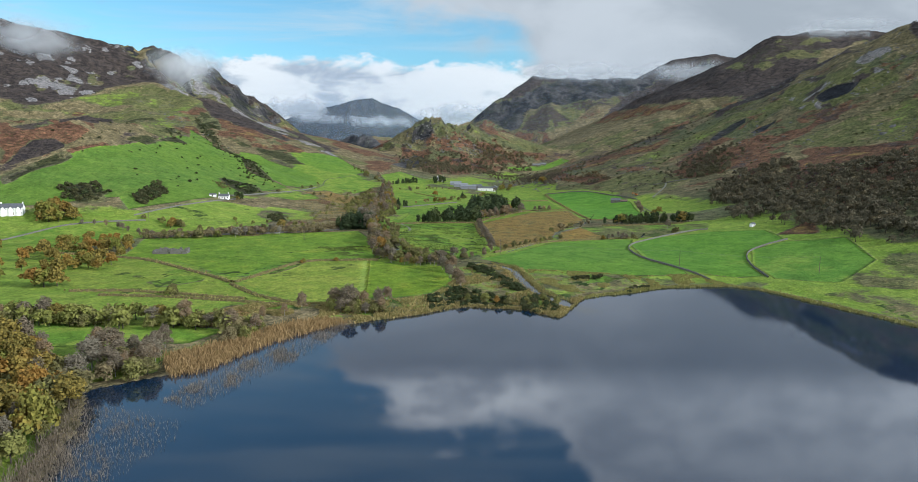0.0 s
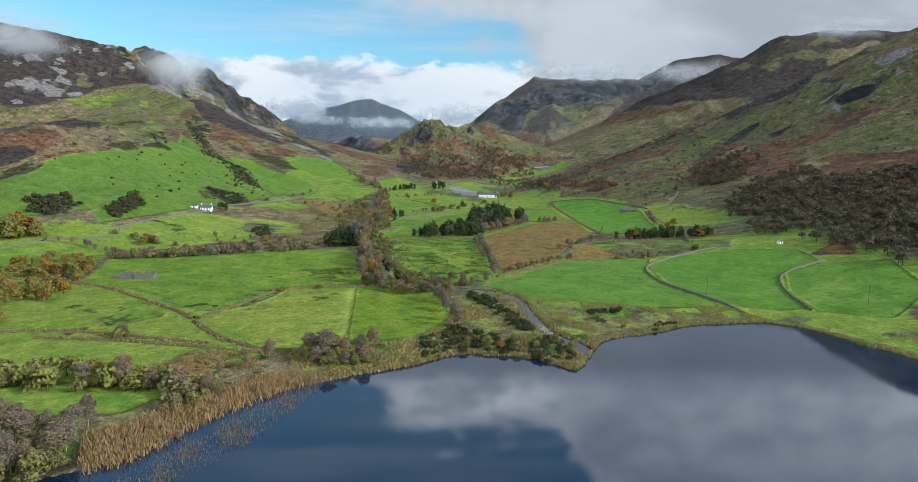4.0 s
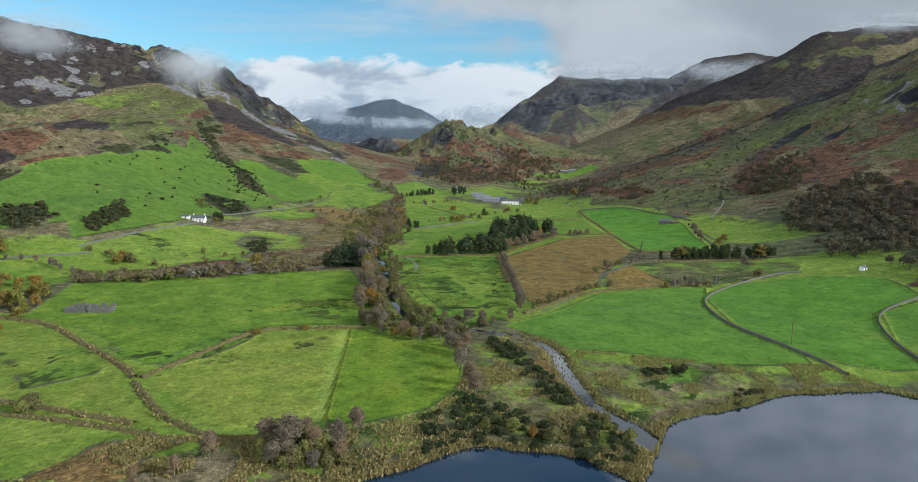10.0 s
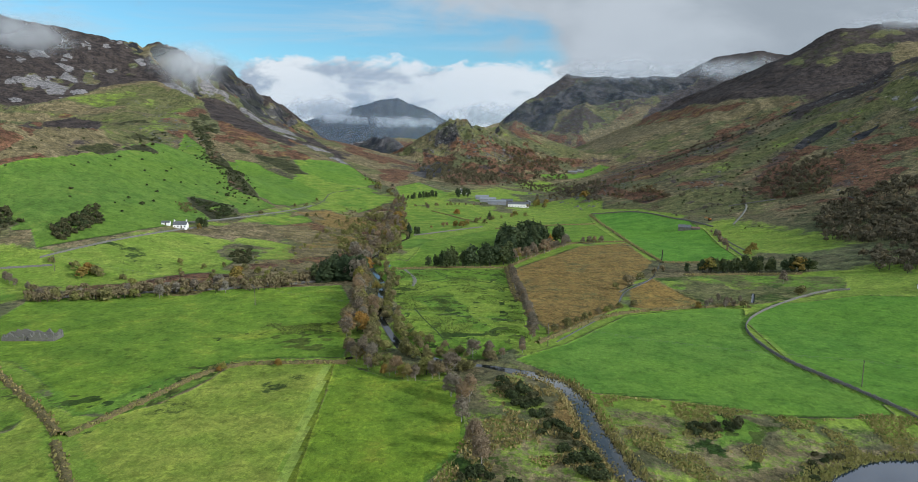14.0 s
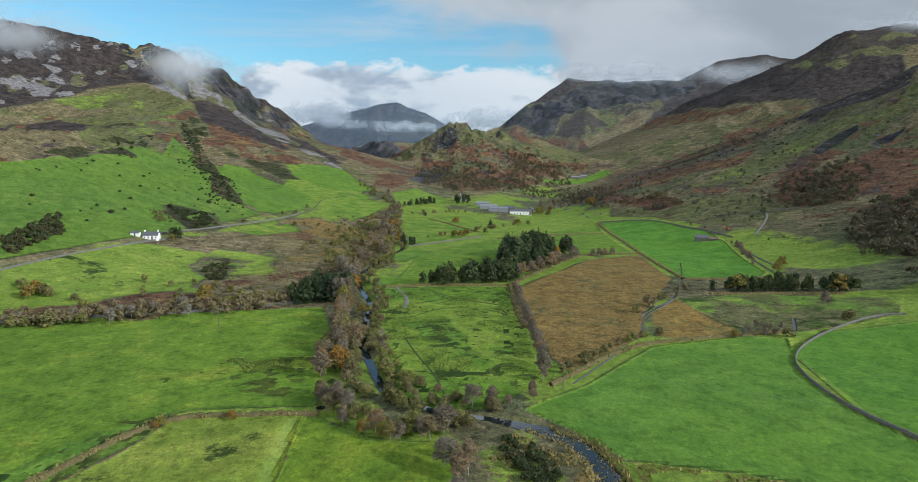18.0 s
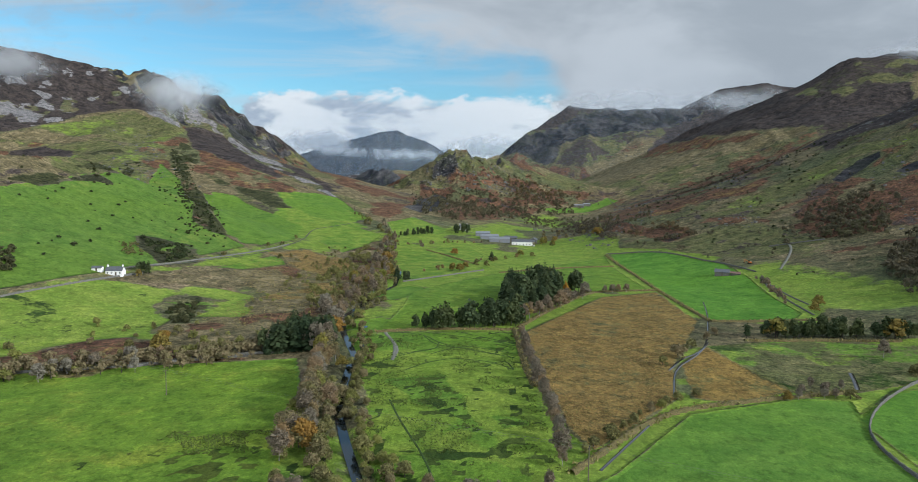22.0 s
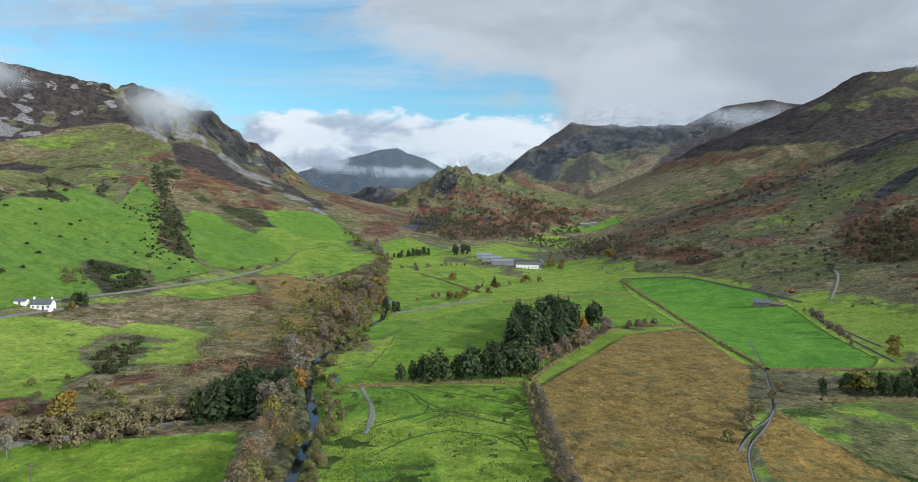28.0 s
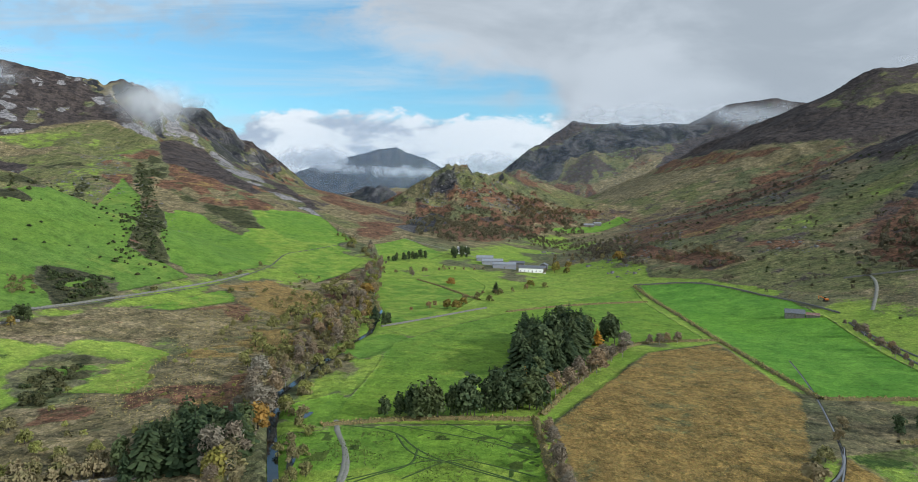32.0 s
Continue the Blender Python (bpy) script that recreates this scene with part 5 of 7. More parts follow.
def wood(n, tall, kind, poly):
    """A far wood, its trees joined."""
    rng = np.random.default_rng(int(abs(poly[0][0]) * 7 + abs(poly[0][1])))
    q = np.array(poly, float)
    p = rng.uniform(q.min(0) - 12, q.max(0) + 12, (n * 12, 2))
    odds = smooth(-12, 30, signed(p[:, 0], p[:, 1], poly) + 34 * fbm(p[:, 0], p[:, 1], 38, 3, 170)) if kind == "bare" else inside(p[:, 0], p[:, 1], poly)
    p = p[rng.uniform(0, 1, len(p)) < odds][:n]
    z = height(p[:, 0], p[:, 1])
    pieces, stems = [], []
    low = kind == "gorse"
    shapes = [leaf_cloud(rng, crown_lobes(rng, 4, 0.9 if low else 0.62, 0.02 if low else 0.15, 0.98), 85 if low else 120, 0.11 if low else 0.055, 1.5) for _ in range(6)]
    for (x, y), h in zip(p, z):
        s = tall * rng.uniform(0.5, 1.3)
        v, f = shapes[rng.integers(6)]
        a = rng.uniform(0, 6.28)
        rot = np.array([[math.cos(a), math.sin(a), 0], [-math.sin(a), math.cos(a), 0], [0, 0, 1]])
        pieces.append((v @ rot * s + (x, y, h - 0.2), f))
        stems.append(tube([(x, y, h - 0.3), (x, y, h + 0.6 * s)], [0.04 * s, 0.015 * s], 3))
    root = new("woodland" if kind == "bare" else "scrub")
    for part_name, got, mat in (("crown", pieces, LEAVES[kind]), ("stem", stems, M_BARK)):
        ob = new(part_name, mesh_np(part_name, *joined(got), mat))
        ob.parent = root
        tagged(ob, kind="stuff")
    tagged(root, {"bare": "bare brown oak woodland on the hillside", "willow": "olive and brown scrub along the river slope", "gorse": "dark gorse and heather thicket on grassland"}[kind], "scrub" if kind != "bare" else "woodland", kind="stuff")


plant_line("alder", 6, 5, 6, [(-51, 383), (-40, 369), (-30, 362), (-18, 358), (-10, 362)])
plant_line("birch", 8, 5, 7, [(-51, 383), (-40, 369), (-30, 362), (-18, 358), (-10, 362), (-6, 353), (-4, 341)])
plant_line("willow", 4, 5, 4.5, [(-53, 391), (-41, 375), (-31, 368), (-18, 364), (-9, 367), (-4, 371)])
plant_line("oak", 16, 4, 5, [(-51, 383), (-40, 369), (-30, 362), (-18, 358)])
plant_line("alder", 7, 7.0, 7.5, [(-52, 402), (-54, 425), (-62, 450), (-64, 480), (-68, 505)])
plant_line("birch", 7.5, 6.0, 8.0, [(-52, 402), (-54, 425), (-62, 450), (-64, 480), (-68, 505)])
plant_line("willow", 5, 6.0, 5, [(-52, 402), (-56, 425), (-62, 450), (-64, 480)])
plant_line("willow", 4.5, 4.0, 4.5, [(-6, 372), (-26, 380), (-42, 392), (-46, 410), (-50, 440), (-56, 465)])
plant_line("willow", 6, 9.0, 3.5, [(-46, 420), (-48, 462), (-52, 505), (-62, 545), (-72, 580), (-68, 615), (-66, 655)])
plant_line("willow", 4.5, 2.5, 3.2, [(-4, 381), (-16, 383), (-30, 398), (-36, 418), (-44, 442), (-48, 466), (-53, 508)])
plant_line("willow", 7, 8.0, 3.5, [(10, 380), (-12, 386), (-28, 398), (-34, 416), (-44, 455)])
plant("oak", -70, 503, 9.5)
plant("oak", -73, 541, 8)
plant("pale_birch", -91, 592, 9.5)
plant("birch", -9, 345, 7.5)
plant("birch", -5, 327, 7.5)
plant("birch", -1, 311, 7.5)
plant("birch", 1, 302, 7.5)
plant("birch", -3, 341, 9)
plant_area("alder", 50, 7, [(-87, 558), (-89, 604), (-95, 690), (-100, 780), (-112, 929), (-102, 949), (-80, 783), (-71, 665), (-77, 645), (-78, 593), (-73, 549), (-71, 525)])
plant_area("birch", 60, 8.5, [(-87, 558), (-89, 604), (-95, 690), (-100, 780), (-112, 929), (-102, 949), (-80, 783), (-71, 665), (-77, 645), (-78, 593), (-73, 549), (-71, 525)])
plant_area("oak", 16, 7, [(-89, 604), (-98, 698), (-101, 826), (-97, 879), (-72, 739), (-81, 657)])
plant("spruce", -69, 723, 11)
plant("spruce", -83, 783, 11)
plant_area("pine", 16, 11, [(-97, 501), (-81, 508), (-67, 516), (-74, 532), (-94, 531), (-96, 519)])
plant_area("spruce", 34, 12.5, [(-97, 501), (-81, 508), (-67, 516), (-74, 532), (-94, 531), (-96, 519)])
plant_area("birch", 7, 9, [(-85, 513), (-79, 527), (-80, 550), (-67, 520), (-70, 504)])
plant_line("willow", 9, 5, 4.5, [(-224, 449), (-197, 452), (-177, 459), (-156, 470), (-134, 489), (-98, 497)])
plant_line("birch", 17, 5, 7, [(-222, 453), (-169, 465), (-135, 491)])
plant("oak", -141, 505, 6.5)
plant("oak", -225, 495, 6.5)
plant_area("willow", 16, 3.5, [(-177, 493), (-203, 547), (-168, 552), (-122, 528), (-104, 515), (-132, 491)])
plant_line("birch", 4.2, 1.5, 6.0, [(17, 548), (18, 500), (21, 450), (22, 425), (20, 405)])
plant_line("willow", 6, 2.5, 3.0, [(24, 412), (34, 420), (48, 440), (66, 460), (80, 462)])
plant_line("birch", 5, 3, 5, [(-4, 380), (8, 382), (18, 392)])
plant_area("pine", 45, 14, [(10, 623), (14, 589), (29, 614), (48, 659), (53, 687), (18, 677)])
plant_area("spruce", 60, 15.5, [(10, 623), (14, 589), (29, 614), (48, 659), (53, 687), (18, 677)])
plant_line("pine", 2.4, 7, 11, [(-34, 555), (-24, 557), (-8, 560), (6, 564), (18, 571)])
plant_area("pine", 12, 13, [(-2, 562), (8, 565), (12, 575), (4, 574)])
plant_line("birch", 5, 4, 8, [(12, 569), (26, 585), (42, 616), (65, 659)])
plant("larch", 12, 589, 11)
plant("larch", 53, 671, 9)
plant("oak", 21, 581, 9)
plant("pine", 60, 679, 14)
plant("pine", 62, 673, 14)
plant("pine", 57, 675, 14)
plant("birch", -69, 908, 6)
plant("birch", 80, 674, 6)
plant("birch", 85, 674, 6)
plant("birch", 90, 679, 6)
plant("birch", 96, 681, 6)
plant("oak", -33, 880, 6.5)
plant("oak", -29, 769, 6.5)
plant("oak", -19, 780, 6.5)
plant("oak", -23, 766, 6.5)
plant("oak", 33, 883, 6.5)
plant("spruce", 4, 849, 9)
plant("willow", -1, 805, 5)
plant("willow", 7, 835, 5)
plant("willow", -10, 812, 5)
plant("willow", 45, 883, 5)
plant("willow", 73, 977, 5)
plant("pine", -61, 706, 8)
plant("pine", -59, 710, 8)
plant_line("pine", 4, 4, 8, [(-102, 973), (-69, 1011)])
plant_area("pine", 14, 9, [(-45, 1026), (-21, 1045), (-25, 1087), (-44, 1064)])
plant_area("oak", 6, 7, [(62, 976), (75, 969), (84, 1018), (70, 1033)])
plant("oak", 127, 992, 9)
plant("oak", 130, 994, 9)
plant("pine", 126, 551, 8)
plant("pine", 137, 554, 9.5)
plant("oak", 141, 554, 9.5)
plant("pine", 145, 552, 9.5)
plant("pine", 149, 553, 9.5)
plant("pine", 152, 553, 8)
plant("pine", 155, 551, 9.5)
plant("pine", 158, 551, 8)
plant("pine", 162, 551, 8)
plant("pine", 164, 549, 8)
plant("pine", 167, 549, 9.5)
plant("pine", 169, 547, 9.5)
plant("pine", 175, 546, 9.5)
plant("pine", 182, 542, 8)
plant("oak", 189, 540, 9.5)
plant("pine", 190, 539, 8)
plant("pine", 196, 537, 8)
plant("birch", 169, 515, 7.5)
plant_line("pine", 3.2, 4, 8.5, [(136, 556), (165, 551), (198, 538)])
plant_area("birch", 8, 4, [(105, 462), (123, 465), (131, 475), (118, 481)])
plant("willow", 168, 491, 4)
plant("willow", 166, 491, 4)
plant("willow", 128, 465, 4)
plant("oak", 105, 462, 3.5)
plant_area("willow", 7, 4.5, [(67, 493), (75, 500), (101, 541), (115, 564), (111, 550), (94, 535)])
plant_line("birch", 8, 4, 5, [(197, 714), (186, 657), (180, 627)])
plant("oak", 194, 619, 6)
plant("oak", 184, 603, 6)
plant_area("oak", 48, 6, [(-265, 404), (-255, 456), (-223, 432), (-192, 367), (-193, 327), (-216, 325)])
plant("oak", -203, 300, 9)
plant("oak", -197, 298, 9)
plant("oak", -192, 300, 9)
plant_area("oak", 16, 7, [(-325, 371), (-300, 414), (-264, 394), (-225, 325), (-236, 286)])
plant_line("birch", 9, 5, 7.5, [(-221, 244), (-175, 238), (-144, 234), (-116, 232), (-98, 230), (-73, 226)])
plant_line("willow", 3.6, 6, 4.5, [(-219, 242), (-172, 234), (-142, 232), (-104, 230), (-73, 226)])
plant("oak", -112, 234, 7)
plant("oak", -150, 234, 7)
plant("willow", -130, 286, 4.5)
plant("oak", -223, 503, 5.5)
plant_line("willow", 10, 5, 4, [(-257, 514), (-208, 497), (-163, 470), (-130, 497), (-108, 523)])
plant_line("birch", 9, 4, 5, [(-290, 481), (-258, 479), (-236, 470)])
plant_area("oak", 14, 9, [(-315, 473), (-301, 477), (-295, 488), (-308, 504), (-329, 500)])
plant_area("oak", 84, 9.5, [(-222, 226), (-167, 210), (-134, 195), (-108, 173), (-99, 159), (-94, 135), (-93, 117), (-116, 115)])
plant_area("birch", 22, 8.5, [(-178, 199), (-136, 200), (-106, 171), (-97, 155), (-90, 127), (-93, 117), (-107, 117)])
plant_area("willow", 34, 6.5, [(-178, 199), (-136, 200), (-106, 171), (-97, 155), (-90, 127), (-93, 117), (-107, 117)])
plant_area("birch", 20, 8, [(-107, 177), (-119, 201), (-102, 203), (-87, 185), (-93, 177)])
plant_area("willow", 9, 5, [(-106, 175), (-106, 191), (-86, 183), (-91, 177)])
plant("birch", -97, 199, 8)
plant("birch", -96, 203, 8)
plant("willow", -78, 220, 5)
plant("willow", -79, 215, 5)
plant("willow", -75, 218, 5)
plant_area("birch", 8, 7, [(-53, 256), (-55, 268), (-45, 272), (-33, 264), (-31, 256), (-42, 252)])
plant_area("willow", 22, 4.5, [(-52, 254), (-54, 264), (-44, 268), (-32, 264), (-31, 254)])
plant("birch", -32, 278, 5.5)
plant("willow", -129, 280, 5)
plant_line("birch", 8, 4, 5.5, [(-80, 244), (-71, 246), (-64, 256)])
plant("oak", -90, 361, 2.2)
plant("oak", -72, 369, 2.2)
plant("pine", -222, 635, 8)
plant("pine", -216, 635, 8)
plant("pine", -220, 637, 8)
plant("oak", -217, 625, 5)
plant("willow", -175, 769, 4)
plant("willow", -197, 803, 4)
plant("willow", -191, 825, 4)
plant("willow", -194, 877, 4)
plant("willow", -206, 728, 4)
plant_line("birch", 14, 16, 5, [(-104, 947), (-128, 1013), (-162, 1086), (-182, 1111)])
plant_line("willow", 10, 14, 5, [(-102, 933), (-142, 1020), (-175, 1097)])
plant_area("alder", 14, 5, [(53, 978), (97, 1002), (130, 992), (131, 1063), (80, 1132)])
plant_line("alder", 9, 6, 4, [(-102, 903), (-74, 930), (-44, 960), (-4, 981)])
plant_line("alder", 12, 6, 4, [(-55, 750), (-32, 783), (-4, 833), (29, 864)])
plant_area("gorse", 46, 2.2, [(-12, 264), (-14, 286), (-2, 299), (20, 290), (22, 276), (18, 264), (2, 268)])
plant_area("gorse", 34, 2.2, [(3, 361), (14, 357), (30, 311), (33, 298), (25, 297), (13, 335)])
plant_area("gorse", 24, 2.2, [(27, 282), (37, 292), (47, 270), (36, 260), (26, 266)])
plant_area("willow", 12, 3.2, [(-11, 268), (6, 290), (42, 288), (45, 270), (21, 266)])
plant("oak", 17, 276, 3.5)
plant("oak", 2, 268, 3.5)
plant_area("gorse", 12, 2.0, [(58, 329), (75, 333), (75, 327), (61, 323)])
plant_area("gorse", 14, 1.6, [(80, 302), (89, 317), (100, 314), (103, 306)])
plant_area("gorse", 30, 3, [(-283, 554), (-288, 612), (-266, 584), (-268, 540)])
plant_area("gorse", 22, 3, [(-350, 555), (-325, 570), (-302, 556), (-303, 535), (-325, 524)])
plant_area("gorse", 26, 2.5, [(-519, 1271), (-446, 1195), (-385, 1057), (-257, 847), (-229, 786), (-251, 767), (-295, 836)])
plant_area("gorse", 16, 2.5, [(-258, 705), (-233, 719), (-218, 700), (-221, 669)])
plant_area("gorse", 12, 2, [(-176, 581), (-171, 603), (-163, 593), (-152, 556), (-161, 555)])
plant_area("gorse", 18, 2, [(-341, 641), (-355, 808), (-467, 1133), (-309, 867), (-222, 758), (-240, 609), (-274, 552)])
# single trees and bushes of the hedges and the river slope
plant("oak", -143, 510, 6.5)
plant("willow", -128, 494, 4)
plant("willow", -135, 497, 4)
plant("pale_birch", -145, 487, 6.5)
plant("pale_birch", -158, 469, 6.5)
plant("pale_birch", -162, 459, 6.5)
plant("willow", -123, 503, 4)
plant("willow", -116, 501, 4.5)
plant("willow", -112, 507, 4.5)
plant("willow", -104, 507, 4.5)
plant("oak", -143, 512, 6.5)
plant("pale_birch", -141, 484, 7)
plant("willow", -130, 488, 4.5)
plant("willow", -124, 490, 4.5)
plant("willow", -116, 501, 4.5)
plant("willow", -111, 503, 4.5)
plant("willow", -103, 506, 5)
plant("pale_birch", -63, 472, 10)
plant("oak", -57, 485, 6)
plant("alder", -62, 495, 7)
plant("oak", -50, 411, 8)
plant("birch", -43, 377, 9)
plant("birch", -51, 441, 8)
plant("willow", -139, 704, 3.5)
plant("willow", -139, 670, 3.5)
plant("willow", -142, 692, 3.5)
plant("willow", -123, 723, 3.5)
plant("willow", -107, 692, 4)
plant("willow", -76, 621, 5)
plant("oak", -89, 362, 3)
plant("oak", -71, 367, 2.5)
plant("birch", -31, 275, 6.5)
plant("willow", -129, 282, 5)
plant("oak", -226, 502, 6.5)
plant("pale_birch", -162, 467, 6)
plant("pale_birch", -134, 473, 6.5)
grow()

wood(1150, 6.5, 'bare', [(244, 618), (297, 714), (357, 721), (368, 679), (384, 640), (429, 605), (440, 560), (290, 340), (266, 366), (234, 392), (240, 423), (235, 469), (229, 536)])
wood(170, 5.5, 'bare', [(254, 832), (293, 859), (319, 891), (362, 860), (319, 761), (292, 772), (270, 789)])
wood(50, 5, 'bare', [(283, 784), (303, 806), (332, 794), (317, 767), (300, 754)])
wood(120, 5, 'bare', [(128, 1176), (166, 1104), (156, 973), (127, 959), (98, 1056)])
wood(40, 5, 'bare', [(165, 897), (189, 922), (208, 880), (189, 856)])
wood(420, 7, 'bare', [(-117, 1211), (-109, 1456), (-40, 1504), (71, 1600), (211, 1695), (188, 1545), (56, 1332), (-28, 1152), (-71, 1144)])
wood(260, 4, 'bare', [(36, 1273), (128, 1492), (185, 1194), (213, 925), (195, 889), (155, 1004), (88, 1206)])
wood(60, 4, 'bare', [(167, 942), (189, 964), (213, 925), (199, 885)])
wood(150, 4, 'bare', [(388, 1609), (516, 1625), (407, 1166), (352, 1043), (297, 1069), (247, 1108)])
wood(380, 2.6, 'bare', [(300, 1717), (543, 1665), (403, 978), (406, 941), (253, 713), (216, 743), (205, 843), (150, 979)])
wood(150, 6, 'bare', [(20, 1542), (89, 1703), (153, 1666), (222, 1646), (141, 1552), (77, 1488)])
wood(90, 5, 'bare', [(-117, 1211), (-118, 1543), (-55, 1612), (76, 1696), (199, 1696), (71, 1600), (-39, 1500)])
wood(120, 4.5, 'willow', [(-95, 602), (-95, 690), (-106, 826), (-107, 931), (-82, 831), (-65, 702), (-72, 657), (-82, 623), (-76, 567)])
wood(50, 2.6, 'willow', [(-174, 771), (-157, 878), (-134, 865), (-104, 780), (-117, 695), (-146, 686)])
wood(420, 1.7, 'gorse', [(-534, 1299), (-464, 1231), (-400, 1087), (-268, 869), (-227, 788), (-232, 766), (-252, 761), (-297, 834), (-427, 1098)])
wood(60, 2.6, 'gorse', [(-495, 1230), (-451, 1184), (-354, 1021), (-249, 810), (-234, 788), (-254, 796), (-294, 849), (-429, 1116)])
wood(70, 2.8, 'gorse', [(-285, 556), (-289, 614), (-266, 584), (-268, 540)])
wood(50, 2.4, 'gorse', [(-261, 710), (-236, 725), (-217, 700), (-221, 669)])
wood(40, 2.0, 'gorse', [(-176, 581), (-171, 603), (-163, 593), (-152, 556), (-161, 555)])
wood(60, 2.8, 'gorse', [(-350, 555), (-325, 570), (-302, 556), (-303, 535), (-325, 524)])
wood(60, 2.5, 'gorse', [(-365, 808), (-605, 1173), (-517, 1185), (-495, 1125), (-343, 815), (-347, 784)])
wood(70, 2.4, 'willow', [(-162, 564), (-148, 653), (-145, 840), (-126, 851), (-77, 574), (-81, 532), (-106, 521), (-129, 528)])
wood(90, 5, 'willow', [(-105, 601), (-129, 695), (-130, 817), (-121, 896), (-92, 700), (-89, 604)])
wood(150, 4.5, 'willow', [(-219, 443), (-194, 448), (-154, 466), (-96, 491), (-96, 515), (-165, 486), (-208, 466), (-233, 459)])
wood(110, 5.5, 'willow', [(-208, 230), (-168, 228), (-113, 226), (-72, 222), (-75, 232), (-120, 240), (-179, 244), (-226, 250)])
wood(60, 1.6, 'gorse', [(-360, 640), (-365, 810), (-500, 1180), (-414, 1094), (-273, 827), (-215, 780), (-230, 660), (-270, 560)])
wood(90, 1.8, 'gorse', [(-470, 560), (-600, 1150), (-520, 1200), (-360, 830), (-350, 690), (-390, 560)])
wood(120, 2.0, 'gorse', [(150, 960), (240, 1400), (380, 1550), (520, 1500), (470, 1150), (330, 900), (230, 800)])
wood(120, 1.8, 'gorse', [(210, 700), (300, 980), (480, 1120), (600, 1000), (560, 760), (430, 640)])
wood(160, 3.2, 'bare', [(-140, 1180), (-150, 1480), (-60, 1560), (120, 1640), (260, 1640), (190, 1420), (60, 1180)])
wood(40, 2.2, 'willow', [(-265, 680), (-255, 692), (-240, 677), (-245, 658)])


# ---- walls, banks, roads ----
def resample(line, step):
    out = []
    for (ax, ay), (bx, by) in zip(line[:-1], line[1:]):
        n = max(1, round(math.hypot(bx - ax, by - ay) / step))
        out += [(ax + (bx - ax) * i / n, ay + (by - ay) * i / n) for i in range(n)]
    return out + [line[-1]]


def rounded(line, times=2):
    """A line with its corners cut round."""
    for _ in range(times):
        out = [line[0]]
        for a, b in zip(line[:-1], line[1:]):
            out += [(a[0] * 0.75 + b[0] * 0.25, a[1] * 0.75 + b[1] * 0.25), (a[0] * 0.25 + b[0] * 0.75, a[1] * 0.25 + b[1] * 0.75)]
        line = out + [line[-1]]
    return line


def strip(line, section, step, jitter, rng):
    """Sweeps a section (offset, rise) along a line on the ground."""
    p = np.array(resample(rounded(line), step), float)
    d = unit(np.gradient(p, axis=0))
    nrm = np.stack([d[:, 1], -d[:, 0]], 1)
    z = height(p[:, 0], p[:, 1])
    v = []
    for off, up in section:
        o = off * (1 + jitter * rng.normal(size=len(p)))
        u = up * (1 + jitter * rng.normal(size=len(p))) if up > 0 else up
        v.append(np.column_stack([p + nrm * np.reshape(o, (-1, 1)), z + u]))
    v = np.stack(v, 1)
    m, s = v.shape[:2]
    i = (np.arange(m - 1)[:, None] * s + np.arange(s - 1)[None, :]).ravel()
    return v.reshape(-1, 3), np.stack([i, i + 1, i + s + 1, i + s], 1)


line_rng = np.random.default_rng(3)


def stone_wall(line):
    v, f = strip(line, [(-0.32, -0.4), (-0.26, 0.5), (-0.16, 1.0), (0.16, 1.0), (0.26, 0.5), (0.32, -0.4)], 0.8, 0.14, line_rng)
    tagged(new("stone_wall", mesh_np("stone_wall", v, f, M_STONE)), "grey dry stone field wall patched with moss", "wall", "field walls")


def grass_bank(line):
    v, f = strip(line, [(-1.5, -0.3), (-0.9, 0.45), (-0.3, 0.85), (0.4, 0.85), (1.0, 0.4), (1.6, -0.3)], 1.1, 0.25, line_rng)
    root = new("hedge_bank")
    ob = new("bank", mesh_np("bank", v, f, M_BANK, True))
    ob.parent = root
    # tussocks on the bank
    p = np.array(resample(line, 0.55), float)
    p = p + line_rng.normal(size=p.shape) * 0.75
    z = height(p[:, 0], p[:, 1]) + 0.55
    n = len(p)
    c = np.repeat(np.column_stack([p, z]), 4, 0) + line_rng.normal(size=(n * 4, 3)) * (0.25, 0.25, 0.18)
    a = unit(line_rng.normal(size=(n * 4, 3)) * (1, 1, 0.2)) * line_rng.uniform(0.12, 0.32, (n * 4, 1))
    b = np.column_stack([line_rng.normal(size=(n * 4, 2)) * 0.1, line_rng.uniform(0.15, 0.42, n * 4)])
    tuft = new("tussock_grass", mesh_np("tussock_grass", *quads_at(c, a, b), LEAVES["tussock"]))
    tuft.parent = root
    tagged(tuft, kind="stuff")
    tagged(root, "overgrown field bank of rough brown grass", "bank", "field banks")


def ribbon(name, line, half, mat, label, category, up):
    v, f = strip(line, [(-half - 0.3, up - 0.25), (-half, up), (0, up + 0.05), (half, up), (half + 0.3, up - 0.25)], 2.0, 0.0, line_rng)
    tagged(new(name, mesh_np(name, v, f, mat, True)), label, category, kind="structure")


def tarmac_road(line, half):
    ribbon("road", line, half, M_ROAD, "narrow grey country road", "road", 0.22)


def farm_track(line, half):
    ribbon("track", line, half, M_TRACK, "stony farm track through pasture", "track", 0.18)


def brook(line, half):
    ribbon("brook", line, half, M_RIVER, "small pale brook between fields", "stream", 0.12)


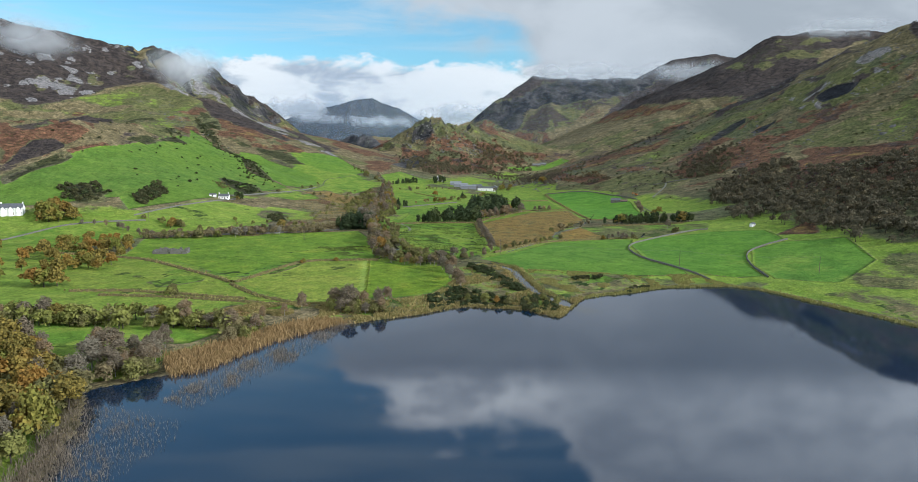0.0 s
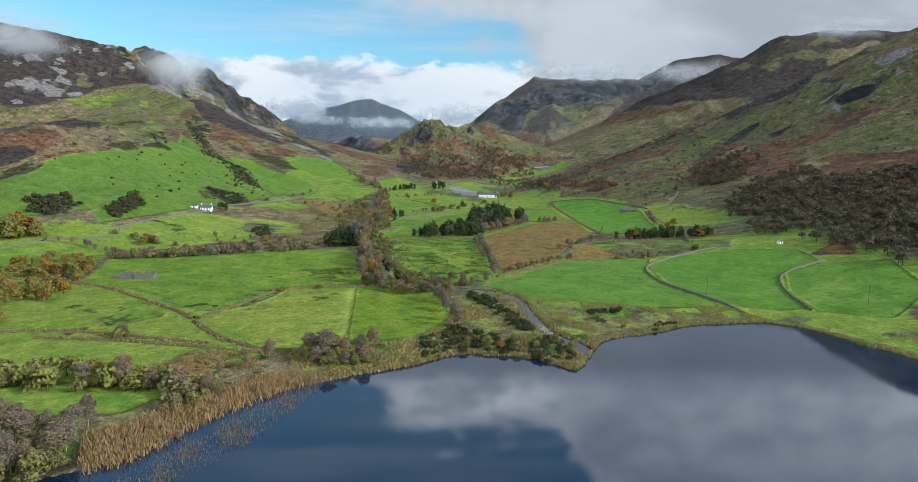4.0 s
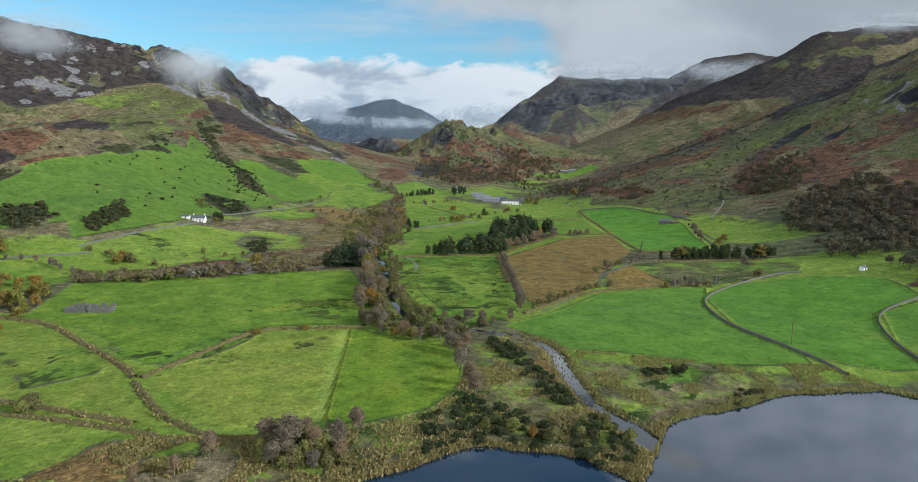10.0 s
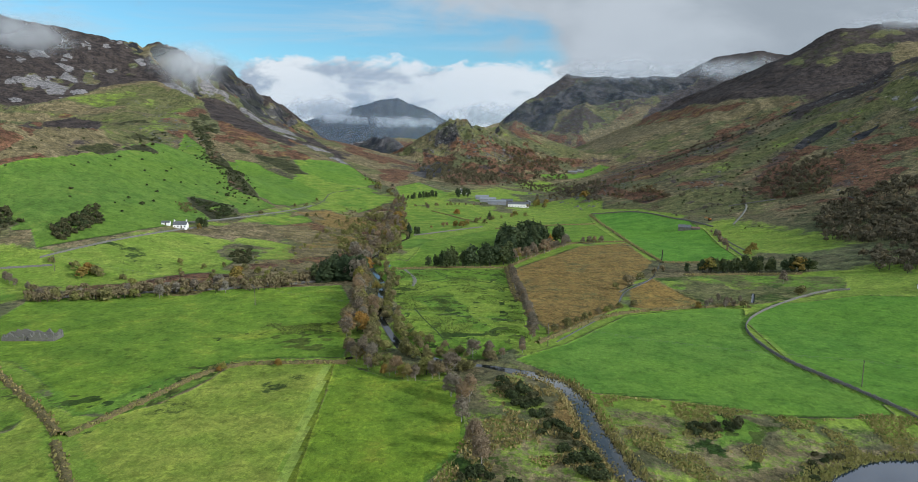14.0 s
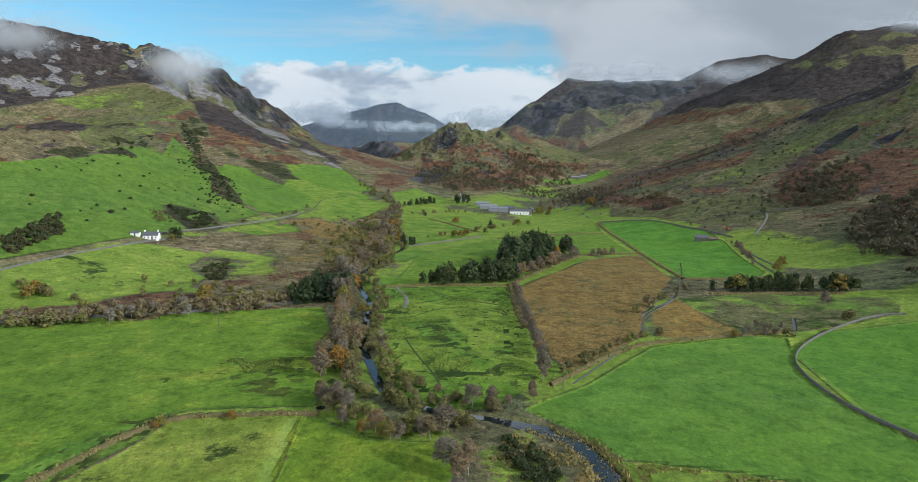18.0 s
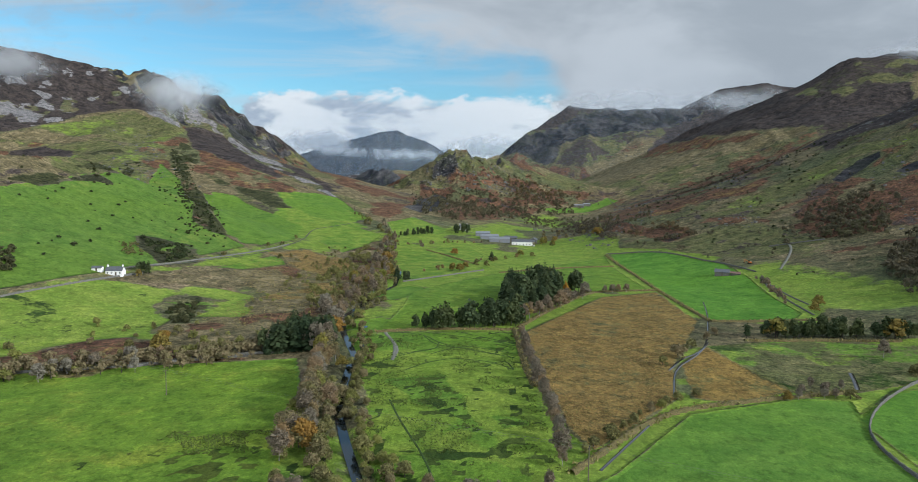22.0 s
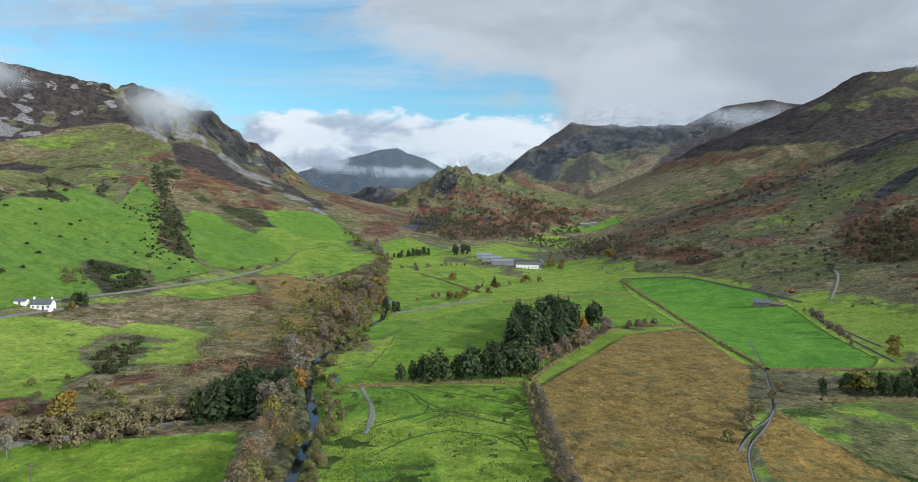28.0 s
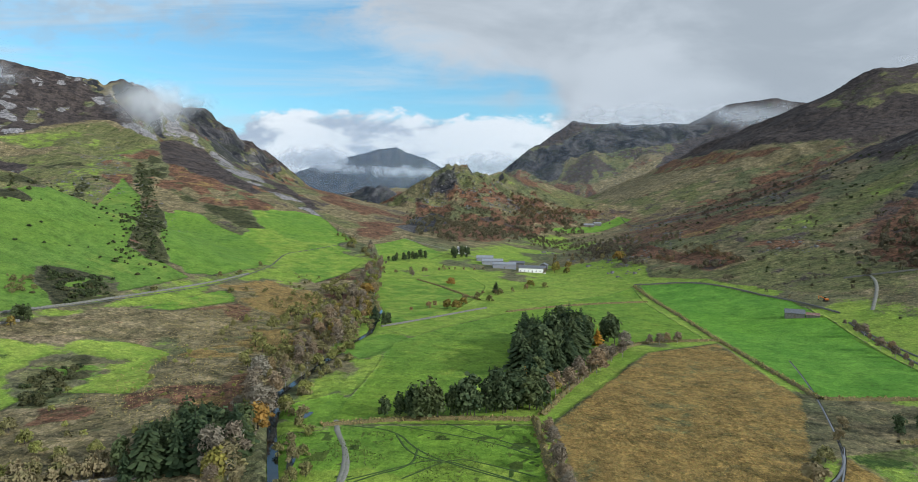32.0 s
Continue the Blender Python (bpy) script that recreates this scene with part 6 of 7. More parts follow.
def drain(line, half):
    ribbon("drain", line, half, M_RUSHES, "dark rushy drain across the wet pasture", "ditch", 0.10)


def pool(pts):
    z = float(height(np.array([pts[0][0]]), np.array([pts[0][1]]))[0]) + 0.16
    n = len(pts)
    pts = rounded(pts + pts[:1], 2)
    v = [(x, y, z) for x, y in pts[:-1]]
    ob = sheet("pool", v, [tuple(range(len(v)))], M_RIVER, smooth_it=False)
    tagged(ob, "small flooded hollow mirroring the sky", "pool", kind="structure")


stone_wall([(192, 490), (178, 493), (143, 469), (120, 442), (112, 421), (112, 389), (121, 367), (128, 345), (133, 333)])
stone_wall([(218, 421), (202, 415), (186, 404), (177, 390), (170, 369), (164, 333)])
stone_wall([(-233, 628), (-219, 669), (-207, 722), (-192, 795), (-188, 835)])
stone_wall([(-263, 515), (-246, 555), (-229, 603), (-219, 633)])
stone_wall([(-225, 451), (-192, 463), (-157, 474), (-126, 488), (-100, 499)])
stone_wall([(-140, 478), (-124, 493), (-101, 502), (-87, 506)])
stone_wall([(259, 1633), (278, 1336), (365, 1337), (422, 1225), (425, 1174)])
stone_wall([(119, 883), (164, 857), (195, 773), (203, 729)])
stone_wall([(240, 795), (257, 786), (276, 775)])
stone_wall([(-62, 704), (-51, 716), (-29, 743), (-3, 775)])
stone_wall([(-310, 428), (-303, 453), (-293, 479), (-250, 507)])
grass_bank([(-253, 389), (-202, 375), (-182, 369), (-147, 341), (-125, 323), (-113, 311)])
grass_bank([(-111, 311), (-104, 331), (-92, 367), (-70, 371), (-48, 373)])
grass_bank([(-111, 307), (-90, 282), (-75, 272), (-58, 262)])
grass_bank([(-162, 282), (-134, 280), (-111, 276), (-87, 270), (-75, 264)])
grass_bank([(-54, 546), (-34, 553), (-9, 556), (12, 557)])
grass_bank([(14, 559), (15, 521), (16, 489), (18, 469)])
grass_bank([(16, 561), (34, 604), (68, 674), (94, 683), (119, 688)])
grass_bank([(118, 879), (121, 775), (119, 686), (121, 588)])
grass_bank([(122, 588), (144, 589), (182, 583)])
grass_bank([(22, 401), (34, 416), (50, 437), (67, 451), (100, 463), (132, 472)])
grass_bank([(10, 762), (55, 794), (113, 816)])
grass_bank([(-63, 897), (-40, 872), (-8, 809)])
grass_bank([(-180, 290), (-154, 292), (-129, 286), (-94, 276)])
grass_bank([(123, 546), (153, 548), (189, 535)])
tarmac_road([(-238, 624), (-225, 651), (-218, 667), (-205, 718), (-189, 789), (-187, 839), (-188, 881), (-197, 931), (-198, 959), (-186, 978), (-153, 1046)], 0.45)
tarmac_road([(199, 709), (195, 669), (191, 623)], 0.6)
tarmac_road([(199, 712), (192, 672), (184, 623), (180, 595)], 0.6)
farm_track([(-39, 501), (-39, 515), (-43, 529), (-48, 541), (-51, 551)], 0.6)
farm_track([(-39, 498), (-41, 524), (-49, 543)], 0.55)
farm_track([(-105, 1122), (-53, 1094), (-5, 1050), (7, 996)], 0.7)
farm_track([(219, 725), (239, 755), (250, 775), (254, 790)], 0.84)
brook([(137, 647), (126, 606), (113, 567), (101, 534), (88, 512), (76, 497), (66, 462)], 0.3)
brook([(73, 494), (82, 510), (96, 525), (104, 541)], 0.39)
brook([(136, 475), (141, 486), (145, 496)], 0.77)
brook([(30, 403), (41, 420), (53, 439)], 0.3)
drain([(-48, 547), (-30, 544), (-22, 528), (-7, 517), (11, 508)], 0.3)
drain([(-30, 548), (-1, 537), (11, 528)], 0.3)
drain([(-43, 497), (-34, 510), (-22, 518), (-22, 530)], 0.3)
drain([(-14, 504), (2, 501), (11, 490)], 0.3)
drain([(-32, 486), (-24, 498), (-14, 504)], 0.3)
drain([(-33, 452), (-26, 431), (-17, 409), (-12, 391)], 0.28)
drain([(-38, 508), (-27, 516), (-16, 524), (-2, 516), (12, 507)], 0.28)
drain([(-30, 541), (-24, 526), (-14, 521)], 0.28)
drain([(-15, 551), (13, 530)], 0.28)
drain([(-1, 494), (8, 504), (11, 490)], 0.28)
drain([(-24, 510), (-11, 525), (0, 520), (11, 514)], 0.28)
# pools beside the river
pool([(-63.7, 552.3), (-62.3, 558.4), (-59.8, 558.4), (-61.1, 550.4)])
pool([(-57.2, 520.5), (-55.2, 522.6), (-53.7, 514.6), (-54.5, 510.5)])
pool([(-55.6, 506.3), (-53.5, 510.4), (-51.1, 498.4), (-52.9, 498.3)])
pool([(-49.9, 377.8), (-47.6, 379.9), (-46.8, 376.0), (-49.5, 375.8)])


# ---- buildings and fittings ----
def part(name, bm, mat, parent, label=""):
    me = bpy.data.meshes.new(name)
    bm.to_mesh(me)
    bm.free()
    me.materials.append(mat)
    ob = new(name, me)
    ob.parent = parent
    return tagged(ob, label)


def box(bm, cx, cy, cz, sx, sy, sz, turn=None):
    m = Matrix.Translation((cx, cy, cz)) @ (turn or Matrix()) @ Matrix.Diagonal((sx, sy, sz, 1))
    return bmesh.ops.create_cube(bm, size=1.0, matrix=m)["verts"]


def boxes(*rows):
    bm = bmesh.new()
    for r in rows:
        box(bm, *r)
    return bm


def ground_at(x, y):
    return float(height(np.array([float(x)]), np.array([float(y)]))[0])


def gable(name, x, y, turn, long, wide, eave, ridge, wall, roof, label, category="house", chimneys=0, windows=0, storeys=1, door=True, group=""):
    """A gabled building, its long side along x before the turn; windows on the side that looks down the valley."""
    root = new(name)
    root.matrix_basis = pose(x, y, ground_at(x, y) - 0.15, 0, 0, turn)
    l, w = long / 2, wide / 2
    bm = bmesh.new()
    vs = [bm.verts.new(p) for p in ((-l, -w, -1), (l, -w, -1), (l, w, -1), (-l, w, -1), (-l, -w, eave), (l, -w, eave), (l, w, eave), (-l, w, eave), (-l, 0, ridge), (l, 0, ridge))]
    for f in ((0, 1, 5, 4), (2, 3, 7, 6), (1, 2, 6, 9, 5), (3, 0, 4, 8, 7), (4, 5, 9, 8), (6, 7, 8, 9)):
        bm.faces.new([vs[i] for i in f])
    bmesh.ops.bevel(bm, geom=[e for e in bm.edges], offset=0.04, segments=1, affect="EDGES")
    part("wall", bm, wall, root)
    pitch = math.atan2(ridge - eave, w)
    run = math.hypot(ridge - eave, w) + 0.35
    for side in (-1, 1):
        tilt = Matrix.Rotation(-side * pitch, 4, "X")
        cy, cz = side * (w + 0.28) / 2, (ridge + eave) / 2 - 0.06
        bm = boxes((0, cy, cz + 0.14, long + 0.5, run, 0.14, tilt))
        part("roof", bm, roof, root)
    part("ridge_cap", boxes((0, 0, ridge + 0.2, long + 0.5, 0.3, 0.12)), roof, root)
    for i in range(chimneys):
        cx = (-l + 0.5) if i == 0 else (l - 0.5)
        ch = part("chimney", boxes((cx, 0, ridge + 0.5, 0.8, 0.6, 1.5), (cx, 0, ridge + 1.25, 0.95, 0.75, 0.12)), wall, root)
        for dx in (-0.2, 0.2):
            bm = bmesh.new()
            bmesh.ops.create_cone(bm, segments=8, radius1=0.12, radius2=0.1, depth=0.35, cap_ends=True, matrix=Matrix.Translation((cx + dx, 0, ridge + 1.48)))
            part("chimney_pot", bm, M_RUST, ch)
    for s in range(storeys):
        z = 1.5 + 2.6 * s
        for i in range(windows):
            wx = -l + long * (i + 0.5) / windows
            if door and s == 0 and i == windows // 2:
                continue
            win = part("window", boxes((wx, -w - 0.02, z + 0.5, 1.0, 0.08, 0.07), (wx, -w - 0.02, z - 0.65, 1.1, 0.14, 0.08), (wx - 0.48, -w - 0.02, z, 0.07, 0.08, 1.2), (wx + 0.48, -w - 0.02, z, 0.07, 0.08, 1.2), (wx, -w - 0.02, z, 0.05, 0.07, 1.1)), M_WHITE, root)
            part("pane", boxes((wx, -w - 0.005, z - 0.05, 0.9, 0.03, 1.1)), M_GLASS, win)
    if door:
        dx = -l + long * (windows // 2 + 0.5) / max(windows, 1)
        part("door", boxes((dx, -w - 0.02, 1.05, 1.0, 0.09, 2.1)), M_WOOD, root)
    return tagged(root, label, category, group)


def ruin(x, y, turn):
    root = new("ruined_cottage")
    root.matrix_basis = pose(x, y, ground_at(x, y) - 0.2, 0, 0, turn)
    rng = random.Random(4)

    def broken(name, x0, y0, x1, y1, h0, h1):
        n = 16
        bm = bmesh.new()
        ln = math.hypot(x1 - x0, y1 - y0)
        tops = [(ln * i / n, (h0 + (h1 - h0) * i / n) * rng.uniform(0.45, 1.15)) for i in range(n + 1)]
        face = bm.faces.new([bm.verts.new((s, 0.3, z)) for s, z in [(0, -0.5)] + tops + [(ln, -0.5)]])
        out = bmesh.ops.extrude_face_region(bm, geom=[face])["geom"]
        bmesh.ops.translate(bm, verts=[v for v in out if isinstance(v, bmesh.types.BMVert)], vec=(0, -0.62, 0))
        bmesh.ops.recalc_face_normals(bm, faces=bm.faces)
        bmesh.ops.transform(bm, verts=bm.verts, matrix=Matrix.Translation((x0, y0, 0)) @ Matrix.Rotation(math.atan2(y1 - y0, x1 - x0), 4, "Z"))
        part(name, bm, M_STONE, root)

    broken("wall", -10, -3, -1.5, -3, 3.2, 2.6)
    broken("wall", 0.5, -3, 10, -3, 3.0, 3.6)
    broken("wall", -10, 3, 10, 3, 3.0, 3.9)
    broken("wall", -10, -3, -10, 3, 2.2, 2.4)
    broken("wall", 10, -3, 10, 3, 2.8, 3.3)
    broken("wall", -1, -3, -1, 3, 1.5, 3.2)
    bm = bmesh.new()
    for _ in range(26):
        s = rng.uniform(0.3, 0.8)
        box(bm, rng.uniform(-9, 9), rng.uniform(-2.5, 2.5), s * 0.3, s, s * 0.8, s * 0.7, Matrix.Rotation(rng.uniform(0, 3), 4, "Z"))
    part("rubble", bm, M_STONE, root)
    tagged(root, "roofless grey stone cottage ruin standing in pasture", "ruin")


def pole(x, y, turn):
    root = new("power_pole")
    root.matrix_basis = pose(x, y, ground_at(x, y) - 0.3, 0, 0, turn)
    bm = bmesh.new()
    bmesh.ops.create_cone(bm, segments=8, radius1=0.16, radius2=0.11, depth=9.3, cap_ends=True, matrix=Matrix.Translation((0, 0, 4.65)))
    part("mast", bm, M_WOOD, root)
    arm = part("crossarm", boxes((0, 0, 8.85, 1.9, 0.12, 0.14)), M_WOOD, root)
    for dx in (-0.8, 0.0, 0.8):
        bm = bmesh.new()
        bmesh.ops.create_cone(bm, segments=8, radius1=0.07, radius2=0.05, depth=0.26, cap_ends=True, matrix=Matrix.Translation((dx, 0, 9.05 + (0.35 if dx == 0 else 0))))
        part("insulator", bm, M_BLACK, arm)
    tagged(root, "wooden power pole with a crossarm in a field", "power pole", "line of power poles")
    return root.matrix_basis


def wires(a, b):
    for dx, up in ((-0.8, 9.2), (0.0, 9.55), (0.8, 9.2)):
        p, q = a @ Vector((dx, 0, up)), b @ Vector((dx, 0, up))
        pts = [tuple(p.lerp(q, t / 10) - Vector((0, 0, 4 * 1.6 * (t / 10) * (1 - t / 10)))) for t in range(11)]
        ob = new("power_line", mesh_np("power_line", *tube(pts, [0.012] * 11, 3), M_WIRE))
        tagged(ob, "thin sagging wire slung between wooden poles", "wire", "overhead wires")


gable("cottage", -228, 619, 8, 9.6, 5.6, 2.7, 4.9, M_WHITE, M_SLATE, "whitewashed cottage with slate roof below the hillside", "house", 2, 4)
gable("outhouse", -238, 617, 6, 6.0, 3.4, 1.9, 2.9, M_WHITE, M_SLATE, "low whitewashed outhouse beside the cottage", "shed", 0, 0, door=True)
gable("white_house", -343, 489, 20, 15.0, 7.5, 5.4, 8.2, M_WHITE, M_SLATE, "white two-storey house with slate roof and chimneys", "house", 2, 6, 2)
for i, dx in enumerate((-5.0, 0.0, 5.0)):
    a = radians(20)
    gable("house_bay", -343 + dx * math.cos(a) + 2.6 * math.sin(a), 489 + dx * math.sin(a) - 2.6 * math.cos(a), 110, 4.2, 2.8, 5.3, 7.0, M_WHITE, M_SLATE, "white gabled bay fronting the white house", "house bay", 0, 0, door=False, group="gabled bays")
gable("farm_shed", -362, 483, 15, 13.0, 8.0, 3.4, 5.2, M_SHEET, M_SHEET, "pale grey sheet-clad farm shed", "shed", 0, 0, group="farm sheds")
gable("farm_barn", 42, 992, -4, 27.0, 8.5, 4.2, 6.6, M_WHITE, M_SLATE, "long white farm barn with dark slate roof", "barn", 0, 7, 1)
for x, y, t, l, w, roof in ((14, 1006, 3, 24, 11, M_SHEET), (2, 1024, 3, 22, 12, M_SHEET), (28, 1024, -5, 16, 10, M_SLATE), (-6, 1042, 0, 18, 10, M_SHEET), (56, 1020, 80, 14, 8, M_SLATE)):
    gable("farm_shed", x, y, t, l, w, 4.2, 6.2, M_STONE if roof == M_SLATE else M_SHEET, roof, "grey farm shed with low pitched roof in the farmyard", "shed", 0, 0, group="farm sheds")
gable("farmhouse", -32, 1075, 10, 11, 7, 4.8, 7.2, M_WHITE, M_SLATE, "small white farmhouse among trees up the valley", "house", 2, 3, 2)
for x, y, t, l in ((186, 1572, 5, 22), (206, 1590, 8, 14)):
    gable("hill_shed", x, y, t, l, 9, 3.6, 5.4, M_STONE, M_SHEET, "grey sheet-roofed shed on the hill farm", "shed", 0, 0, group="hill farm sheds")
gable("field_barn", 180, 735, -22, 10.5, 6.0, 2.8, 4.8, M_STONE, M_SLATE, "old stone field barn with patched slate roof", "barn", 0, 0)
gable("barn_leanto", 188.5, 731, -22, 7.0, 5.0, 1.3, 2.3, M_STONE, M_RUST, "collapsed lean-to of stone and rusty sheets", "lean-to", 0, 0, door=False)
gable("white_hut", 221, 479, 30, 3.4, 2.6, 1.9, 2.8, M_WHITE, M_SLATE, "tiny white hut at the foot of the wood", "hut", 0, 1)
ruin(-178, 391, 4)
marks = [pole(x, y, 70) for x, y in ((-244, 500), (-110, 450), (26, 397), (127, 363), (194, 339))]
for a, b in zip(marks[:-1], marks[1:]):
    wires(a, b)


def digger(x, y, turn):
    root = new("excavator")
    root.matrix_basis = pose(x, y, ground_at(x, y), 0, 0, turn)
    for dy in (-1.0, 1.0):
        bm = boxes((0, dy, 0.4, 3.2, 0.5, 0.75))
        bmesh.ops.bevel(bm, geom=list(bm.edges), offset=0.2, segments=2, affect="EDGES")
        part("track", bm, M_BLACK, root)
    bm = boxes((-0.6, 0, 1.4, 2.2, 2.2, 1.0))
    bmesh.ops.bevel(bm, geom=list(bm.edges), offset=0.15, segments=2, affect="EDGES")
    part("engine_cover", bm, M_ORANGE, root)
    part("cab", boxes((0.5, -0.5, 1.8, 1.3, 1.0, 1.7)), M_GLASS, root)
    part("boom", boxes((2.0, 0.3, 2.6, 3.2, 0.35, 0.4, Matrix.Rotation(radians(-25), 4, "Y"))), M_ORANGE, root)
    part("stick", boxes((3.9, 0.3, 2.3, 0.3, 0.3, 2.2, Matrix.Rotation(radians(12), 4, "Y"))), M_ORANGE, root)
    part("bucket", boxes((4.0, 0.3, 1.0, 0.8, 0.8, 0.6)), M_BLACK, root)
    tagged(root, "small orange excavator parked by a stone wall", "excavator")


digger(209, 757, 160)

# ---- reeds, tussocks ----
def blades(name, n, poly, tall, width, clump, mat, label, category, ground_z=None, seed=1):
    """Upright blades in clumps through a polygon."""
    rng = np.random.default_rng(seed)
    q = np.array(poly, float)
    p = rng.uniform(q.min(0), q.max(0), (n * 8, 2))
    p = p[inside(p[:, 0], p[:, 1], poly)]
    p = p[fbm(p[:, 0], p[:, 1], 9, 3, seed) > -clump][:n]
    z = height(p[:, 0], p[:, 1]) if ground_z is None else np.full(len(p), ground_z)
    h = tall * rng.uniform(0.5, 1.2, len(p))
    t = rng.uniform(0, 6.28, len(p))
    a = np.column_stack([np.cos(t), np.sin(t), np.zeros(len(p))]) * (width * rng.uniform(0.6, 1.4, len(p)))[:, None]
    b = np.column_stack([rng.normal(size=(len(p), 2)) * 0.13 * h[:, None], h / 2])
    c = np.column_stack([p, z + h / 2 - 0.1])
    ob = new(name, mesh_np(name, *quads_at(c, a, b), mat))
    return tagged(ob, label, category, kind="stuff")


def reeds(n, poly, tall, thin, gap, seed, label, stems="thin_reed"):
    """Upright reeds standing in the water, in drifts that thin out towards the edge of the bed."""
    rng = np.random.default_rng(seed)
    q = np.array(poly, float)
    p = rng.uniform(q.min(0) - 3, q.max(0) + 3, (n * 14, 2))
    edge = signed(p[:, 0], p[:, 1], poly)
    drift = fbm(p[:, 0] * 1.0 + p[:, 1] * 0.6, (p[:, 1] - p[:, 0] * 0.6) * 0.45, 7, 4, seed)
    odds = smooth(-3.5, 3.0, edge) * (0.22 + 0.78 * smooth(-gap - 0.1, 0.4 - gap, drift))
    p = p[rng.uniform(0, 1, len(p)) < odds][:n]
    m = len(p)
    h = tall * rng.uniform(0.45, 1.2, m)
    t = rng.uniform(0, 6.28, m)
    across = np.column_stack([np.cos(t), np.sin(t), np.zeros(m)]) * (thin * rng.uniform(0.6, 1.5, m))[:, None]
    rise = np.column_stack([rng.normal(size=(m, 2)) * 0.14 * h[:, None], h / 2])
    z = np.maximum(height(p[:, 0], p[:, 1]), -0.1)
    ob = new("reed_bed", mesh_np("reed_bed", *quads_at(np.column_stack([p, z + h / 2 - 0.1]), across, rise), LEAVES[stems]))
    return tagged(ob, label, "reeds", kind="stuff")


reeds(9000, [(-87, 187), (-93, 198), (-87, 204), (-76, 222), (-64, 239), (-51, 245), (-44, 242), (-56, 228), (-68, 209), (-76, 186), (-83, 181)], 1.8, 0.09, 0.5, 2, "dense tan reed bed along the lake shore", "reed")
reeds(6500, [(-76, 162), (-76, 169), (-72, 180), (-64, 200), (-55, 218), (-50, 235), (-42, 244), (-45, 228), (-48, 214), (-54, 193), (-63, 174), (-68, 158)], 1.0, 0.024, 0.08, 3, "thin grey-brown reeds standing in lake water")
reeds(3600, [(-83, 112), (-88, 132), (-93, 151), (-89, 157), (-80, 152), (-68, 146), (-66, 138), (-68, 127), (-72, 112)], 0.9, 0.024, 0.03, 4, "sparse reeds in shallow lake water")
reeds(3400, [(-88, 108), (-91, 129), (-95, 144), (-99, 160), (-92, 156), (-86, 139), (-81, 125), (-79, 108)], 1.3, 0.04, 0.20, 5, "tan reeds at the foot of the lakeside trees")


def fringe(line, n, wide, tall, mat, seed, label):
    rng = np.random.default_rng(seed)
    p = np.array(resample(line, 0.5), float)
    p = p[rng.integers(0, len(p), n)] + rng.normal(size=(n, 2)) * wide
    z = height(p[:, 0], p[:, 1])
    k = z > -0.35
    p, z = p[k], np.maximum(z[k], -0.1)
    m = len(p)
    h = tall * rng.uniform(0.4, 1.2, m)
    t = rng.uniform(0, 6.28, m)
    a = np.column_stack([np.cos(t), np.sin(t), np.zeros(m)]) * rng.uniform(0.08, 0.28, (m, 1))
    b = np.column_stack([rng.normal(size=(m, 2)) * 0.15, h / 2])
    ob = new("shore_grass", mesh_np("shore_grass", *quads_at(np.column_stack([p, z + h / 2 - 0.1]), a, b), mat))
    tagged(ob, label, "rough grass", kind="stuff")


shore = [p for p in LAKE[2:-3]]
fringe(shore[7:14], 7000, 1.6, 1.1, LEAVES["tussock"], 8, "brown grass and sedge fringing the lake shore")
fringe(shore[13:], 6500, 1.8, 0.9, LEAVES["tussock"], 9, "brown grass and sedge fringing the lake shore")
fringe([(x - 3, y) for x, y, w in RIVER[:8]], 2400, 1.2, 0.9, LEAVES["tussock"], 10, "rough grass on the river bank")
fringe([(x + 3.5, y) for x, y, w in RIVER[:8]], 2400, 1.2, 0.9, LEAVES["tussock"], 12, "rough grass on the river bank")
blades("tussock_grass", 9000, [(-45, 252), (-10, 262), (40, 258), (44, 280), (28, 330), (24, 356), (4, 366), (0, 330), (-12, 290), (-40, 272)], 0.7, 0.22, 0.1, LEAVES["tussock"], "rough tussock grass between gorse bushes", "rough grass", None, 6)
blades("tussock_grass", 6000, [(60, 292), (100, 318), (140, 326), (128, 342), (90, 338), (60, 346), (38, 350), (38, 320)], 0.55, 0.22, 0.0, LEAVES["tussock"], "rough wet grass beside the lake", "rough grass", None, 7)
blades("tussock_grass", 9000, [(-80, 248), (-40, 246), (-20, 262), (-30, 276), (-60, 270), (-88, 268), (-100, 250)], 0.8, 0.2, 0.1, LEAVES["tussock"], "rough sedge and grass between field and lake", "rough grass", None, 13)
blades("rush_clump", 7000, rush_field, 0.5, 0.14, -0.12, LEAVES["rush"], "dark rush clumps in wet pasture", "rushes", None, 14)
blades("rush_clump", 1800, [(-98, 402), (-60, 408), (-58, 424), (-92, 420)], 0.45, 0.16, 0.1, LEAVES["rush"], "dark rush patch in green pasture", "rushes", None, 15)
blades("tussock_grass", 9000, brown_field, 0.3, 0.13, 0.6, LEAVES["tussock"], "withered brown grass of the rough field", "rough grass", None, 16)
blades("bracken", 7000, [(-150, 560), (-110, 540), (-80, 560), (-90, 640), (-85, 700), (-110, 760), (-170, 790), (-190, 700), (-150, 640)], 0.5, 0.16, 0.3, LEAVES["tussock"], "bracken and bleached grass on the river slope", "bracken", None, 17)


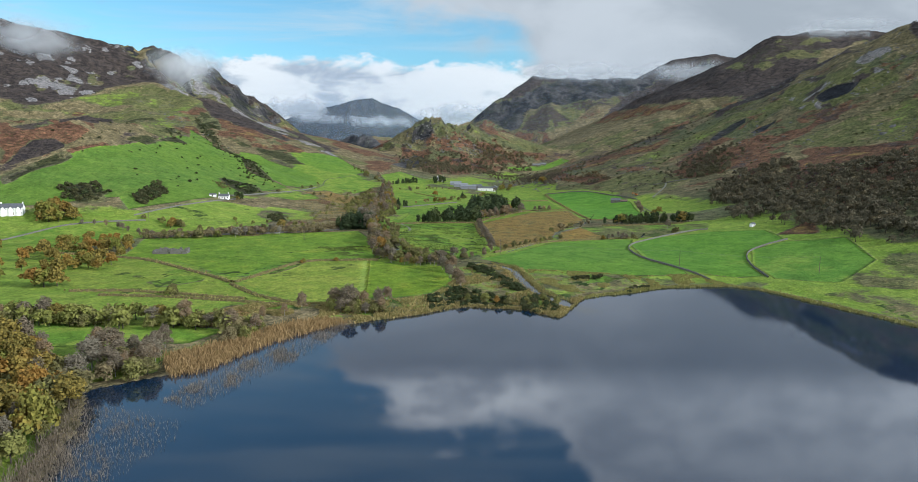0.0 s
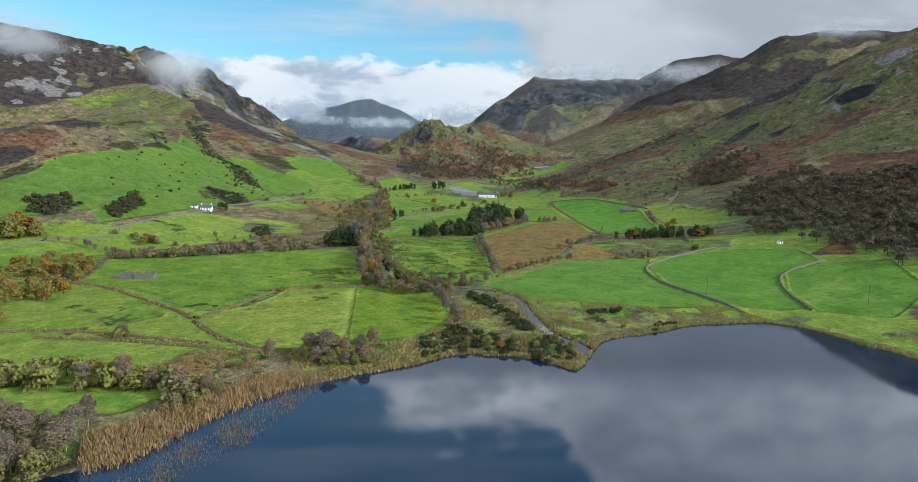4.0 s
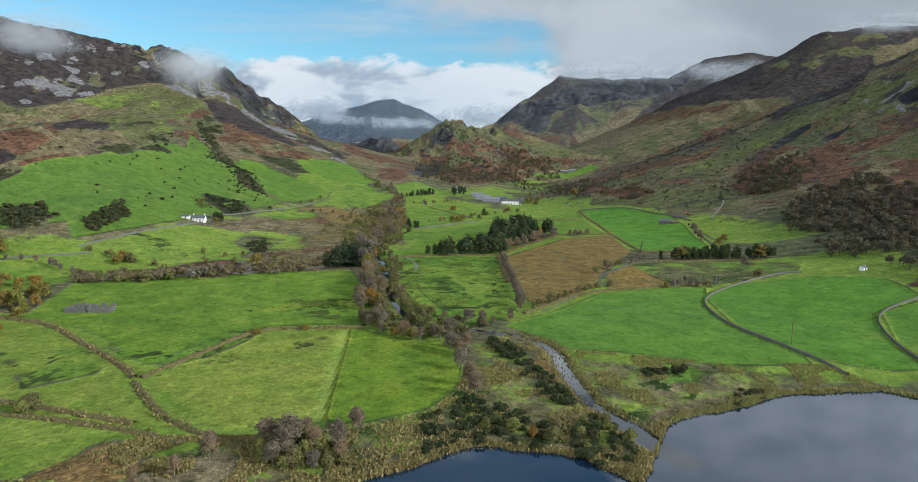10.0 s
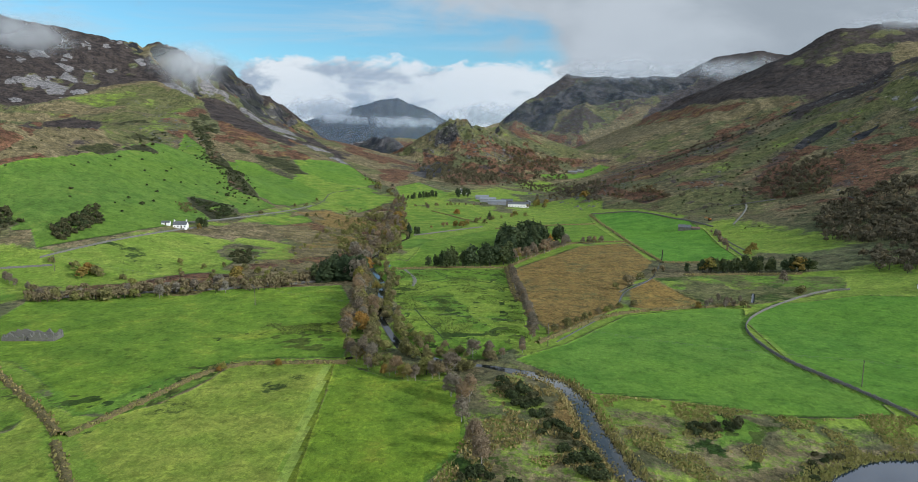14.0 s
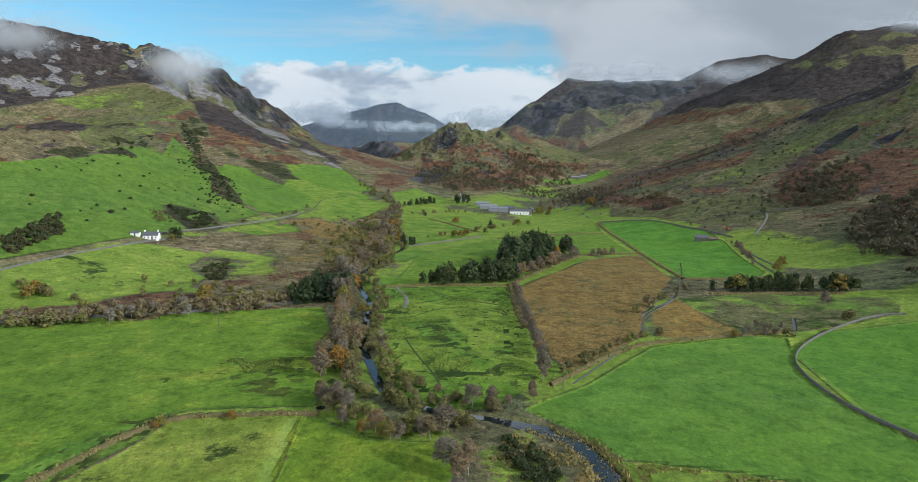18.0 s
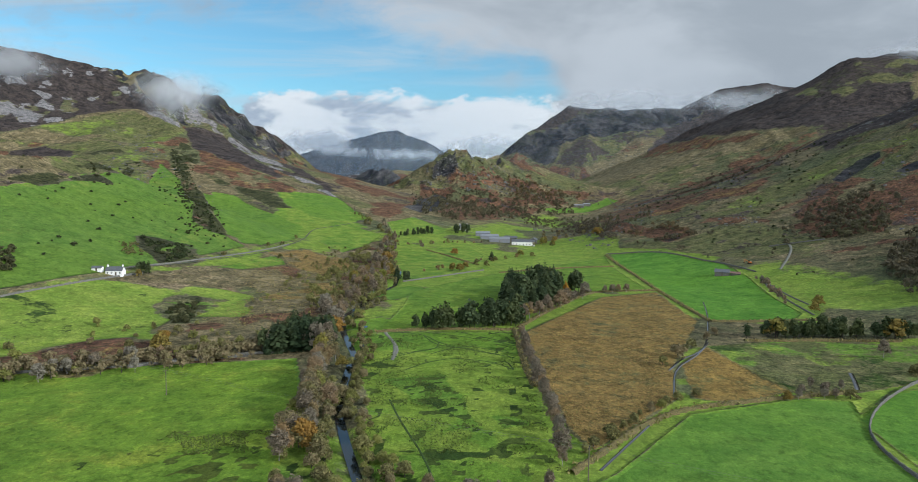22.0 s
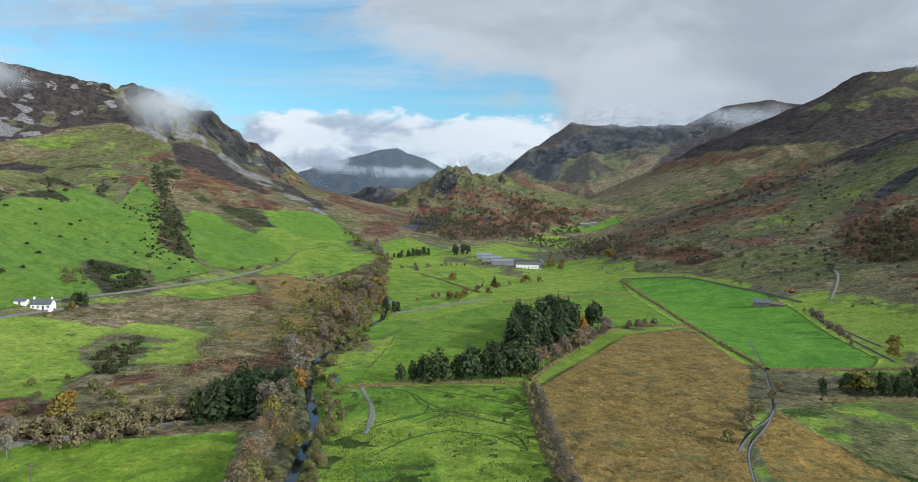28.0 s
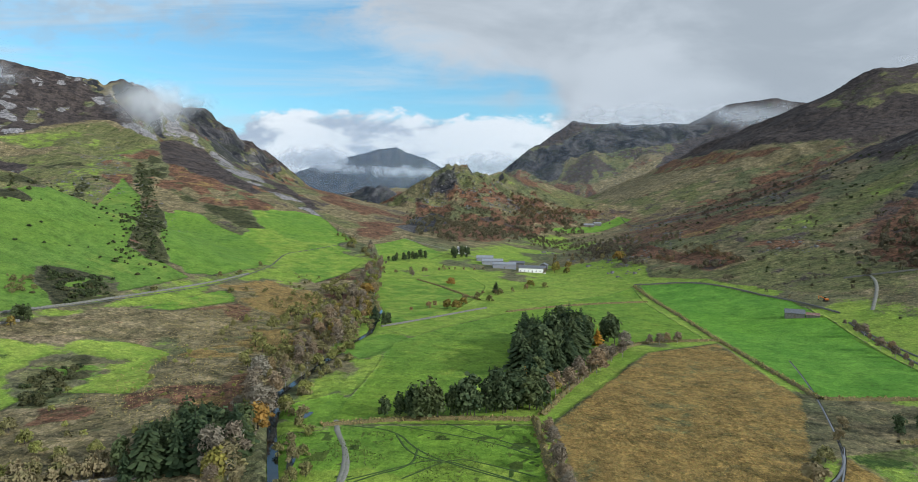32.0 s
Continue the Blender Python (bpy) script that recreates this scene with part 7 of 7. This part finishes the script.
def boulders(n, poly, size, seed, label):
    """Scattered angular rocks, joined."""
    rng = np.random.default_rng(seed)
    q = np.array(poly, float)
    p = rng.uniform(q.min(0), q.max(0), (n * 10, 2))
    p = p[inside(p[:, 0], p[:, 1], poly)]
    p = p[fbm(p[:, 0], p[:, 1], 60, 3, seed) > 0.02][:n]
    z = height(p[:, 0], p[:, 1])
    base = np.array([(-1, -1, -0.4), (1, -1, -0.4), (1, 1, -0.4), (-1, 1, -0.4), (-0.6, -0.7, 0.6), (0.7, -0.6, 0.7), (0.6, 0.7, 0.5), (-0.7, 0.5, 0.65)])
    quad = np.array([(0, 1, 5, 4), (1, 2, 6, 5), (2, 3, 7, 6), (3, 0, 4, 7), (4, 5, 6, 7)])
    s = size * rng.lognormal(0, 0.5, len(p))
    v = base[None] * s[:, None, None] * rng.uniform(0.6, 1.3, (len(p), 8, 3)) + np.column_stack([p, z])[:, None, :]
    f = quad[None] + 8 * np.arange(len(p))[:, None, None]
    ob = new("boulders", mesh_np("boulders", v.reshape(-1, 3), f.reshape(-1, 4), M_ROCK))
    tagged(ob, label, "rocks", kind="stuff")


boulders(500, [(-520, 1250), (-380, 1080), (-300, 980), (-420, 900), (-600, 1100), (-760, 1300), (-640, 1420)], 0.7, 31, "grey boulders strewn over the grassy hill")
boulders(700, [(300, 700), (420, 1000), (520, 1250), (650, 1100), (680, 900), (560, 700), (430, 560)], 0.8, 32, "grey rocks breaking out of the southern hillside")
boulders(500, [(120, 900), (260, 860), (330, 1100), (260, 1400), (100, 1300), (60, 1150)], 0.8, 33, "rock outcrops in the rough upper valley")
boulders(500, [(-200, 1560), (-60, 1500), (120, 1560), (100, 1720), (-90, 1680)], 1.2, 34, "rocky outcrops on the craggy knoll")


# ---- cloud caught on the ridges ----
def mist_material():
    m, k = material("hill_cloud")
    o = k.n("ShaderNodeTexCoord").outputs["Object"]
    p = k.n("ShaderNodeNewGeometry").outputs["Position"]
    r = k.n("ShaderNodeVectorMath", {0: o}, operation="LENGTH").outputs["Value"]
    n = k.math("ADD", k.math("MULTIPLY", k.noise(p, 0.006, 4, 0.5, 0.5), 0.75), k.math("MULTIPLY", k.noise(p, 0.020, 3, 0.5, 0.3), 0.25))
    a = k.math("ADD", k.math("SUBTRACT", 0.85, r), k.math("MULTIPLY", k.math("SUBTRACT", n, 0.5), 2.3))
    a = k.math("MULTIPLY", k.span(a, 0.0, 1.0), k.span(r, 1.0, 0.75))
    a = k.math("MULTIPLY", a, k.n("ShaderNodeObjectInfo").outputs["Alpha"])
    d = k.n("ShaderNodeBsdfDiffuse", {0: (0.74, 0.76, 0.79)})
    t = k.n("ShaderNodeBsdfTranslucent", {0: (0.74, 0.76, 0.79)})
    w = k.n("ShaderNodeMixShader", {0: 0.5, 1: d.outputs[0], 2: t.outputs[0]})
    x = k.n("ShaderNodeMixShader", {0: a, 1: k.n("ShaderNodeBsdfTransparent").outputs[0], 2: w.outputs[0]})
    k.n("ShaderNodeOutputMaterial", {0: x.outputs[0]})
    return m


M_MIST = mist_material()


def hill_cloud(x, y, z, wide, high, deep, thick, layers=5, label="ragged grey cloud clinging to the mountain ridge"):
    """A drifting cloud of several veils one behind the other, each bowed."""
    root = new("cloud")
    root.matrix_basis = pose(x, y, z)
    rng = random.Random(int(abs(x) + y))
    n = 12
    for i in range(layers):
        v, f = [], []
        for b in range(n + 1):
            for c in range(n + 1):
                u, w = 2 * c / n - 1, 2 * b / n - 1
                v.append((u, 0.35 * (u * u + w * w), w))
                if b and c:
                    q = b * (n + 1) + c
                    f.append((q - n - 2, q - n - 1, q, q - 1))
        me = mesh_np("veil", np.array(v), np.array(f), M_MIST, True)
        ob = new("veil", me)
        ob.parent = root
        ob.matrix_basis = pose(rng.uniform(-0.15, 0.15) * wide, (i / max(layers - 1, 1) - 0.5) * deep, rng.uniform(-0.15, 0.15) * high, 0, 0, rng.uniform(-12, 12)) @ Matrix.Diagonal((wide * rng.uniform(0.8, 1.1), deep * 0.3, high * rng.uniform(0.8, 1.1), 1))
        ob.color = (1, 1, 1, thick)
    tagged(root, label, "cloud", "ridge clouds")


hill_cloud(-909, 1380, 308, 189, 50, 120, 0.60, 2)
hill_cloud(-690, 1640, 286, 112, 72, 90, 0.65, 3)
hill_cloud(-746, 1960, 331, 89, 50, 80, 0.50, 2)
hill_cloud(-1060, 4200, 365, 360, 120, 150, 1.00, 2)
hill_cloud(-1382, 4250, 335, 233, 155, 120, 0.80, 1)
hill_cloud(-500, 4160, 290, 430, 58, 120, 1.00, 2)
hill_cloud(-40, 4180, 318, 360, 115, 150, 1.00, 2)
hill_cloud(-860, 4120, 300, 300, 62, 120, 0.85, 2)
hill_cloud(527, 2640, 404, 362, 48, 120, 0.45, 3)
hill_cloud(907, 2650, 418, 218, 63, 120, 0.40, 3)
hill_cloud(1026, 1750, 413, 192, 28, 100, 0.60, 2)


# distance haze is painted as pale blue on added translucent sheets
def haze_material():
    m, k = material("painted_haze")
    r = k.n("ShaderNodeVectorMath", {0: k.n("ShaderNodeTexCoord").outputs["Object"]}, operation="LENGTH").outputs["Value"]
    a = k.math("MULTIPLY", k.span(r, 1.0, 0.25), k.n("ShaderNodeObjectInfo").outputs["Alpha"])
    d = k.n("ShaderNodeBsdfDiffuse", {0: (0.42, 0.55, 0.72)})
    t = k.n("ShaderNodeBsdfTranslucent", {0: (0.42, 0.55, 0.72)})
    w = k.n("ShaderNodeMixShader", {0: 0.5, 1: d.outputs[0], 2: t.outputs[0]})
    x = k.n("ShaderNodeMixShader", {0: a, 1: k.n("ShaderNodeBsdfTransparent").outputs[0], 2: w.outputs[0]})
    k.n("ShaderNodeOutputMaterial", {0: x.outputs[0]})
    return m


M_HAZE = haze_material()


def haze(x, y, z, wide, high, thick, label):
    """A blue-tinted see-through sheet painting distance haze, bowed away from its middle."""
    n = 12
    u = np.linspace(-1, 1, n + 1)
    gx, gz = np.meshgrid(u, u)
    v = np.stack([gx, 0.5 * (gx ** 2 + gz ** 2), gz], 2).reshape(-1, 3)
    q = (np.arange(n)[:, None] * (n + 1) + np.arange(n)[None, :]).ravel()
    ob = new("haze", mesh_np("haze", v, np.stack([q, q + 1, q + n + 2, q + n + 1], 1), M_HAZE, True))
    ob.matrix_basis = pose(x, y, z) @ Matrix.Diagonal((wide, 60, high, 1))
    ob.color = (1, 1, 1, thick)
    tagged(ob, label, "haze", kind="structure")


haze(-620, 3990, 260, 1500, 520, 0.24, "added blue sheet painting haze before the farthest mountain")
haze(300, 2380, 220, 1300, 420, 0.06, "added thin blue sheet painting haze at the valley head")
# ---- fields as turf laid on the ground ----
CLAIMED = np.zeros(len(ground.data.vertices), bool)


def make_field(name, poly, label, tint=(1, 1, 1)):
    me = ground.data
    n = len(me.vertices)
    co = np.empty(n * 3, np.float32)
    me.vertices.foreach_get("co", co)
    co = co.reshape(-1, 3)
    q = np.array(poly, float)
    near = np.nonzero((co[:, 0] > q[:, 0].min()) & (co[:, 0] < q[:, 0].max()) & (co[:, 1] > q[:, 1].min()) & (co[:, 1] < q[:, 1].max()))[0]
    mark = np.zeros(n, bool)
    mark[near] = signed(co[near, 0].astype(float), co[near, 1].astype(float), poly) > 0.4
    nc = COLS + 1
    i = np.nonzero(mark)[0]
    i = i[(i % nc < nc - 1) & (i + nc + 1 < n)]
    i = i[mark[i + 1] & mark[i + nc] & mark[i + nc + 1]]
    i = i[~CLAIMED[i]]
    CLAIMED[i] = True
    faces = np.stack([i, i + 1, i + nc + 1, i + nc], 1)
    used, back = np.unique(faces, return_inverse=True)
    new_me = mesh_np(name, co[used] + np.array([0, 0, 0.05], np.float32), back.reshape(-1, 4), M_GROUND, True)
    for key in ("cover_a", "cover_b", "cover_c", "cover_d"):
        src = np.empty(n * 4, np.float32)
        me.attributes[key].data.foreach_get("color", src)
        at = new_me.attributes.new(key, "FLOAT_COLOR", "POINT")
        at.data.foreach_set("color", src.reshape(-1, 4)[used].ravel())
    ob = new(name, new_me)
    ob.color = (*tint, 1)
    tagged(ob, label, "field", kind="structure")


TURF = {"strip": "pale unmown strip between two pastures", "mown": "smooth green pasture with a yellowish sward", "pasture": "steep green sheep pasture on the hillside", "lush": "vivid green improved pasture bounded by walls", "meadow": "green grazed meadow with paler patches", "pale": "pale green rough pasture", "rush": "wet green pasture dotted with dark rushes", "brown": "field of withered brown moor grass", "rough": "rough pasture with rushy hollows"}
TINTS = [(unmown_strip, (1.45, 1.28, 1.7)), (ruin_field, (1.14, 1.05, 0.85)), (pale_field, (1.22, 1.05, 1.15)), (hedge_field, (1.14, 1.0, 0.72)), (west_field, (1.06, 0.98, 1.0)), (lower_field, (1.12, 1.05, 1.1)), (shore_field, (1.10, 1.10, 1.1)), (river_field, (0.92, 1.0, 1.05)), (wall_field, (0.84, 1.0, 0.95)), (east_field, (0.88, 1.0, 1.0)), (barn_field, (0.86, 1.08, 0.9)), (brown_field, (0.98, 0.96, 0.86)), (stream_field, (1.08, 1.05, 0.85)), (cottage_field, (1.08, 1.04, 1.15)), (middle_field, (1.05, 1.0, 0.9)), (rush_field, (1.0, 1.0, 0.9)), (hill_pasture, (0.88, 0.86, 1.05)), (hill_pasture_west, (0.88, 0.86, 1.05)), (gully_pasture, (0.92, 0.92, 1.0))]
for kind, poly in FIELDS:
    make_field("field", poly, TURF[kind], next((c for q, c in TINTS if q is poly), (1, 1, 1)))
